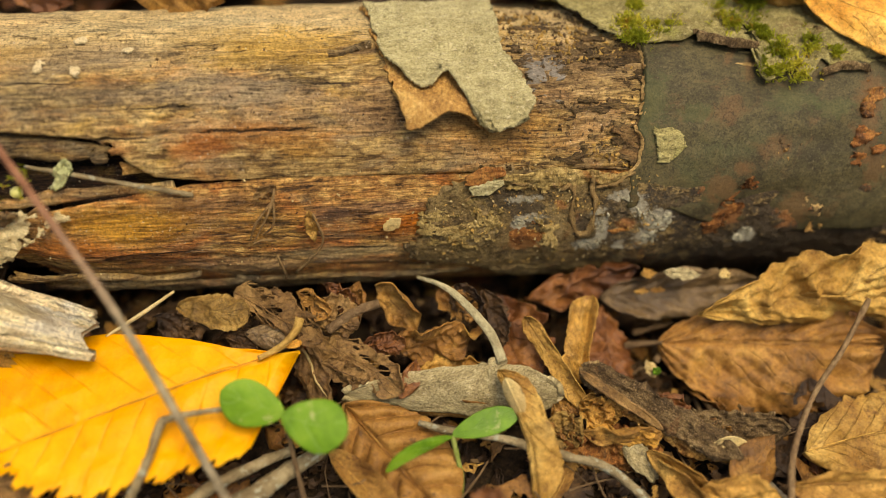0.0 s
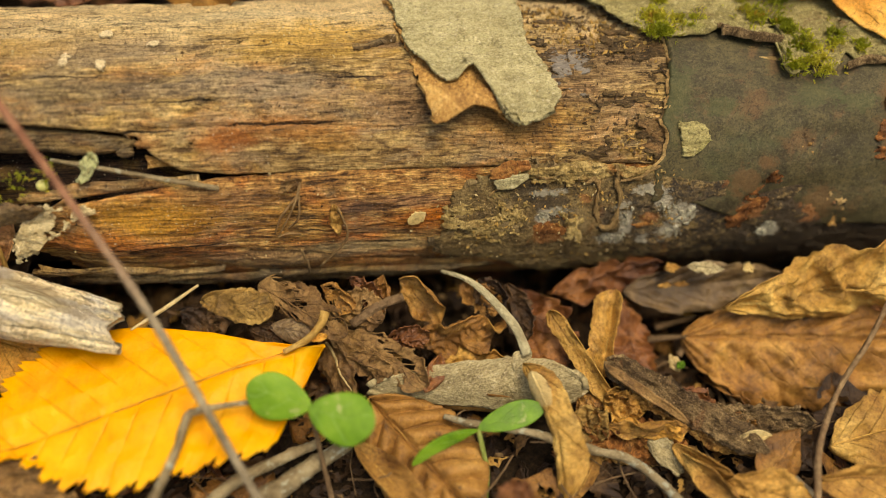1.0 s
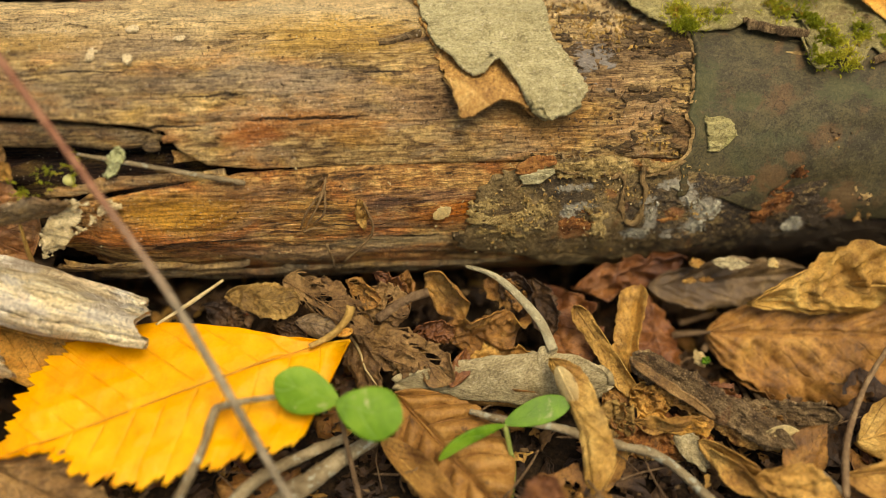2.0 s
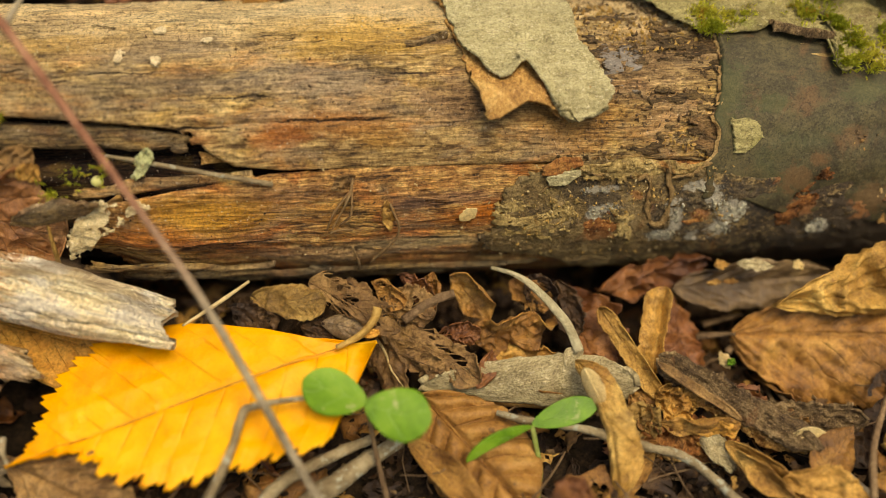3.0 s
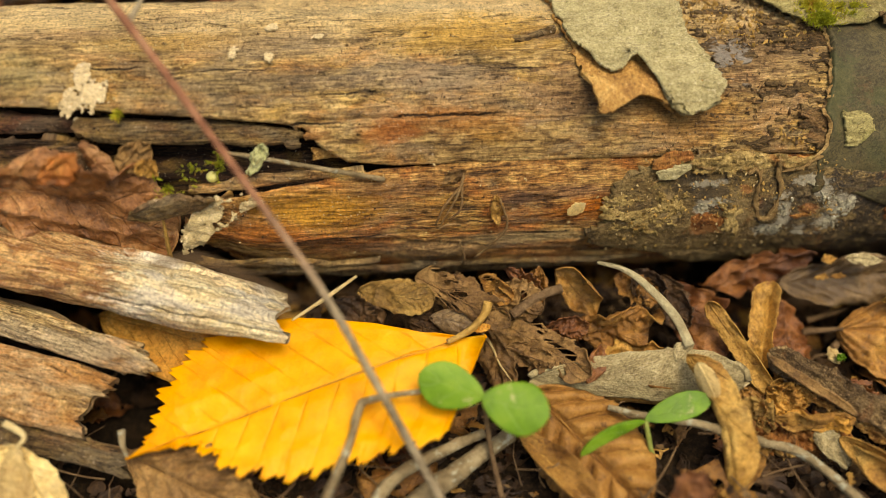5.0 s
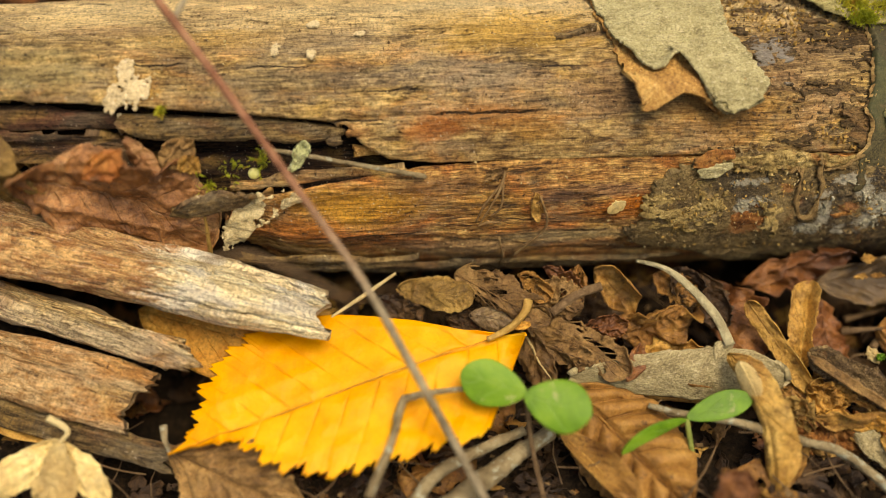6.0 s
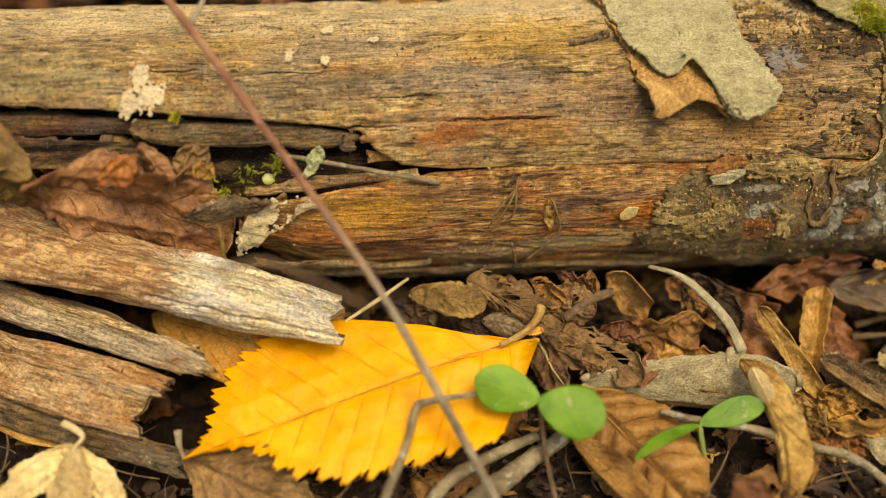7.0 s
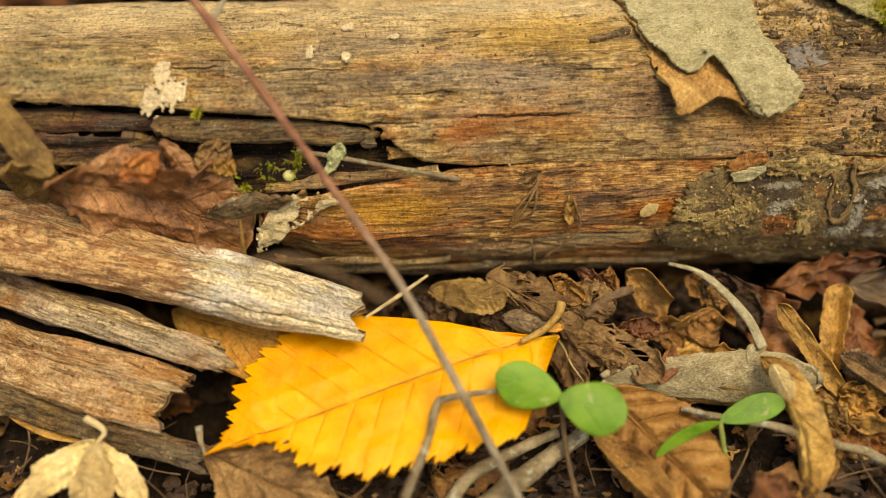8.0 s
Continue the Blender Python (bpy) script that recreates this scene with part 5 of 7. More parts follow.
# ---- broken splintered branch beside the log ----
def plank(name, mat, parent, a, b, half_w, half_t, width_dir, label, seed, jag=0.006, taper=1.0, n=170, m=72, bow=0.0, ends=((1, 0.0), (-1, 0.0))):
    """A splintered length of wood from a to b (b is the broken end)."""
    a, b, wd = (np.array(p, float) for p in (a, b, width_dir))
    ex = b - a
    length = np.linalg.norm(ex)
    ex /= length
    wd = wd - (wd @ ex) * ex
    wd /= np.linalg.norm(wd)
    nz = np.cross(ex, wd)
    if nz[2] < 0:
        nz = -nz
    x = np.linspace(0, 1, n)[:, None]
    ang = np.linspace(0, 2 * np.pi, m, endpoint=False)[None, :]
    cx = np.sign(np.cos(ang)) * np.abs(np.cos(ang)) ** 0.55
    sx = np.sign(np.sin(ang)) * np.abs(np.sin(ang)) ** 0.7
    arc = np.cumsum(np.hypot(np.diff(np.r_[cx[0], cx[0, 0]]) * half_w, np.diff(np.r_[sx[0], sx[0, 0]]) * half_t))[None, :]
    wide = half_w * (1 - (1 - taper) * x)
    thin = 1 - 0.72 * np.clip((x - 0.7) / 0.3, 0, 1) ** 1.5
    rel = 0.0006 * (0.6 * fbm(x * length * 50, arc * 420, seed, 4) + 0.5 * fbm(x * length * 170, arc * 1500, seed + 3, 3)) + 0.0007 * fbm(x * length * 35, arc * 60, seed + 5, 3)
    rel = rel - 0.0016 * np.clip(1 - 9 * np.abs(vnoise(x * length * 16 + 0.3 * fbm(x * 40, arc * 90, seed, 2), arc * 210, seed + 6)), 0, 1) * np.clip(4 * fbm(x * length * 22, arc * 40, seed + 7, 2), 0, 1)
    cut = np.interp(-cx, [-q for q, _ in ends], [c for _, c in ends]) + jag * (0.6 * fbm(0.5, cx * 3.1, seed + 8, 3) - 0.8 * np.abs(fbm(3.5, cx * 9.0, seed + 9, 3)))
    along = x * length + cut * x ** 10
    yy, zz = cx * (wide + rel), sx * (half_t * thin + rel * thin) + bow * 4 * x * (1 - x)
    grid = a + along[..., None] * ex + yy[..., None] * wd + zz[..., None] * nz
    verts = list(grid.reshape(-1, 3))
    uvs = np.stack([np.broadcast_to(x * length, (n, m)), np.broadcast_to(arc + 0.013 * seed, (n, m))], -1).reshape(-1, 2).tolist()
    idx = np.arange(n * m).reshape(n, m)
    nxt = np.roll(idx, -1, 1)
    faces = np.stack([idx[:-1], idx[1:], nxt[1:], nxt[:-1]], -1).reshape(-1, 4).tolist()
    for row, flip in ((idx[0], False), (idx[-1], True)):
        for i in range(m // 2):
            q = [int(row[i]), int(row[i + 1]), int(row[(m - i - 1) % m]), int(row[(m - i) % m])]
            q = list(dict.fromkeys(q))
            if len(q) > 2:
                faces.append(q if flip else q[::-1])
    return part(name, mesh_of(name, verts, faces, mat, uvs), parent, label)


branch = thing("broken_branch", "splintered broken branch of bleached brown wood lying on the leaf litter", "branch")
plank("splint", MAT_PLANK, branch, (-0.1764, 0.1324, 0.0300), (-0.0748, 0.1147, 0.0142), 0.0104, 0.0036, (-0.0018, 0.0103, 0.0040), "bleached pale top splint with a broken end", 1, 0.0016, 0.5, 230,
      ends=((1, -0.0008), (0.5, 0.0006), (0.1, -0.0012), (-0.2, -0.0024), (-0.45, -0.0002), (-0.8, 0.0030), (-1, 0.0020)))
plank("splint", MAT_PLANK2, branch, (-0.1842, 0.1324, 0.0140), (-0.1005, 0.1044, 0.0090), 0.0046, 0.0028, (-0.0014, 0.0082, 0.0040), "grey-brown middle splint with a frayed end", 2, 0.0034, 0.75,
      ends=((1, -0.0060), (0.6, -0.0035), (0.2, 0.0005), (-0.4, 0.0), (-0.7, -0.0045), (-1, -0.0060)))
plank("splint", MAT_PLANK3, branch, (-0.1793, 0.1166, 0.0080), (-0.1124, 0.0982, 0.0030), 0.0078, 0.0036, (-0.0012, 0.0091, 0.0060), "brown outer splint with a frayed end", 3, 0.0030, 0.85,
      ends=((1, 0.0005), (0.5, 0.0), (0.2, -0.0030), (-0.4, -0.0042), (-0.7, -0.0020), (-1, 0.0)))
plank("splint", MAT_LEDGE, branch, (-0.1791, 0.1085, 0.0000), (-0.1067, 0.0903, -0.0050), 0.0034, 0.0028, (-0.0003, 0.0046, 0.0040), "thin dark lower splint", 4, 0.0030, 0.8)
plank("splint", MAT_CORE, branch, (-0.1948, 0.1362, -0.0040), (-0.1213, 0.1106, -0.0080), 0.014, 0.0035, (-0.0060, 0.0202, 0.0040), "lowest splint, coloured dark as in shade", 5, 0.0040, 0.9)

# ---- the golden leaf ----
def golden_low(x, *_):
    return np.interp(x, [0, 0.01, 0.03, 0.06, 0.108, 0.167, 0.218, 0.348, 0.442, 0.524, 0.6, 0.716, 0.769, 0.8, 0.88, 0.94, 1], [0.1, 0.42, 0.58, 0.74, 0.88, 1.0, 1.07, 1.03, 0.98, 0.96, 0.89, 0.69, 0.5, 0.31, 0.13, 0.04, 0.01])


def golden_up(x, *_):
    return np.interp(x, [0, 0.113, 0.215, 0.322, 0.436, 0.591, 0.689, 0.769, 0.84, 0.889, 0.909, 0.927, 0.942, 0.976, 1], [0.03, 0.2, 0.41, 0.58, 0.73, 0.83, 0.86, 0.79, 0.69, 0.56, 0.44, 0.3, 0.19, 0.07, 0.01])


leaf("golden_leaf", "bright golden-yellow fallen leaf with a toothed edge and fine veins", (-0.0379, 0.1143, 0.0080), (-0.1059, 0.0887, 0.0000), (-0.0957, 0.1204, 0.0030), (-0.0563, 0.0873, -0.0030), MAT_YELLOW,
     petiole=[(-0.0399, 0.1130, 0.0085), (-0.0350, 0.1147, 0.0105), (-0.0319, 0.1169, 0.0130), (-0.0311, 0.1193, 0.0145)], petiole_r=0.0008, rib=0.00028, rib_mat=MAT_RIB,
     shape=golden_up, shape_pos=golden_low, skew=0.0, lobe=0.085, bow=0.0, teeth=18, tooth=0.0045, grown_teeth=True, sag=0.01, wave=0.0006, waves=2.5, crumple=0.0006, pillow=0.00016, nveins=11, slant=0.7, nx=520, ny=71, seed=4)
leaf("leaf_lobe", "curled orange tip of a torn yellow leaf", (-0.0338, 0.1151, 0.0100), (-0.0305, 0.1154, 0.0112), (-0.0321, 0.1160, 0.0112), (-0.0323, 0.1145, 0.0098), MAT_ORANGE, sharp=0.8, cup=0.5, crumple=0.0004, nx=24, ny=14, seed=6)

# ---- seedlings ----
def cotyledon(name, base, tip, side_a, side_b, parent, shift, seed, **kw):
    return part(name, blade(name, base, tip, side_a, side_b, MAT_GREEN, belly=kw.pop("belly", 0.52), sharp=kw.pop("sharp", 0.6), thick=0.0005, nx=44, ny=26, seed=seed, **kw), parent, matrix=shift)


def seedling(label, root, stem, seed_leaves, radius, mats):
    ob = thing("seedling", label, "seedling", "seedlings", at=root)
    shift = Matrix.Translation(-Vector(root))
    part("stem", tube_mesh("seedling_stem", [root, *stem], [radius * 1.2, radius, radius], mats, 10, 36, 0.06, 2), ob, "slender stem", shift)
    for i, (args, kw) in enumerate(seed_leaves):
        cotyledon("seed_leaf", *args, ob, shift, 20 + i, **kw)
    return ob


seedling("small seedling with two round green seed leaves above the litter", (-0.0277, 0.0846, -0.0110), [(-0.0305, 0.0926, -0.0020), (-0.0322, 0.0974, 0.0100)],
         [(((-0.0321, 0.0974, 0.0105), (-0.0454, 0.1014, 0.0125), (-0.0393, 0.1032, 0.0145), (-0.0384, 0.0946, 0.0085)), dict(cup=-0.12)),
          (((-0.0326, 0.0971, 0.0105), (-0.0191, 0.0935, 0.0095), (-0.0240, 0.0998, 0.0125), (-0.0277, 0.0908, 0.0075)), dict(cup=-0.15))], 0.0005, MAT_BROWNTWIG)
seedling("small seedling with one raised and one drooping green seed leaf", (0.0036, 0.0892, -0.0130), [(0.0040, 0.0937, -0.0080), (0.0031, 0.0960, -0.0040), (0.0020, 0.0988, 0.0005)],
         [(((0.0019, 0.0986, 0.0008), (0.0162, 0.1025, 0.0030), (0.0094, 0.1036, 0.0035), (0.0097, 0.0985, 0.0005)), dict(belly=0.5, sag=0.02)),
          (((0.0021, 0.0983, 0.0006), (-0.0119, 0.0919, -0.0030), (-0.0057, 0.0969, 0.0006), (-0.0044, 0.0961, -0.0016)), dict(belly=0.4, sag=0.05, bow=-0.06))], 0.00055, MAT_STEM)

# ---- twigs and stalks ----
twig("bare_twig", "long thin red-brown bare twig arching over the leaf and log", [(-0.0330, 0.0723, -0.0120), (-0.0407, 0.0811, -0.0015), (-0.0553, 0.0981, 0.0195), (-0.0654, 0.1094, 0.0327), (-0.0768, 0.1207, 0.0434), (-0.0953, 0.1390, 0.0602), (-0.1106, 0.1544, 0.0725), (-0.124, 0.170, 0.084)],
     [0.0010, 0.0009, 0.00085, 0.0008, 0.0008, 0.00085, 0.0009, 0.0008], MAT_REDTWIG, n=110, seed=3, rough=0.08, knots=0.25, branches=[([(-0.1035, 0.1475, 0.0665), (-0.1008, 0.1530, 0.0700), (-0.0985, 0.1590, 0.0745)], [0.0007, 0.0005, 0.0004])])
twig("forked_twig", "crooked grey twig resting on the golden leaf", [(-0.0435, 0.0998, 0.0090), (-0.0504, 0.0987, 0.0090), (-0.0561, 0.0976, 0.0085), (-0.0575, 0.0966, 0.0080), (-0.0586, 0.0914, 0.0060), (-0.0602, 0.0868, 0.0040), (-0.0633, 0.0791, 0.0010)],
     [0.0005, 0.0006, 0.0008, 0.0009, 0.0008, 0.0009, 0.0010], MAT_GREYTWIG, n=70, seed=8)
twig("straw", "pale dry straw leaning against the log", [(-0.0749, 0.1195, 0.0080), (-0.0679, 0.1242, 0.0100), (-0.0607, 0.1285, 0.0130)], [0.0003, 0.0005, 0.0003], MAT_STRAW, "straw", n=24, knots=0, rough=0.05)
twig("litter_twig", "grey-brown twig lying across the leaf litter", [(-0.0051, 0.1029, -0.0010), (0.0005, 0.1004, 0.0000), (0.0075, 0.0994, 0.0000), (0.0147, 0.0984, -0.0010), (0.0241, 0.0964, -0.0030), (0.0332, 0.0951, -0.0050), (0.0393, 0.0919, -0.0070), (0.0459, 0.0846, -0.0090)],
     [0.0007, 0.0008, 0.0009, 0.0009, 0.0009, 0.0010, 0.0010, 0.0011], MAT_GREYTWIG, n=90, seed=12)
twig("lichened_twig", "grey twig crusted with lichen", [(-0.0549, 0.0818, -0.0060), (-0.0507, 0.0876, -0.0050), (-0.0426, 0.0927, -0.0040), (-0.0319, 0.0976, -0.0030)], [0.0016, 0.0014, 0.0014, 0.0010], MAT_GREYTWIG, n=60, seed=14, knots=0.5)
twig("thick_twig", "weathered grey-brown twig under a seedling", [(-0.0481, 0.0816, -0.0080), (-0.0390, 0.0889, -0.0060), (-0.0259, 0.0989, -0.0050)], [0.0026, 0.0023, 0.0016], MAT_GREYTWIG, n=50, seed=15, knots=0.4)
twig("curved_stalk", "flattened pale grey curved stalk by the log", [(-0.0059, 0.1324, 0.0135), (-0.0013, 0.1291, 0.0150), (0.0025, 0.1269, 0.0140), (0.0074, 0.1227, 0.0115), (0.0110, 0.1189, 0.0085), (0.0131, 0.1141, 0.0060)],
     [0.0004, 0.0006, 0.0008, 0.0010, 0.0011, 0.0011], MAT_STALK, "stalk", n=60, rough=0.06, seed=16, flat=0.4, knots=0)
twig("upright_twig", "slender knotted brown twig standing among brown leaves", [(0.0716, 0.0855, -0.0060), (0.0742, 0.0964, -0.0020), (0.0807, 0.1079, 0.0020), (0.0886, 0.1172, 0.0060), (0.0960, 0.1270, 0.0120)], [0.0008, 0.0007, 0.0006, 0.0006, 0.0005], MAT_UPTWIG, n=90, seed=17, knots=0.9)
twig("orange_stalk", "thin curved orange-brown stalk beside the log", [(-0.1022, 0.1285, 0.016), (-0.1017, 0.1285, 0.022), (-0.1012, 0.1287, 0.027), (-0.1012, 0.1295, 0.03)], [0.0005, 0.0005, 0.0004, 0.0003], MAT_OCHRE, "stalk", n=24, knots=0, rough=0.05)
twig("hollow_stick", "thin grey stick lying in the rotten hollow", [(-0.0886, 0.1393, 0.0404), (-0.0791, 0.1376, 0.0398), (-0.0672, 0.1363, 0.0382), (-0.0551, 0.1358, 0.0358), (-0.0532, 0.1358, 0.0353)], [0.0004, 0.0005, 0.0005, 0.0006, 0.0004], MAT_GREYTWIG, n=40, seed=18)
twig("blurred_twig", "dark thin twig close over the splintered branch", [(-0.0895, 0.0956, 0.0500), (-0.0814, 0.0957, 0.0520), (-0.0736, 0.0938, 0.0500), (-0.0641, 0.0911, 0.0460)], [0.0005, 0.0006, 0.0006, 0.0004], MAT_BROWNTWIG, n=30, seed=19)
twig("red_twig", "thin red-brown twig among the leaves", [(0.0671, 0.0996, -0.0100), (0.0694, 0.0950, -0.0100), (0.0736, 0.0883, -0.0100)], [0.0006, 0.0007, 0.0008], MAT_REDTWIG, "twig", n=20, knots=0)
for pts in ([(0.0439, 0.1268, -0.0040), (0.0532, 0.1267, -0.0030)], [(0.0464, 0.1319, -0.0060), (0.0561, 0.1338, -0.0040)], [(0.0504, 0.1233, -0.0060), (0.0540, 0.1277, -0.0030)], [(0.0551, 0.1248, -0.0080), (0.0635, 0.1094, -0.0100)], [(0.0575, 0.1246, -0.0100), (0.0602, 0.1130, -0.0120)]):
    twig("thin_twig", "thin dark twig among the leaf litter", [pts[0], pts[1]], [0.0007, 0.0006], MAT_BROWNTWIG, "twig", n=20, seed=30)

# ---- fallen leaves in front of the log ----
FL = "fallen leaves"
leaf("dead_leaf", "folded brown dead leaf with pale edge and ribbed veins", (-0.0215, 0.1062, 0.0010), (0.0011, 0.0832, -0.0080), (0.0033, 0.0968, -0.0020), (-0.0212, 0.0910, -0.0060), MAT_RIBBED, rib=0.0004, belly=0.45, sharp=0.5, fold=-0.1, cup=-0.25, pillow=0.0022, nveins=7, slant=0.3, wave=0.0006, crumple=0.0003, torn=0.05, nx=110, ny=40, seed=31)
leaf("leaf_edge", "curled tan edge of a folded brown leaf", (-0.0245, 0.0973, -0.0030), (-0.0087, 0.0825, -0.0080), (-0.0146, 0.0939, -0.0040), (-0.0195, 0.0903, -0.0060), MAT_TAN, shape=lance, belly=0.5, sharp=0.5, cup=0.5, crumple=0.0005, seed=32)
leaf("dead_leaf", "skeletal brown leaf with large holes", (-0.0475, 0.1290, 0.0125), (-0.0265, 0.1154, 0.0110), (-0.0356, 0.1256, 0.0140), (-0.0387, 0.1211, 0.0100), MAT_GREYLEAF, shape=ribbon, skew=0.0, holes=0.85, crumple=0.0007, folds=4, torn=0.15, nx=120, ny=70, seed=33, rib=0.00025)
leaf("dead_leaf", "lacy decaying brown leaf full of holes", (-0.0305, 0.1229, 0.0060), (-0.0087, 0.1085, 0.0030), (-0.0170, 0.1172, 0.0075), (-0.0222, 0.1130, 0.0025), MAT_GREYLEAF, shape=ribbon, skew=0.0, holes=0.88, crumple=0.0008, wave=0.001, torn=0.15, nx=110, ny=60, seed=34)
leaf("dead_leaf", "grey-brown leaf with a pale midrib tucked under the golden leaf", (-0.0323, 0.1204, 0.0030), (-0.0248, 0.1073, -0.0010), (-0.0264, 0.1163, 0.0040), (-0.0321, 0.1130, -0.0030), MAT_GREYLEAF, rib=0.0004, rib_mat=MAT_STRAW, crumple=0.0008, torn=0.1, seed=35)
leaf("dead_leaf", "small smooth purplish-brown leaf beneath the leaf stalk", (-0.0438, 0.1203, 0.0085), (-0.0335, 0.1175, 0.0085), (-0.0387, 0.1211, 0.0105), (-0.0398, 0.1166, 0.0070), MAT_GREYWET, sharp=0.5, cup=-0.4, crumple=0.0003, nx=50, seed=36)
leaf("dead_leaf", "rolled brown dead leaf against the log", (-0.0153, 0.1314, 0.0120), (-0.0061, 0.1246, 0.0040), (-0.0027, 0.1278, 0.0120), (-0.0127, 0.1254, 0.0060), MAT_BROWN, curl=1.9, crumple=0.0008, wave=0.0008, torn=0.08, seed=37)
leaf("dead_leaf", "crumpled tan-brown leaf with a curled ridge", (-0.0127, 0.1212, 0.0020), (0.0088, 0.1229, 0.0060), (0.0009, 0.1228, 0.0090), (-0.0012, 0.1187, 0.0000), MAT_BROWN, crumple=0.002, wave=0.0025, waves=2.2, cup=0.5, torn=0.12, seed=38, nx=80)
leaf("dead_leaf", "pale tan broken leaf", (-0.0078, 0.1138, -0.0030), (0.0101, 0.1171, 0.0000), (0.0011, 0.1188, 0.0030), (0.0024, 0.1130, -0.0040), MAT_TAN, crumple=0.0014, torn=0.2, cup=-0.3, seed=39)
leaf("dead_leaf", "dark reddish-brown leaf lying flat", (0.0115, 0.1352, 0.0040), (0.0191, 0.1138, -0.0040), (0.0239, 0.1289, 0.0030), (0.0125, 0.1237, -0.0010), MAT_RUST, crumple=0.0014, folds=8, sharp=0.6, torn=0.15, cup=0.2, seed=40)
leaf("dead_leaf", "narrow curled tan leaf strip", (0.0187, 0.1252, 0.0080), (0.0319, 0.1077, -0.0040), (0.0268, 0.1173, 0.0040), (0.0236, 0.1159, 0.0010), MAT_BUFF, shape=ribbon, skew=0.0, curl=0.9, wave=0.0004, torn=0.12, crumple=0.0008, seed=41, rib=0.0002)
leaf("dead_leaf", "upright folded olive-tan leaf", (0.0308, 0.1147, -0.0030), (0.0347, 0.1315, 0.0080), (0.0277, 0.1204, 0.0030), (0.0340, 0.1213, 0.0040), MAT_BUFF, shape=ribbon, skew=0.0, fold=0.6, crumple=0.001, torn=0.1, seed=42)
leaf("dead_leaf", "damp orange-brown leaf with a wet gleam", (0.0372, 0.1332, 0.0020), (0.0398, 0.1151, -0.0060), (0.0466, 0.1277, -0.0030), (0.0336, 0.1236, 0.0000), MAT_RUST, belly=0.55, sharp=0.4, crumple=0.0014, folds=8, torn=0.18, cup=-0.3, seed=43)
leaf("dead_leaf", "reddish-brown leaf pressed under the log", (0.0196, 0.1341, 0.0040), (0.0469, 0.1405, 0.0080), (0.0342, 0.1386, 0.0100), (0.0305, 0.1332, 0.0020), MAT_RUST, crumple=0.0018, folds=8, wave=0.001, torn=0.2, sharp=0.6, seed=44)
leaf("dead_leaf", "flat grey-brown leaf with a pale edge", (0.0372, 0.1350, 0.0040), (0.0764, 0.1386, 0.0050), (0.0549, 0.1399, 0.0080), (0.0524, 0.1320, -0.0010), MAT_GREYWET, belly=0.4, sharp=0.45, crumple=0.0013, cup=0.25, wave=0.0008, torn=0.12, pillow=0.0005, nveins=6, seed=45)
leaf("dead_leaf", "large brown dead leaf with ribbed veins", (0.0505, 0.1251, -0.0010), (0.1033, 0.1252, -0.0020), (0.0720, 0.1318, 0.0070), (0.0702, 0.1087, -0.0090), MAT_BROWN, petiole=[(0.0513, 0.1247, -0.0005), (0.0474, 0.1255, -0.0020), (0.0429, 0.1257, -0.0030)], petiole_r=0.0006, petiole_mat=MAT_BROWNTWIG, rib=0.0004, belly=0.42, sharp=0.45, fold=-0.12, wave=0.0016, waves=2.6, crumple=0.0016, pillow=0.0011, nveins=7, slant=0.8, torn=0.12, nx=110, ny=50, seed=46)
leaf("dead_leaf", "light tan dead leaf arched against the log", (0.0589, 0.1279, 0.0060), (0.1137, 0.1322, 0.0120), (0.0891, 0.1365, 0.0180), (0.0839, 0.1267, 0.0020), MAT_BUFF, belly=0.62, sharp=0.6, fold=-0.15, wave=0.0022, waves=1.6, crumple=0.0024, folds=8, pillow=0.0006, nveins=6, torn=0.12, nx=100, ny=44, seed=47, rib=0.0003)
leaf("dead_leaf", "yellow-tan dead leaf lying flat in the litter", (0.0785, 0.0988, -0.0060), (0.1088, 0.1055, -0.0030), (0.0898, 0.1101, -0.0010), (0.0889, 0.0921, -0.0090), MAT_BUFF, belly=0.45, sharp=0.45, crumple=0.001, wave=0.0008, torn=0.1, nx=80, seed=48)
leaf("dead_leaf", "curled tan leaf with a raised midrib", (0.0726, 0.0899, -0.0050), (0.1015, 0.0914, -0.0050), (0.0841, 0.0921, -0.0020), (0.0841, 0.0852, -0.0090), MAT_TAN, rib=0.0004, belly=0.35, sharp=0.6, fold=0.25, crumple=0.0008, torn=0.1, seed=49)
leaf("dead_leaf", "small pale cream dead leaf", (0.0570, 0.0982, -0.0050), (0.0653, 0.0995, -0.0030), (0.0622, 0.0996, -0.0010), (0.0608, 0.0963, -0.0060), MAT_PALELEAF, cup=0.3, nx=30, ny=18, seed=50)
leaf("dead_leaf", "tan folded leaf scrap", (0.0326, 0.1038, -0.0060), (0.0484, 0.1027, -0.0050), (0.0401, 0.1036, -0.0020), (0.0415, 0.1032, -0.0080), MAT_TAN, cup=0.9, crumple=0.0008, nx=40, ny=20, seed=51)
leaf("dead_leaf", "long tan curled leaf strip", (0.0442, 0.0988, -0.0060), (0.0601, 0.0870, -0.0100), (0.0530, 0.0948, -0.0050), (0.0499, 0.0923, -0.0100), MAT_TAN, shape=lance, sharp=0.5, cup=0.8, crumple=0.0006, seed=52)
leaf("dead_leaf", "brown rounded leaf half buried", (0.0608, 0.0880, -0.0070), (0.0716, 0.1011, -0.0030), (0.0617, 0.0956, -0.0030), (0.0719, 0.0939, -0.0070), MAT_BROWN, cup=-0.4, crumple=0.0006, seed=53)
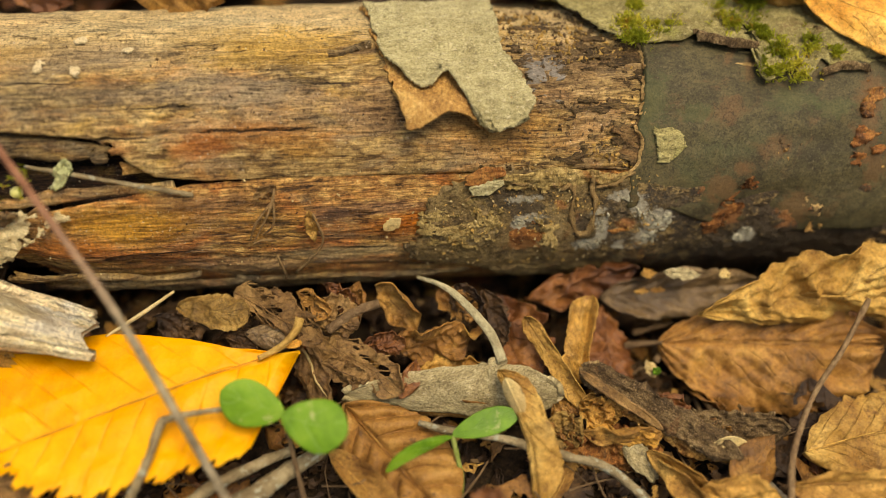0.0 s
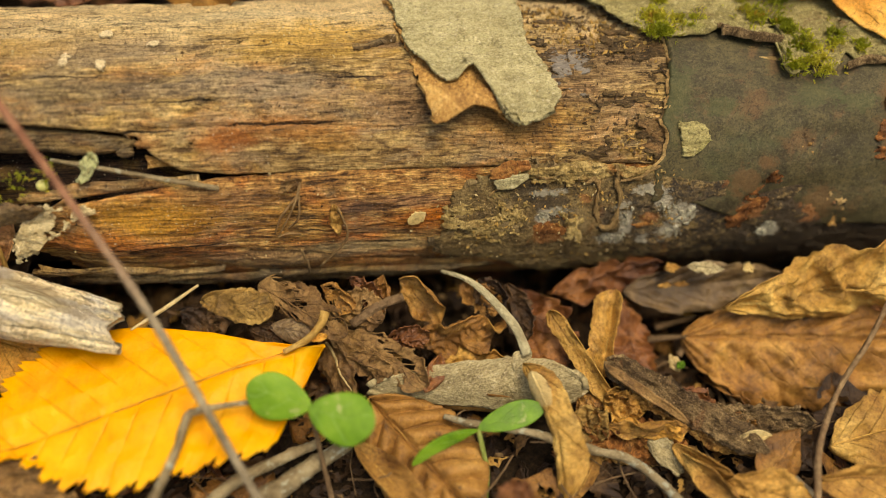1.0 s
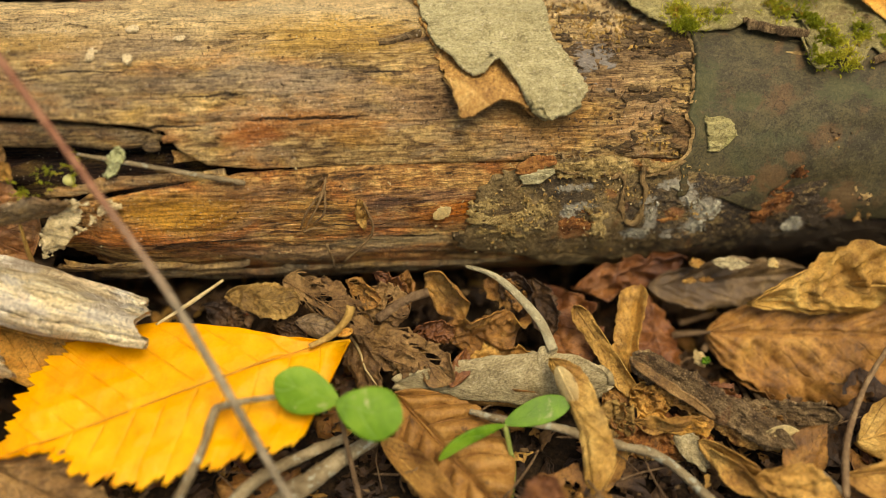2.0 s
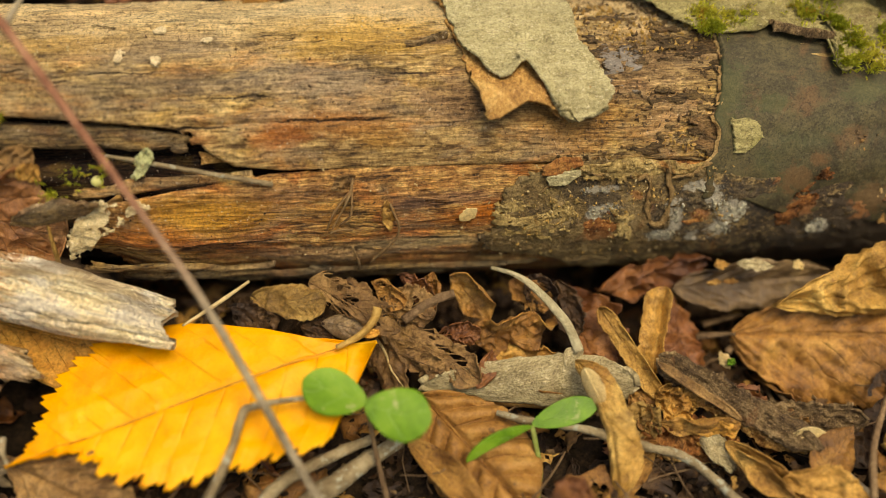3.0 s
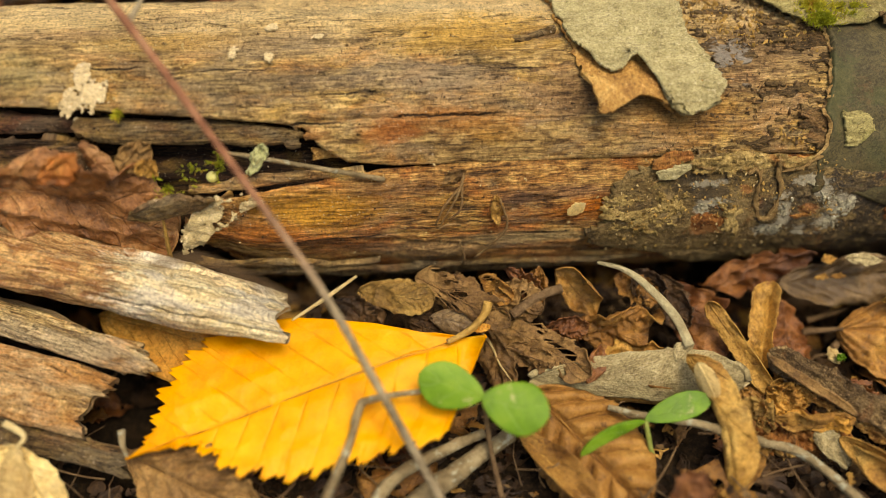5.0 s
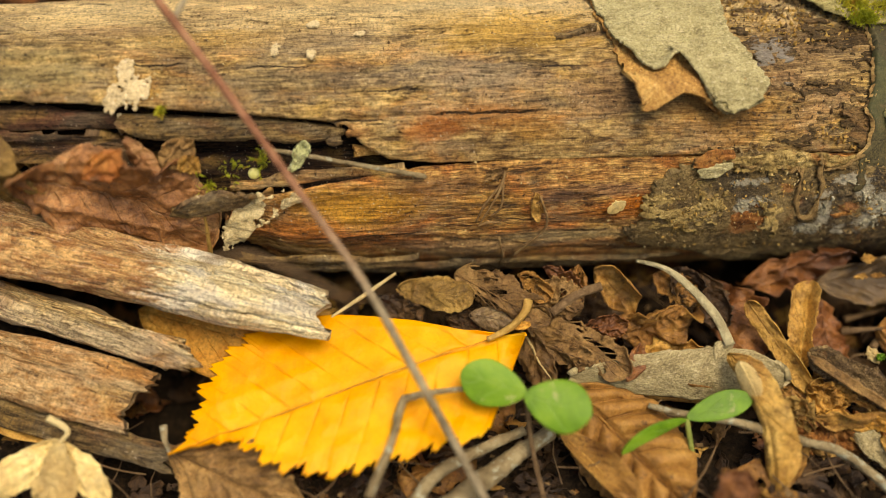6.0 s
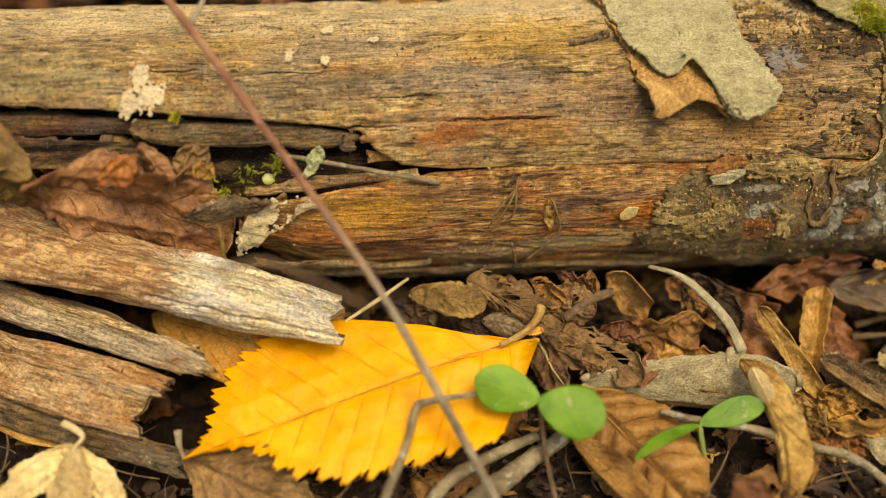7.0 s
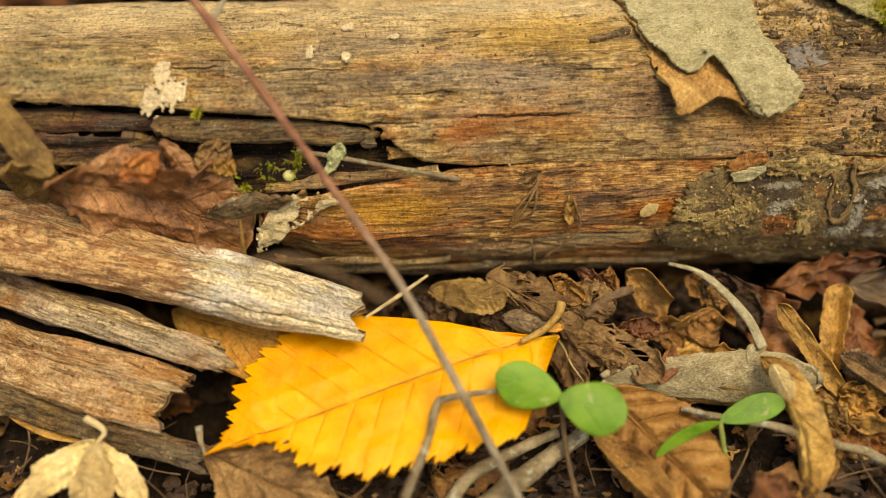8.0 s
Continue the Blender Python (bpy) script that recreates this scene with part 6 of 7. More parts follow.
leaf("dead_leaf", "tan leaf lying at the litter's edge", (0.0539, 0.0896, -0.0060), (0.0719, 0.0854, -0.0070), (0.0642, 0.0913, -0.0030), (0.0631, 0.0856, -0.0090), MAT_TAN, crumple=0.001, torn=0.1, seed=54)
leaf("dead_leaf", "curled tan leaf strip lying over a bark fragment", (0.0118, 0.1112, 0.0065), (0.0196, 0.0868, -0.0090), (0.0213, 0.0994, -0.0005), (0.0152, 0.1010, -0.0040), MAT_BUFF, shape=ribbon, skew=0.0, bow=0.12, cup=-0.5, sag=0.03, crumple=0.0009, pillow=0.0003, torn=0.06, nx=90, seed=55)
leaf("dead_leaf", "pale torn underside of a curled leaf strip", (0.0132, 0.1082, 0.0080), (0.0167, 0.1015, 0.0040), (0.0166, 0.1057, 0.0075), (0.0138, 0.1048, 0.0035), MAT_PALELEAF, shape=lance, sharp=0.5, cup=-0.3, nx=30, ny=18, seed=56)
leaf("dead_leaf", "small tan leaf standing in the litter", (0.0231, 0.0894, -0.0120), (0.0285, 0.0970, -0.0060), (0.0232, 0.0938, -0.0080), (0.0271, 0.0923, -0.0100), MAT_TAN, crumple=0.0004, nx=30, ny=18, seed=57)
leaf("seed_husk", "dark ribbed seed husk", (0.0186, 0.0865, -0.0080), (0.0221, 0.0953, -0.0060), (0.0185, 0.0899, -0.0060), (0.0224, 0.0899, -0.0060), MAT_DARKLEAF, category="husk", cup=-1.2, pillow=0.0004, nveins=3, nx=30, ny=18, seed=58)
leaf("dead_leaf", "blurred russet leaf edge standing close by", (0.0049, 0.0794, -0.0020), (0.0109, 0.0846, 0.0040), (0.0059, 0.0833, 0.0030), (0.0143, 0.0814, 0.0000), MAT_RUST, crumple=0.001, torn=0.15, seed=59)
leaf("dead_leaf", "dry brown leaf below the golden leaf's tip", (-0.1068, 0.0906, -0.0020), (-0.0753, 0.0794, -0.0100), (-0.0871, 0.0922, -0.0040), (-0.1017, 0.0807, -0.0100), MAT_GREYLEAF, rib=0.0003, crumple=0.0012, folds=7, cup=0.3, pillow=0.0010, nveins=9, torn=0.25, nx=110, ny=44, seed=60, petiole=[(-0.1064, 0.0900, -0.0015), (-0.1072, 0.0914, 0.0010), (-0.1080, 0.0942, 0.0020)], petiole_r=0.0006, petiole_mat=MAT_GREYTWIG)
leaf("dead_leaf", "pale cream dry leaf with pointed lobes", (-0.1282, 0.0897, 0.0030), (-0.1443, 0.0791, -0.0030), (-0.1385, 0.0874, 0.0010), (-0.1342, 0.0818, -0.0020), MAT_PALELEAF, petiole=[(-0.1277, 0.0888, 0.0035), (-0.1264, 0.0909, 0.0050), (-0.1304, 0.0926, 0.0070)], petiole_r=0.0006, petiole_mat=MAT_STRAW, rib=0.0003, shape=lance, fold=-0.35, pillow=0.0004, nveins=4, belly=0.5, sharp=0.8, crumple=0.001, torn=0.1, seed=61)
leaf("dead_leaf", "pale cream dry leaf lobe", (-0.1282, 0.0897, 0.0030), (-0.1164, 0.0778, -0.0040), (-0.1200, 0.0861, 0.0000), (-0.1240, 0.0822, -0.0020), MAT_PALELEAF, shape=lance, fold=-0.35, belly=0.5, sharp=0.8, pillow=0.0004, nveins=4, crumple=0.001, torn=0.1, seed=62)
leaf("dead_leaf", "pale cream dry leaf middle lobe", (-0.1279, 0.0894, 0.0035), (-0.1292, 0.0758, -0.0030), (-0.1235, 0.0818, 0.0010), (-0.1329, 0.0829, 0.0010), MAT_PALELEAF, shape=lance, fold=-0.3, belly=0.5, sharp=0.7, pillow=0.0004, nveins=4, crumple=0.001, torn=0.1, seed=262)
leaf("dead_leaf", "long tan curled leaf beside the splintered branch", (-0.1613, 0.1041, 0.0000), (-0.1237, 0.0955, -0.0060), (-0.1427, 0.0984, -0.0010), (-0.1439, 0.0953, -0.0040), MAT_TAN, shape=lance, cup=0.8, crumple=0.0006, seed=63)
leaf("dead_leaf", "tan dead leaf showing under the splintered branch", (-0.1212, 0.1238, 0.0050), (-0.0795, 0.1115, 0.0040), (-0.0996, 0.1229, 0.0060), (-0.0982, 0.1067, 0.0000), MAT_ORANGE, belly=0.5, sharp=0.5, crumple=0.0008, cup=0.2, pillow=0.0003, nx=70, seed=64)

leaf("dead_leaf", "curled brown leaf with dark slits by the log", (-0.0217, 0.1255, 0.0060), (-0.0192, 0.1303, 0.0140), (-0.0234, 0.1270, 0.0120), (-0.0162, 0.1257, 0.0120), MAT_BROWN, curl=1.4, crumple=0.001, torn=0.12, holes=0.2, seed=160)
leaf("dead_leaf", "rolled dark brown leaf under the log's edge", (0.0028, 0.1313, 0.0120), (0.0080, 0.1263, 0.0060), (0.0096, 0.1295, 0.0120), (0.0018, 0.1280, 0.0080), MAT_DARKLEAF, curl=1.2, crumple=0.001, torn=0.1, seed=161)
leaf("dead_leaf", "pale ochre blistered leaf by the straw", (-0.0605, 0.1273, 0.0090), (-0.0429, 0.1218, 0.0120), (-0.0519, 0.1285, 0.0125), (-0.0509, 0.1214, 0.0080), MAT_DULLTAN, belly=0.5, sharp=0.4, crumple=0.0008, folds=3.5, cup=-0.3, torn=0.1, nx=80, ny=44, seed=162)
leaf("dead_leaf", "brown leaf with small holes beside the leaf stalk", (-0.0448, 0.1278, 0.0130), (-0.0301, 0.1212, 0.0080), (-0.0333, 0.1269, 0.0130), (-0.0404, 0.1229, 0.0080), MAT_GREYLEAF, crumple=0.0007, torn=0.15, holes=0.85, nx=110, ny=60, seed=163)
leaf("dead_leaf", "small reddish leaf tucked beside a bark fragment", (-0.0092, 0.1077, 0.0010), (-0.0057, 0.1155, 0.0050), (-0.0091, 0.1116, 0.0040), (-0.0044, 0.1124, 0.0030), MAT_RUST, crumple=0.0006, nx=36, ny=20, seed=164)
leaf("dead_leaf", "crumpled tan leaf curl near the litter twig", (0.0299, 0.1011, -0.0030), (0.0471, 0.1012, -0.0020), (0.0384, 0.1008, 0.0010), (0.0391, 0.0996, -0.0050), MAT_TAN, curl=1.2, crumple=0.0008, torn=0.1, nx=50, seed=165)
leaf("dead_leaf", "dry tan leaf fragment with a torn edge", (0.0302, 0.1085, -0.0020), (0.0383, 0.1047, -0.0040), (0.0353, 0.1086, 0.0000), (0.0329, 0.1039, -0.0050), MAT_TAN, crumple=0.0016, torn=0.3, holes=0.3, nx=50, ny=30, seed=166)
leaf("dead_leaf", "small brown curl beside a seedling", (0.0243, 0.1078, -0.0010), (0.0278, 0.1003, -0.0050), (0.0290, 0.1041, -0.0010), (0.0242, 0.1025, -0.0040), MAT_BROWN, curl=1.0, crumple=0.001, torn=0.2, nx=40, seed=167)
leaf("dead_leaf", "thin tan leaf edge in the litter", (0.0444, 0.0962, -0.0040), (0.0571, 0.0848, -0.0080), (0.0518, 0.0909, -0.0030), (0.0493, 0.0892, -0.0080), MAT_TAN, shape=lance, curl=0.9, crumple=0.0006, seed=168)
# crumpled leaves that fill the hollows between the larger ones
leaf("dead_leaf", "dark crumpled leaf with holes at the log's foot", (-0.0308, 0.1262, 0.0090), (-0.0186, 0.1211, 0.0100), (-0.0243, 0.1277, 0.0130), (-0.0250, 0.1212, 0.0060), MAT_GREYLEAF, belly=0.5, sharp=0.6, crumple=0.0011, folds=5, torn=0.18, holes=0.6, nx=60, ny=36, seed=201)
leaf("dead_leaf", "narrow dark leaf edge at the log's foot", (-0.0270, 0.1304, 0.0130), (-0.0186, 0.1236, 0.0100), (-0.0199, 0.1268, 0.0140), (-0.0237, 0.1262, 0.0100), MAT_RUST, belly=0.5, sharp=0.6, crumple=0.0011, folds=5, torn=0.18, holes=0.3, nx=60, ny=36, seed=202)
leaf("dead_leaf", "curled brown leaf under the log", (-0.0327, 0.1286, 0.0130), (-0.0256, 0.1236, 0.0100), (-0.0268, 0.1268, 0.0140), (-0.0314, 0.1253, 0.0100), MAT_BROWN, belly=0.5, sharp=0.6, curl=1.1, crumple=0.0011, folds=5, torn=0.18, holes=0.4, nx=60, ny=36, seed=203)
leaf("dead_leaf", "folded dark brown leaf scrap", (-0.0186, 0.1196, 0.0040), (-0.0085, 0.1196, 0.0070), (-0.0135, 0.1204, 0.0080), (-0.0122, 0.1171, 0.0030), MAT_RUST, belly=0.5, sharp=0.6, crumple=0.0011, folds=5, torn=0.18, holes=0.2, nx=60, ny=36, seed=204)
leaf("dead_leaf", "thin crumpled leaf among lacy leaves", (-0.0267, 0.1155, 0.0040), (-0.0167, 0.1101, 0.0040), (-0.0210, 0.1140, 0.0070), (-0.0229, 0.1108, 0.0020), MAT_GREYLEAF, belly=0.5, sharp=0.6, crumple=0.0011, folds=5, torn=0.18, holes=0.7, nx=60, ny=36, seed=205)
leaf("dead_leaf", "brown leaf curl under the log's edge", (-0.0016, 0.1314, 0.0100), (0.0086, 0.1263, 0.0070), (0.0053, 0.1305, 0.0120), (0.0010, 0.1272, 0.0060), MAT_BROWN, belly=0.5, sharp=0.6, curl=1.1, crumple=0.0011, folds=5, torn=0.18, holes=0.2, nx=60, ny=36, seed=206)
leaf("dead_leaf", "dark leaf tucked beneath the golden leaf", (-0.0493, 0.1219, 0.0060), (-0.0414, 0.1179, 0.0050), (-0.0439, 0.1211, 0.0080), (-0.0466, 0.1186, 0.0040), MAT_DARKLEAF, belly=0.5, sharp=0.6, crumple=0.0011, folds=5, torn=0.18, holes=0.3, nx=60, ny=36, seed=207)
leaf("dead_leaf", "rotting leaf beside the straw, darkened as in shade", (-0.0656, 0.1270, 0.0060), (-0.0545, 0.1211, 0.0050), (-0.0584, 0.1252, 0.0090), (-0.0613, 0.1219, 0.0030), MAT_DARKLEAF, belly=0.5, sharp=0.6, crumple=0.0011, folds=5, torn=0.18, holes=0.5, nx=60, ny=36, seed=208)
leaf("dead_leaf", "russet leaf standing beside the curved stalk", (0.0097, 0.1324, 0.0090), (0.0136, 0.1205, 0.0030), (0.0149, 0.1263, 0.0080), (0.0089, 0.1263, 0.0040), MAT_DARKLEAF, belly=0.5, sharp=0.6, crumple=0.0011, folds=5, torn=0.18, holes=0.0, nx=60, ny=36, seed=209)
leaf("dead_leaf", "small brown leaf scrap in the litter", (0.0250, 0.1147, -0.0020), (0.0306, 0.1076, -0.0050), (0.0302, 0.1116, -0.0020), (0.0251, 0.1092, -0.0040), MAT_BROWN, belly=0.5, sharp=0.6, crumple=0.0011, folds=5, torn=0.18, holes=0.2, nx=60, ny=36, seed=210)
leaf("dead_leaf", "pale tan crumpled leaf beside a bark strip", (0.0312, 0.1101, -0.0020), (0.0393, 0.1063, -0.0030), (0.0359, 0.1087, 0.0010), (0.0345, 0.1047, -0.0050), MAT_TAN, belly=0.5, sharp=0.6, crumple=0.0011, folds=5, torn=0.18, holes=0.5, nx=60, ny=36, seed=211)
leaf("dead_leaf", "golden-brown curled leaf over a bark strip", (0.0318, 0.1026, -0.0030), (0.0468, 0.1005, -0.0040), (0.0395, 0.1017, 0.0000), (0.0399, 0.1003, -0.0060), MAT_ORANGE, belly=0.5, sharp=0.6, curl=1.1, crumple=0.0011, folds=5, torn=0.18, holes=0.0, nx=60, ny=36, seed=212)
leaf("dead_leaf", "tan leaf scrap beside the litter twig", (0.0222, 0.1040, -0.0030), (0.0305, 0.1011, -0.0040), (0.0265, 0.1042, 0.0010), (0.0258, 0.1002, -0.0060), MAT_DULLTAN, belly=0.5, sharp=0.6, crumple=0.0011, folds=5, torn=0.18, holes=0.5, nx=60, ny=36, seed=213)
leaf("dead_leaf", "brown leaf lying among bark strips", (0.0452, 0.1116, -0.0040), (0.0559, 0.1069, -0.0060), (0.0510, 0.1117, -0.0020), (0.0498, 0.1060, -0.0080), MAT_RUST, belly=0.5, sharp=0.6, crumple=0.0011, folds=5, torn=0.18, holes=0.2, nx=60, ny=36, seed=214)
leaf("dead_leaf", "dark leaf in the litter", (0.0529, 0.1054, -0.0060), (0.0651, 0.1024, -0.0080), (0.0593, 0.1056, -0.0040), (0.0584, 0.1008, -0.0100), MAT_BROWN, belly=0.5, sharp=0.6, crumple=0.0011, folds=5, torn=0.18, holes=0.3, nx=60, ny=36, seed=215)
twig("short_twig", "short dull brown twig by the log", [(-0.0257, 0.1203, 0.0090), (-0.0194, 0.1244, 0.0110), (-0.0143, 0.1257, 0.0120)], [0.0010, 0.0012, 0.0011], MAT_BROWNTWIG, n=24, seed=44)

# ---- leaves and scraps at the hollow end of the log ----
leaf("dead_leaf", "red-brown rotting leaf draped at the log's hollow end", (-0.1393, 0.1280, 0.0415), (-0.1000, 0.1325, 0.0235), (-0.1140, 0.1325, 0.0445), (-0.1250, 0.1290, 0.0190), MAT_RED, belly=0.55, sharp=0.45, crumple=0.0017, folds=5, wave=0.002, waves=1.6, torn=0.12, nx=140, ny=80, seed=65)
leaf("dead_leaf", "fibrous brown leaf remnant beside the hollow", (-0.1339, 0.1365, 0.0220), (-0.1075, 0.1356, 0.0140), (-0.1190, 0.1405, 0.0220), (-0.1248, 0.1355, 0.0100), MAT_RED, crumple=0.0012, torn=0.25, holes=0.3, nx=80, ny=44, seed=66)
leaf("dead_leaf", "orange-red leaf scrap with a raised corner", (-0.1236, 0.1275, 0.0419), (-0.1145, 0.1300, 0.0473), (-0.1195, 0.1290, 0.0468), (-0.1166, 0.1271, 0.0416), MAT_FOX, crumple=0.0008, torn=0.2, nx=30, ny=20, seed=67)
leaf("dead_leaf", "tan spotted dead leaf leaning on the log", (-0.1520, 0.1385, 0.0590), (-0.1375, 0.1272, 0.0430), (-0.1413, 0.1318, 0.0520), (-0.1465, 0.1285, 0.0490), MAT_DULLTAN, shape=ribbon, skew=0.0, cup=-0.3, crumple=0.0006, torn=0.06, seed=68)
leaf("dead_leaf", "dry brown leaf hanging beside the splintered branch", (-0.1447, 0.1279, 0.0462), (-0.1393, 0.1331, 0.0260), (-0.1368, 0.1269, 0.0452), (-0.1518, 0.1349, 0.0260), MAT_DULLTAN, crumple=0.0016, torn=0.2, seed=69)
leaf("dead_leaf", "dull brown leaf stuck in the hollow", (-0.1156, 0.1346, 0.0467), (-0.1097, 0.1302, 0.0375), (-0.1116, 0.1326, 0.0453), (-0.1146, 0.1310, 0.0400), MAT_RED, shape=lance, sharp=0.5, cup=-0.6, crumple=0.0006, nx=40, ny=20, seed=70)
leaf("bark_scrap", "dull brown bark scrap over the hollow", (-0.1072, 0.1272, 0.0322), (-0.0897, 0.1298, 0.0339), (-0.0986, 0.1284, 0.0357), (-0.0979, 0.1288, 0.0305), MAT_LEDGE, category="bark", shape=lance, sharp=0.5, cup=-0.3, crumple=0.0006, thick=0.001, nx=50, ny=20, seed=71)
leaf("dead_leaf", "small olive-brown leaf scrap", (-0.1094, 0.1330, 0.0403), (-0.1016, 0.1366, 0.0454), (-0.1075, 0.1342, 0.0450), (-0.1023, 0.1342, 0.0408), MAT_GREYLEAF, crumple=0.001, torn=0.2, nx=36, ny=20, seed=72)
leaf("leaf_scrap", "small tan leaf scrap in the hollow", (-0.1048, 0.1329, 0.0392), (-0.1011, 0.1340, 0.0420), (-0.1034, 0.1331, 0.0429), (-0.1016, 0.1327, 0.0383), MAT_TAN, crumple=0.0006, torn=0.2, nx=24, ny=16, seed=73)
leaf("dead_leaf", "dark curled leaf below the slab's broken end", (-0.1186, 0.1328, 0.0100), (-0.0996, 0.1384, 0.0160), (-0.1099, 0.1353, 0.0180), (-0.1060, 0.1358, 0.0080), MAT_DARKLEAF, crumple=0.001, cup=0.6, seed=74)
leaf("lichen_flake", "upright grey-green lichen flake", (-0.0823, 0.1356, 0.0373), (-0.0784, 0.1378, 0.0432), (-0.0809, 0.1364, 0.0418), (-0.0787, 0.1357, 0.0405), MAT_LICHEN, category="lichen", shape=lance, belly=0.7, sharp=0.4, crumple=0.0004, torn=0.25, thick=0.0004, nx=40, ny=18, seed=75)
leaf("bark_tag", "pale loose fibre tag on the log", (-0.0357, 0.1380, 0.0361), (-0.0409, 0.1366, 0.0340), (-0.0379, 0.1376, 0.0366), (-0.0385, 0.1365, 0.0333), MAT_GREYLEAF, category="bark", crumple=0.0004, torn=0.2, nx=30, ny=16, seed=76)
leaf("bark_tag", "small ochre fibre tag on the log", (-0.0294, 0.1364, 0.0303), (-0.0284, 0.1346, 0.0226), (-0.0304, 0.1350, 0.0278), (-0.0274, 0.1355, 0.0267), MAT_TAN, category="bark", crumple=0.0005, torn=0.3, holes=0.4, nx=40, ny=24, seed=77)
leaf("bark_tag", "pale chip stuck on the log", (-0.0132, 0.1365, 0.0243), (-0.0093, 0.1375, 0.0269), (-0.0112, 0.1371, 0.0276), (-0.0107, 0.1367, 0.0241), MAT_PALELEAF, category="bark", torn=0.2, nx=24, ny=14, seed=78)

# fine dry rootlets on the slab
for k, pts in enumerate(([(-0.0361, 0.1379, 0.0355), (-0.0378, 0.1354, 0.0308), (-0.0419, 0.1335, 0.0232)], [(-0.0372, 0.1364, 0.0326), (-0.0408, 0.1343, 0.0283), (-0.0426, 0.1335, 0.0240)], [(-0.0366, 0.1370, 0.0338), (-0.0370, 0.1346, 0.0281), (-0.0395, 0.1341, 0.0253)],
                         [(-0.0419, 0.1335, 0.0232), (-0.0394, 0.1335, 0.0243), (-0.0369, 0.1341, 0.0236)], [(-0.0284, 0.1362, 0.0296), (-0.0269, 0.1345, 0.0221), (-0.0341, 0.1349, 0.0121)], [(-0.0373, 0.1335, 0.0194), (-0.0363, 0.1341, 0.0130), (-0.0370, 0.1356, 0.0090)])):
    twig("rootlet", "fine dry brown rootlet clinging to the log", pts, [0.00028, 0.0003, 0.00018], MAT_ROOT, "rootlet", sides=6, n=20, knots=0, seed=80 + k)

# a round pale seed in the hollow
def seed_ball(at, r):
    bm = bmesh.new()
    bmesh.ops.create_uvsphere(bm, u_segments=24, v_segments=16, radius=r)
    for v in bm.verts:
        v.co *= 1 + 0.06 * noise.noise(v.co * 900)
        v.co.z *= 0.9
    me = bpy.data.meshes.new("seed")
    bm.to_mesh(me)
    bm.free()
    me.materials.append(MAT_SEED)
    me.polygons.foreach_set("use_smooth", [True] * len(me.polygons))
    ob = part("seed", me)
    ob.location = at
    tagged(ob, "small round yellow-green seed in the mossy hollow", "seed")


MAT_SEED = earthy("yellow_green_seed", (0.55, 0.52, 0.16), (0.7, 0.67, 0.26), (0.8, 0.76, 0.4), 400, 0.5, 0.0002)
seed_ball((-0.0903, 0.1354, 0.0366), 0.0013)

# ---- bark pieces on the litter ----
leaf("bark_fragment", "grey fissured bark fragment lying on the litter", (-0.0214, 0.1093, 0.0005), (0.0256, 0.1099, -0.0010), (0.0061, 0.1122, 0.0060), (0.0043, 0.1063, -0.0050), MAT_STRIP, category="bark", group="bark pieces", belly=0.6, sharp=0.35, cup=-0.3, crumple=0.0004, torn=0.035, thick=0.0014, nx=110, ny=40, seed=90)
leaf("bark_fragment", "pale broken tip of a bark fragment", (0.0102, 0.1121, 0.0030), (0.0143, 0.1152, 0.0050), (0.0101, 0.1129, 0.0060), (0.0141, 0.1133, 0.0030), MAT_STRIP, category="bark", group="bark pieces", cup=-0.5, thick=0.001, nx=24, ny=14, seed=91)
leaf("bark_fragment", "crumbling brown bark strip in the litter", (0.0309, 0.1140, 0.0040), (0.0640, 0.0960, -0.0040), (0.0494, 0.1072, 0.0012), (0.0447, 0.1035, -0.0022), MAT_DARKBARK, category="bark", group="bark pieces", shape=ribbon, skew=0.0, cup=-0.3, crumple=0.0009, folds=17, torn=0.2, thick=0.0007, nx=120, ny=40, seed=92)
leaf("bark_fragment", "dark crumbling bark strip", (0.0480, 0.1052, -0.0040), (0.0758, 0.1040, -0.0050), (0.0610, 0.1062, -0.0020), (0.0601, 0.1018, -0.0060), MAT_DARKBARK, category="bark", group="bark pieces", shape=ribbon, skew=0.0, crumple=0.0009, folds=17, torn=0.22, thick=0.0007, nx=90, ny=34, seed=93)
leaf("bark_fragment", "thin fibrous bark splinter with a pale edge", (0.0300, 0.1125, 0.0045), (0.0470, 0.1010, -0.0010), (0.0392, 0.1072, 0.0025), (0.0386, 0.1065, 0.0017), MAT_GREYLEAF, category="bark", group="bark pieces", shape=ribbon, skew=0.0, crumple=0.0005, torn=0.2, thick=0.0005, nx=60, ny=14, seed=96)
leaf("bark_fragment", "fibrous red-brown rotten wood lump", (0.0267, 0.0993, -0.0080), (0.0474, 0.0991, -0.0100), (0.0370, 0.1018, -0.0040), (0.0375, 0.0960, -0.0130), MAT_RUSTBARK, category="bark", group="bark pieces", cup=-0.5, sharp=0.5, crumple=0.002, torn=0.1, thick=0.002, nx=80, ny=50, seed=94)
leaf("bark_fragment", "thin grey bark sliver", (0.0384, 0.1017, -0.0050), (0.0460, 0.0943, -0.0100), (0.0438, 0.1002, -0.0060), (0.0413, 0.0964, -0.0090), MAT_STRIP, category="bark", group="bark pieces", shape=lance, crumple=0.0006, thick=0.0008, nx=40, ny=18, seed=95)

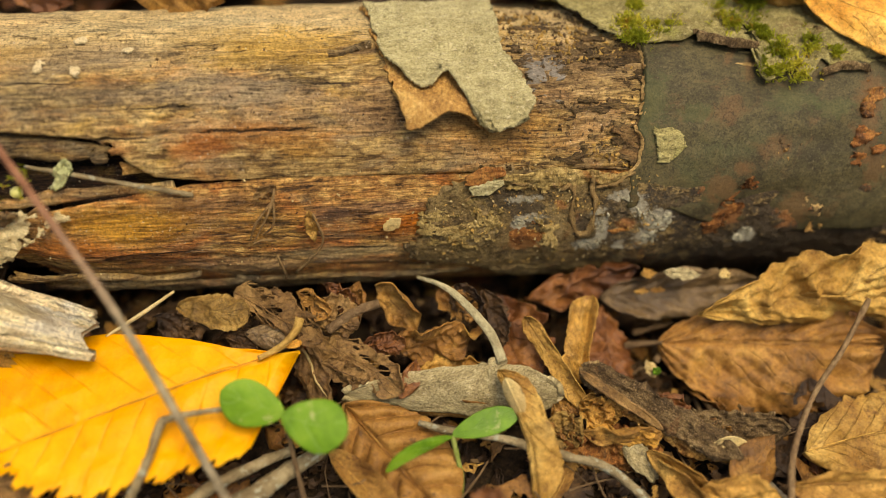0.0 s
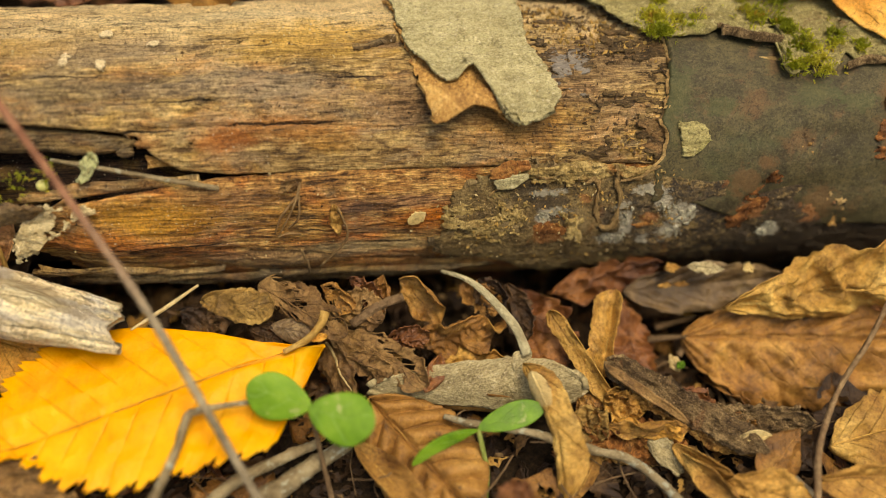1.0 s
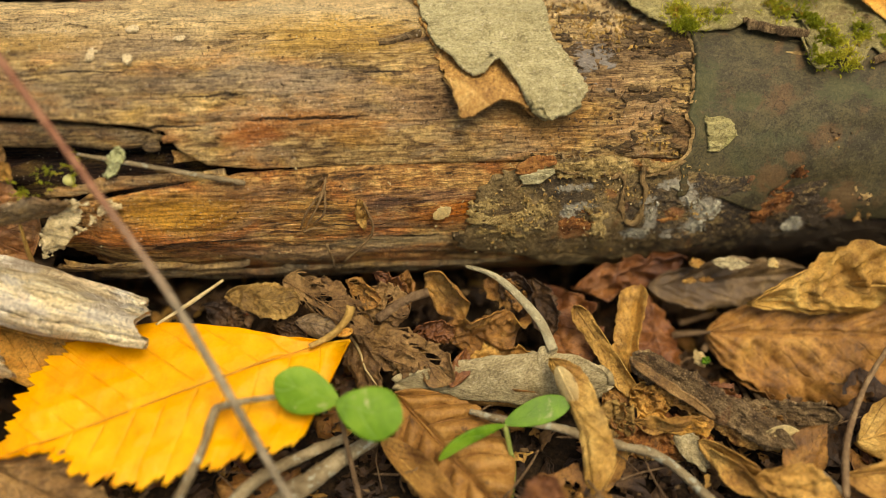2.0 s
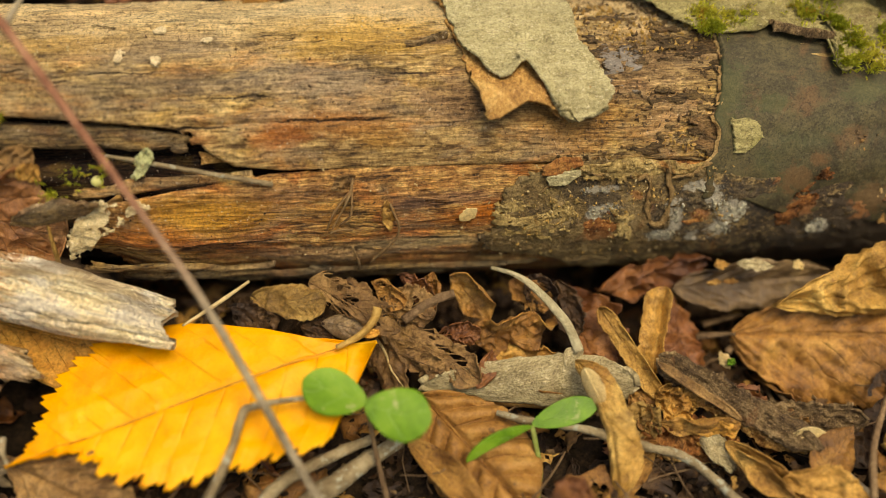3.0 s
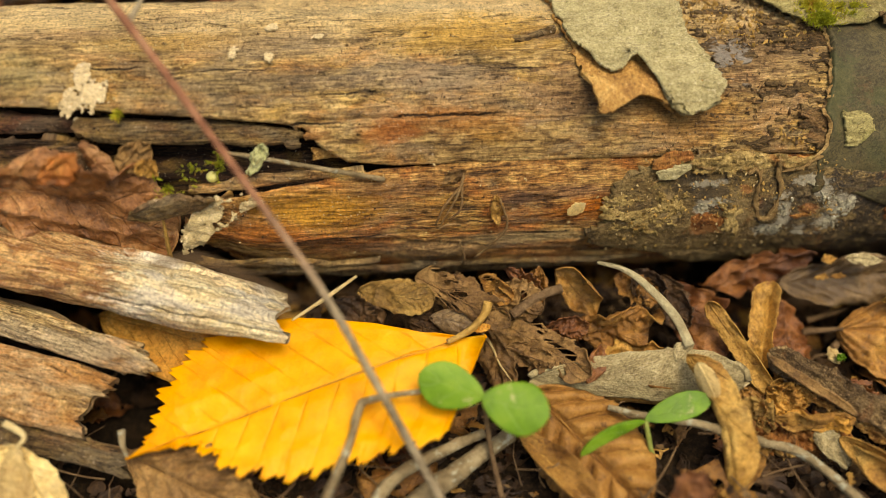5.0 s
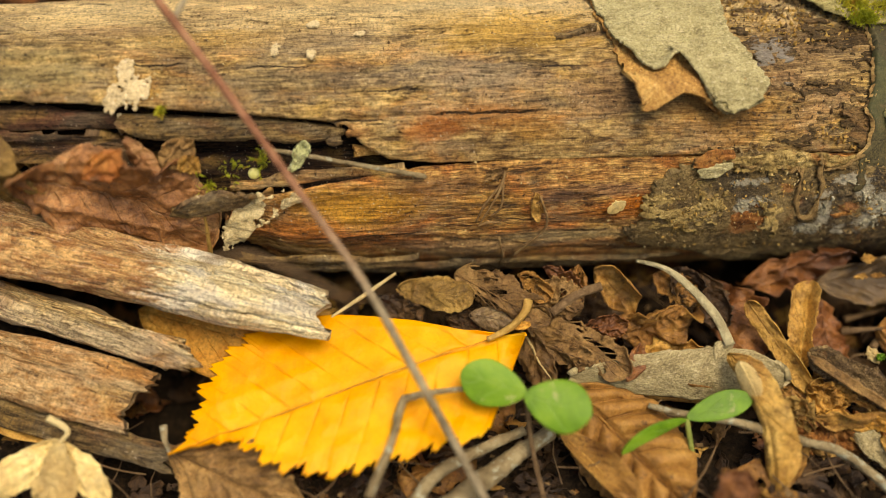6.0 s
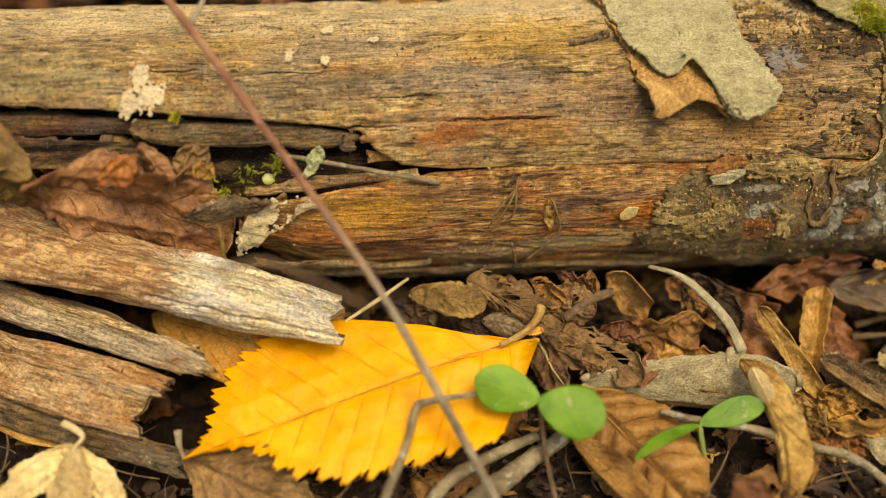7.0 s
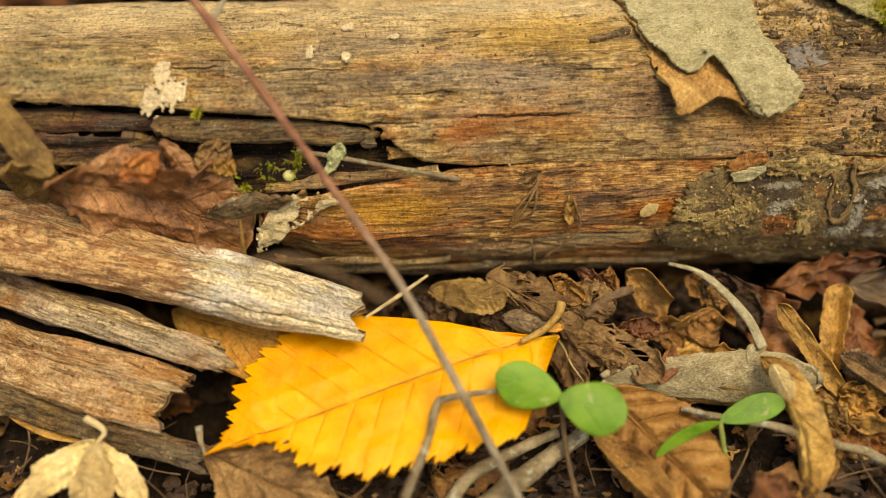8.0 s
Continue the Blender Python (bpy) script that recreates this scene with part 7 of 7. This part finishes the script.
# small scraps on the litter
for k, (p, q, w, m_, text) in enumerate((((0.0513, 0.1354, 0.0120), (0.0599, 0.1356, 0.0110), 0.0016, MAT_STRIP, "small whitish leaf scrap at the log's foot"), ((0.0446, 0.1328, 0.0080), (0.0481, 0.1334, 0.0080), 0.0007, MAT_TAN, "tiny pale leaf scrap on a grey leaf"),
                                      ((0.0484, 0.1332, 0.0080), (0.0521, 0.1335, 0.0080), 0.0006, MAT_TAN, "tiny pale leaf scrap on a grey leaf"), ((0.0463, 0.1356, 0.0110), (0.0497, 0.1363, 0.0110), 0.0012, MAT_TAN, "small tan leaf scrap at the log's foot"),
                                      ((0.0646, 0.1361, 0.0120), (0.0665, 0.1345, 0.0110), 0.0012, MAT_PALELEAF, "tiny white leaf scrap at the log's foot"), ((0.0480, 0.1167, -0.0020), (0.0495, 0.1175, -0.0010), 0.0009, MAT_GREEN, "tiny fresh green scrap in the litter"),
                                      ((0.0599, 0.1072, -0.0060), (0.0620, 0.1078, -0.0050), 0.0010, MAT_GREEN, "tiny fresh green scrap in the litter"), ((0.0472, 0.1202, -0.0020), (0.0487, 0.1165, -0.0030), 0.0016, MAT_PALELEAF, "small pale leaf scrap in the litter"))):
    mid_p, along = (np.array(p) + np.array(q)) / 2, np.array(q) - np.array(p)
    across = np.cross(along / np.linalg.norm(along), (0, -0.5, 0.86)) * w
    leaf("leaf_scrap", text, p, q, tuple(mid_p + across), tuple(mid_p - across), m_, crumple=0.0004, torn=0.25, nx=24, ny=14, seed=130 + k, group="leaf scraps")

# ---- leaves on and behind the log ----
leaf("dead_leaf", "orange-tan dead leaf lying on the log's mossy top", (0.0811, 0.1831, 0.0593), (0.1204, 0.1643, 0.0514), (0.1054, 0.1785, 0.0610), (0.0936, 0.1675, 0.0549), MAT_ORANGE, belly=0.5, sharp=0.5, cup=-0.2, crumple=0.0008, torn=0.03, nx=70, seed=100)
leaf("dead_leaf", "tan dead leaf behind the log", (-0.0730, 0.1820, 0.0600), (-0.0504, 0.1778, 0.0580), (-0.0624, 0.1823, 0.0640), (-0.0616, 0.1738, 0.0560), MAT_TAN, crumple=0.0012, wave=0.0015, cup=-0.4, torn=0.1, seed=101)
leaf("dead_leaf", "orange-yellow dead leaf behind the log", (0.0264, 0.1886, 0.0580), (0.0501, 0.1874, 0.0520), (0.0363, 0.1863, 0.0620), (0.0353, 0.1875, 0.0500), MAT_ORANGE, crumple=0.001, seed=102)
leaf("dead_leaf", "golden leaf scrap behind the log", (0.0498, 0.1897, 0.0560), (0.0640, 0.1925, 0.0500), (0.0560, 0.1886, 0.0580), (0.0554, 0.1909, 0.0490), MAT_YELLOW, crumple=0.0008, seed=103)
leaf("dead_leaf", "pale tan leaf edge curving over the log", (0.0648, 0.1820, 0.0600), (0.0890, 0.1802, 0.0560), (0.0760, 0.1796, 0.0640), (0.0796, 0.1850, 0.0520), MAT_TAN, crumple=0.001, seed=104)
leaf("dead_leaf", "russet dead leaf behind the log", (-0.0034, 0.1993, 0.0540), (0.0247, 0.1925, 0.0500), (0.0105, 0.1973, 0.0580), (0.0093, 0.1911, 0.0480), MAT_RUST, crumple=0.0012, seed=105)
leaf("dead_leaf", "brown dead leaf behind the log", (-0.1056, 0.1886, 0.0580), (-0.0878, 0.1838, 0.0540), (-0.0954, 0.1863, 0.0620), (-0.0978, 0.1834, 0.0520), MAT_RUST, crumple=0.0012, seed=106)


# ---- moss ----
def moss(label, spots, count, seed, lift):
    """A cushion of fine pointed moss leaves standing on the log."""
    rng = random.Random(seed)
    verts, faces, uvs = [], [], []
    for (u0, phi0, ru, rphi) in spots:
        for _ in range(count):
            a, r = rng.uniform(0, 6.283), abs(rng.gauss(0, 0.75))
            u, phi = u0 + ru * r * math.cos(a), phi0 + rphi * r * math.sin(a)
            if fbm(u * 300, phi * 0.6, seed, 2) < -0.1:
                continue
            p = log_point(u, phi, lift)
            nrm = log_point(u, phi, lift + 0.001) - p
            nrm = nrm / np.linalg.norm(nrm)
            d = nrm + np.array([rng.gauss(0, 0.6), rng.gauss(0, 0.6), rng.gauss(0, 0.6)])
            d /= np.linalg.norm(d)
            side = np.cross(d, [rng.gauss(0, 1), rng.gauss(0, 1), rng.gauss(0, 1)])
            side /= np.linalg.norm(side) + 1e-9
            ln, w = rng.uniform(0.0008, 0.0022), rng.uniform(0.0001, 0.0002)
            k = len(verts)
            bend = d * ln + nrm * -0.2 * ln
            verts += [p - side * w, p + side * w, p + d * ln * 0.55 + side * w * 1.2, p + bend, p + d * ln * 0.55 - side * w * 1.2]
            uvs += [(0, -0.5), (0, 0.5), (0.5, 0.6), (1, 0), (0.5, -0.6)]
            faces += [(k, k + 1, k + 2, k + 4), (k + 4, k + 2, k + 3)]
    ob = part("moss", mesh_of("moss", verts, faces, MAT_MOSS, uvs, False))
    return tagged(ob, label, "moss", kind="stuff")


moss("yellow-green moss tufts on the log's bark", [(0.0424, 38.5, 0.0032, 3.9), (0.0496, 38.1, 0.0029, 3.4), (0.0447, 51.4, 0.0013, 3.4), (0.0648, 47.5, 0.0026, 7.3), (0.0733, 49.2, 0.0031, 6.2), (0.0665, 38.4, 0.0018, 3.4), (0.0731, 29.5, 0.0016, 3.9), (0.0766, 23.8, 0.0021, 4.5), (0.0837, 27.5, 0.0018, 4.5), (0.0505, 67.7, 0.0026, 2.8), (0.0893, 22.4, 0.0013, 2.2), (0.0719, 67.7, 0.0039, 3.9), (0.0432, 31.2, 0.0029, 2.8), (0.0735, 17.6, 0.0018, 3.9), (0.0794, 16.1, 0.0026, 3.9), (0.0715, 34.2, 0.0026, 4.5)], 620, 7, 0.0030)
moss("green moss in the rotten hollow of the log", [(-0.0935, -16.5, 0.0021, 6.2), (-0.0991, -22.6, 0.0018, 3.9), (-0.0881, -12.7, 0.0016, 4.5), (-0.1087, 5.5, 0.0006, 1.1)], 120, 9, 0.0)


# ---- leaf litter that fills the floor ----
def litter(name, label, mat, count, size, zone, height, seed, holes=0.0):
    """Many crumpled leaf fragments in one object."""
    rng = random.Random(seed)
    verts, faces, uvs = [], [], []
    for k in range(count):
        x, y = rng.uniform(zone[0], zone[1]), rng.uniform(zone[2], zone[3])
        if math.hypot((x + 0.1095) / 0.015, (y - 0.1025) / 0.013) < 1:
            continue
        z = height_at(x, y) + rng.uniform(*height)
        ln, w = rng.uniform(*size), 0.0
        w = ln * rng.uniform(0.3, 0.7)
        yaw, tilt, roll = rng.uniform(0, 6.283), rng.gauss(0, 0.2), rng.gauss(0, 0.28)
        m = Euler((roll, tilt, yaw)).to_matrix()
        nx, ny = (16, 10) if size[1] > 0.009 else (8, 6)
        gx, gv = np.meshgrid(np.linspace(0, 1, nx), np.linspace(-1, 1, ny), indexing="ij")
        half = w * 0.5 * np.maximum(ovate(gx, rng.uniform(0.35, 0.6), rng.uniform(0.5, 1)), 0.05) * (1 + 0.5 * fbm(gx * 7, np.sign(gv) * 3 + k, seed, 3))
        cup = rng.gauss(0, 0.9)
        zz = cup * (gv ** 2) * half * 0.35 + ln * 0.07 * (1 - 2.4 * np.abs(vnoise(gx * 2.6 + k, gv * 1.2, seed + 2))) + ln * 0.04 * fbm(gx * 4 + k, gv * 1.6, seed + 3, 3) + rng.gauss(0, 0.14) * gx * gx * ln
        p = np.stack([(gx - 0.5) * ln, gv * half, zz], -1).reshape(-1, 3) @ np.array(m).T + np.array([x, y, z])
        b = len(verts)
        verts += p.tolist()
        uvs += np.stack([gx, gv], -1).reshape(-1, 2).tolist()
        hole = fbm(gx * 5 + k, gv * 2.5, seed + 5, 3) > (0.62 - holes)
        for i in range(nx - 1):
            for j in range(ny - 1):
                if not hole[i, j]:
                    q = b + i * ny + j
                    faces.append((q, q + ny, q + ny + 1, q + 1))
    ob = part(name, mesh_of(name, verts, faces, mat, uvs))
    if size[1] > 0.009 and seed not in (1, 6):
        sol = ob.modifiers.new("thickness", "SOLIDIFY")
        sol.thickness, sol.offset = 0.0002, -1
    return tagged(ob, label, "leaf litter", kind="stuff")


FRONT = (-0.21, 0.16, 0.045, 0.165)
litter("leaf_litter", "rotting leaf fragments covering the soil, darkened as in shade", MAT_DARKLEAF, 420, (0.008, 0.02), FRONT, (0.0, 0.004), 1, 0.15)
litter("leaf_litter", "brown dead leaf fragments in the litter", MAT_BROWN, 120, (0.007, 0.018), FRONT, (0.0, 0.0055), 2)
litter("leaf_litter", "russet dead leaf fragments in the litter", MAT_RUST, 70, (0.007, 0.017), FRONT, (0.0, 0.0055), 3)
litter("leaf_litter", "tan dead leaf fragments in the litter", MAT_TAN, 110, (0.004, 0.011), FRONT, (0.001, 0.0065), 4)
litter("leaf_litter", "grey-brown dead leaf fragments in the litter", MAT_GREYLEAF, 90, (0.006, 0.015), FRONT, (0.0, 0.006), 5)
FOOT = (-0.075, 0.05, 0.112, 0.142)
# Dark leaf colour here stands in for the shadowed gaps below the log.
litter("leaf_litter", "rotting leaf scraps at the log's foot, darkened as in shade", MAT_DARKLEAF, 110, (0.006, 0.014), FOOT, (0.001, 0.009), 26, 0.25)
BACK = (-0.23, 0.20, 0.205, 0.30)
litter("leaf_litter", "dark dead leaves banked behind the log", MAT_DARKLEAF, 200, (0.012, 0.04), BACK, (0.0, 0.02), 6)
litter("leaf_litter", "russet dead leaves banked behind the log", MAT_RUST, 90, (0.012, 0.04), BACK, (0.005, 0.024), 7)
litter("leaf_litter", "tan dead leaves banked behind the log", MAT_TAN, 60, (0.012, 0.04), BACK, (0.008, 0.026), 8)


def crumbs(name, label, mat, count, zone, size, seed, height):
    """Soil crumbs and bark bits, one object."""
    rng = random.Random(seed)
    verts, faces = [], []
    for _ in range(count):
        x, y = rng.uniform(zone[0], zone[1]), rng.uniform(zone[2], zone[3])
        if math.hypot((x + 0.1095) / 0.014, (y - 0.1025) / 0.012) < 1:
            continue
        z = height_at(x, y) + rng.uniform(*height)
        r = rng.uniform(*size)
        b = len(verts)
        m = Euler((rng.uniform(0, 6), rng.uniform(0, 6), rng.uniform(0, 6))).to_matrix()
        for c in ((1, 0, 0), (-1, 0, 0), (0, 1, 0), (0, -1, 0), (0, 0, 0.6), (0, 0, -0.6)):
            q = m @ (Vector(c) * r * rng.uniform(0.6, 1.3))
            verts.append((x + q.x * 1.5, y + q.y, z + q.z))
        for f in ((0, 2, 4), (2, 1, 4), (1, 3, 4), (3, 0, 4), (2, 0, 5), (1, 2, 5), (3, 1, 5), (0, 3, 5)):
            faces.append(tuple(b + i for i in f))
    ob = part(name, mesh_of(name, verts, faces, mat, None, False))
    return tagged(ob, label, "soil", kind="stuff")


litter("leaf_bits", "small broken tan leaf bits in the litter", MAT_TAN, 260, (0.002, 0.006), FRONT, (0.001, 0.0075), 9)
litter("leaf_bits", "small broken brown leaf bits in the litter", MAT_DARKLEAF, 420, (0.002, 0.007), FRONT, (0.001, 0.007), 10)
crumbs("soil_crumbs", "dark soil crumbs and rotten wood bits", MAT_SOIL, 2600, FRONT, (0.0004, 0.0013), 11, (0.0, 0.006))
crumbs("wood_crumbs", "brown wood crumbs in the litter", MAT_DARKBARK, 900, FRONT, (0.0003, 0.001), 12, (0.002, 0.0085))


def needles(count, zone, seed):
    """Fine stalks and rootlets through the litter, one object."""
    rng = random.Random(seed)
    verts, faces = [], []
    for _ in range(count):
        x, y = rng.uniform(zone[0], zone[1]), rng.uniform(zone[2], zone[3])
        z = height_at(x, y) + rng.uniform(0.003, 0.010)
        yaw, ln, r = rng.uniform(0, 6.283), rng.uniform(0.006, 0.022), rng.uniform(0.00012, 0.0003)
        d = np.array([math.cos(yaw), math.sin(yaw), rng.gauss(0, 0.2)])
        side = np.array([-d[1], d[0], 0]) * r
        bow = np.array([-d[1], d[0], rng.gauss(0, 0.5)]) * ln * rng.gauss(0, 0.15)
        b = len(verts)
        for i in range(6):
            t = i / 5
            c = np.array([x, y, z]) + d * ln * (t - 0.5) + bow * 4 * t * (1 - t)
            verts += [c + side, c + np.array([0, 0, r]), c - side, c - np.array([0, 0, r])]
        for i in range(5):
            for k in range(4):
                p, q = b + i * 4 + k, b + i * 4 + (k + 1) % 4
                faces.append((p, q, q + 4, p + 4))
    ob = part("litter_stalks", mesh_of("litter_stalks", verts, faces, MAT_BROWNTWIG))
    return tagged(ob, "fine dead stalks and rootlets through the litter", "leaf litter", kind="stuff")


needles(320, FRONT, 21)


def log_crumbs(name, label, mat, count, seed, size, lo, hi, u0, u1):
    """Tiny chips stuck on the log, one object."""
    rng = random.Random(seed)
    verts, faces = [], []
    for _ in range(count):
        u, phi = rng.uniform(u0, u1), rng.uniform(lo, hi)
        if float(fbm(u * 60, phi * 0.1, seed, 2)) < 0.0 or u < -0.05 and SLAB_EDGE(u) - 1 < phi < UPPER_EDGE(u) + 1 or u < -0.088 and phi < UPPER_EDGE(u):
            continue
        r = rng.uniform(*size)
        high = 0.0018 if (u > 0.043 or (phi < -20 and u > -0.005)) else 0.0002
        p = log_point(u, phi, high)
        m = Euler((rng.uniform(0, 6), rng.uniform(0, 6), rng.uniform(0, 6))).to_matrix()
        b = len(verts)
        for v in ((1.6, 0, 0), (-1.6, 0, 0), (0, 1, 0), (0, -1, 0), (0, 0, 0.6), (0, 0, -0.6)):
            q = m @ (Vector(v) * r * rng.uniform(0.6, 1.3))
            verts.append((p[0] + q.x, p[1] + q.y, p[2] + q.z))
        for f in ((0, 2, 4), (2, 1, 4), (1, 3, 4), (3, 0, 4), (2, 0, 5), (1, 2, 5), (3, 1, 5), (0, 3, 5)):
            faces.append(tuple(b + i for i in f))
    return tagged(part(name, mesh_of(name, verts, faces, mat, None, False)), label, "debris", kind="stuff")


log_crumbs("pale_chips", "tiny pale wood chips scattered on the log", MAT_STRAW, 1100, 31, (0.0001, 0.00032), -60, 55, -0.16, 0.04)
log_crumbs("dark_chips", "tiny dark bark crumbs scattered on the log", MAT_BROWNTWIG, 350, 32, (0.0001, 0.00035), -60, 55, -0.16, 0.04)


log_crumbs("pale_chips", "tiny pale chips on the speckled bark remnant", MAT_OCHRE, 900, 33, (0.00015, 0.0006), -20, 62, 0.012, 0.043)
log_crumbs("dark_chips", "dark crumbs on the speckled bark remnant", MAT_BROWNTWIG, 500, 34, (0.0002, 0.0006), -20, 62, 0.008, 0.043)
log_crumbs("pale_chips", "tiny pale chips on the flaking bark", MAT_OCHRE, 260, 35, (0.00012, 0.0004), -60, -20, 0.0, 0.05)


def wide_litter(label, mat, count, seed):
    """Larger dead leaves over the floor round about, one object."""
    rng = random.Random(seed)
    verts, faces, uvs = [], [], []
    nx, ny = 7, 5
    gx, gv = np.meshgrid(np.linspace(0, 1, nx), np.linspace(-1, 1, ny), indexing="ij")
    for k in range(count):
        x, y = rng.uniform(-0.7, 0.7), rng.uniform(-0.45, 0.75)
        if -0.22 < x < 0.18 and 0.0 < y < 0.31 or abs(y - 0.169 - 0.1 * x) < 0.05 and -0.31 < x < 0.28:
            continue
        z = float(ground_height(np.array(x), np.array(y))) + rng.uniform(0.003, 0.012)
        ln = rng.uniform(0.025, 0.07)
        half = ln * rng.uniform(0.2, 0.32) * np.maximum(ovate(gx, rng.uniform(0.35, 0.6), rng.uniform(0.6, 1)), 0.05)
        zz = rng.gauss(0, 0.4) * gv ** 2 * half + ln * 0.08 * fbm(gx * 3 + k, gv * 1.3, seed, 3)
        m = Euler((rng.gauss(0, 0.2), rng.gauss(0, 0.15), rng.uniform(0, 6.283))).to_matrix()
        p = np.stack([(gx - 0.5) * ln, gv * half, zz], -1).reshape(-1, 3) @ np.array(m).T + np.array([x, y, z])
        b = len(verts)
        verts += p.tolist()
        uvs += np.stack([gx, gv], -1).reshape(-1, 2).tolist()
        faces += [(b + i * ny + j, b + (i + 1) * ny + j, b + (i + 1) * ny + j + 1, b + i * ny + j + 1) for i in range(nx - 1) for j in range(ny - 1)]
    ob = part("leaf_litter", mesh_of("leaf_litter", verts, faces, mat, uvs))
    sol = ob.modifiers.new("thickness", "SOLIDIFY")
    sol.thickness, sol.offset = 0.0003, -1
    return tagged(ob, label, "leaf litter", kind="stuff")


wide_litter("brown dead leaves over the woodland floor", MAT_BROWN, 500, 51)
wide_litter("dark rotting leaves over the woodland floor", MAT_DARKLEAF, 500, 52)
wide_litter("tan dead leaves over the woodland floor", MAT_TAN, 260, 53)
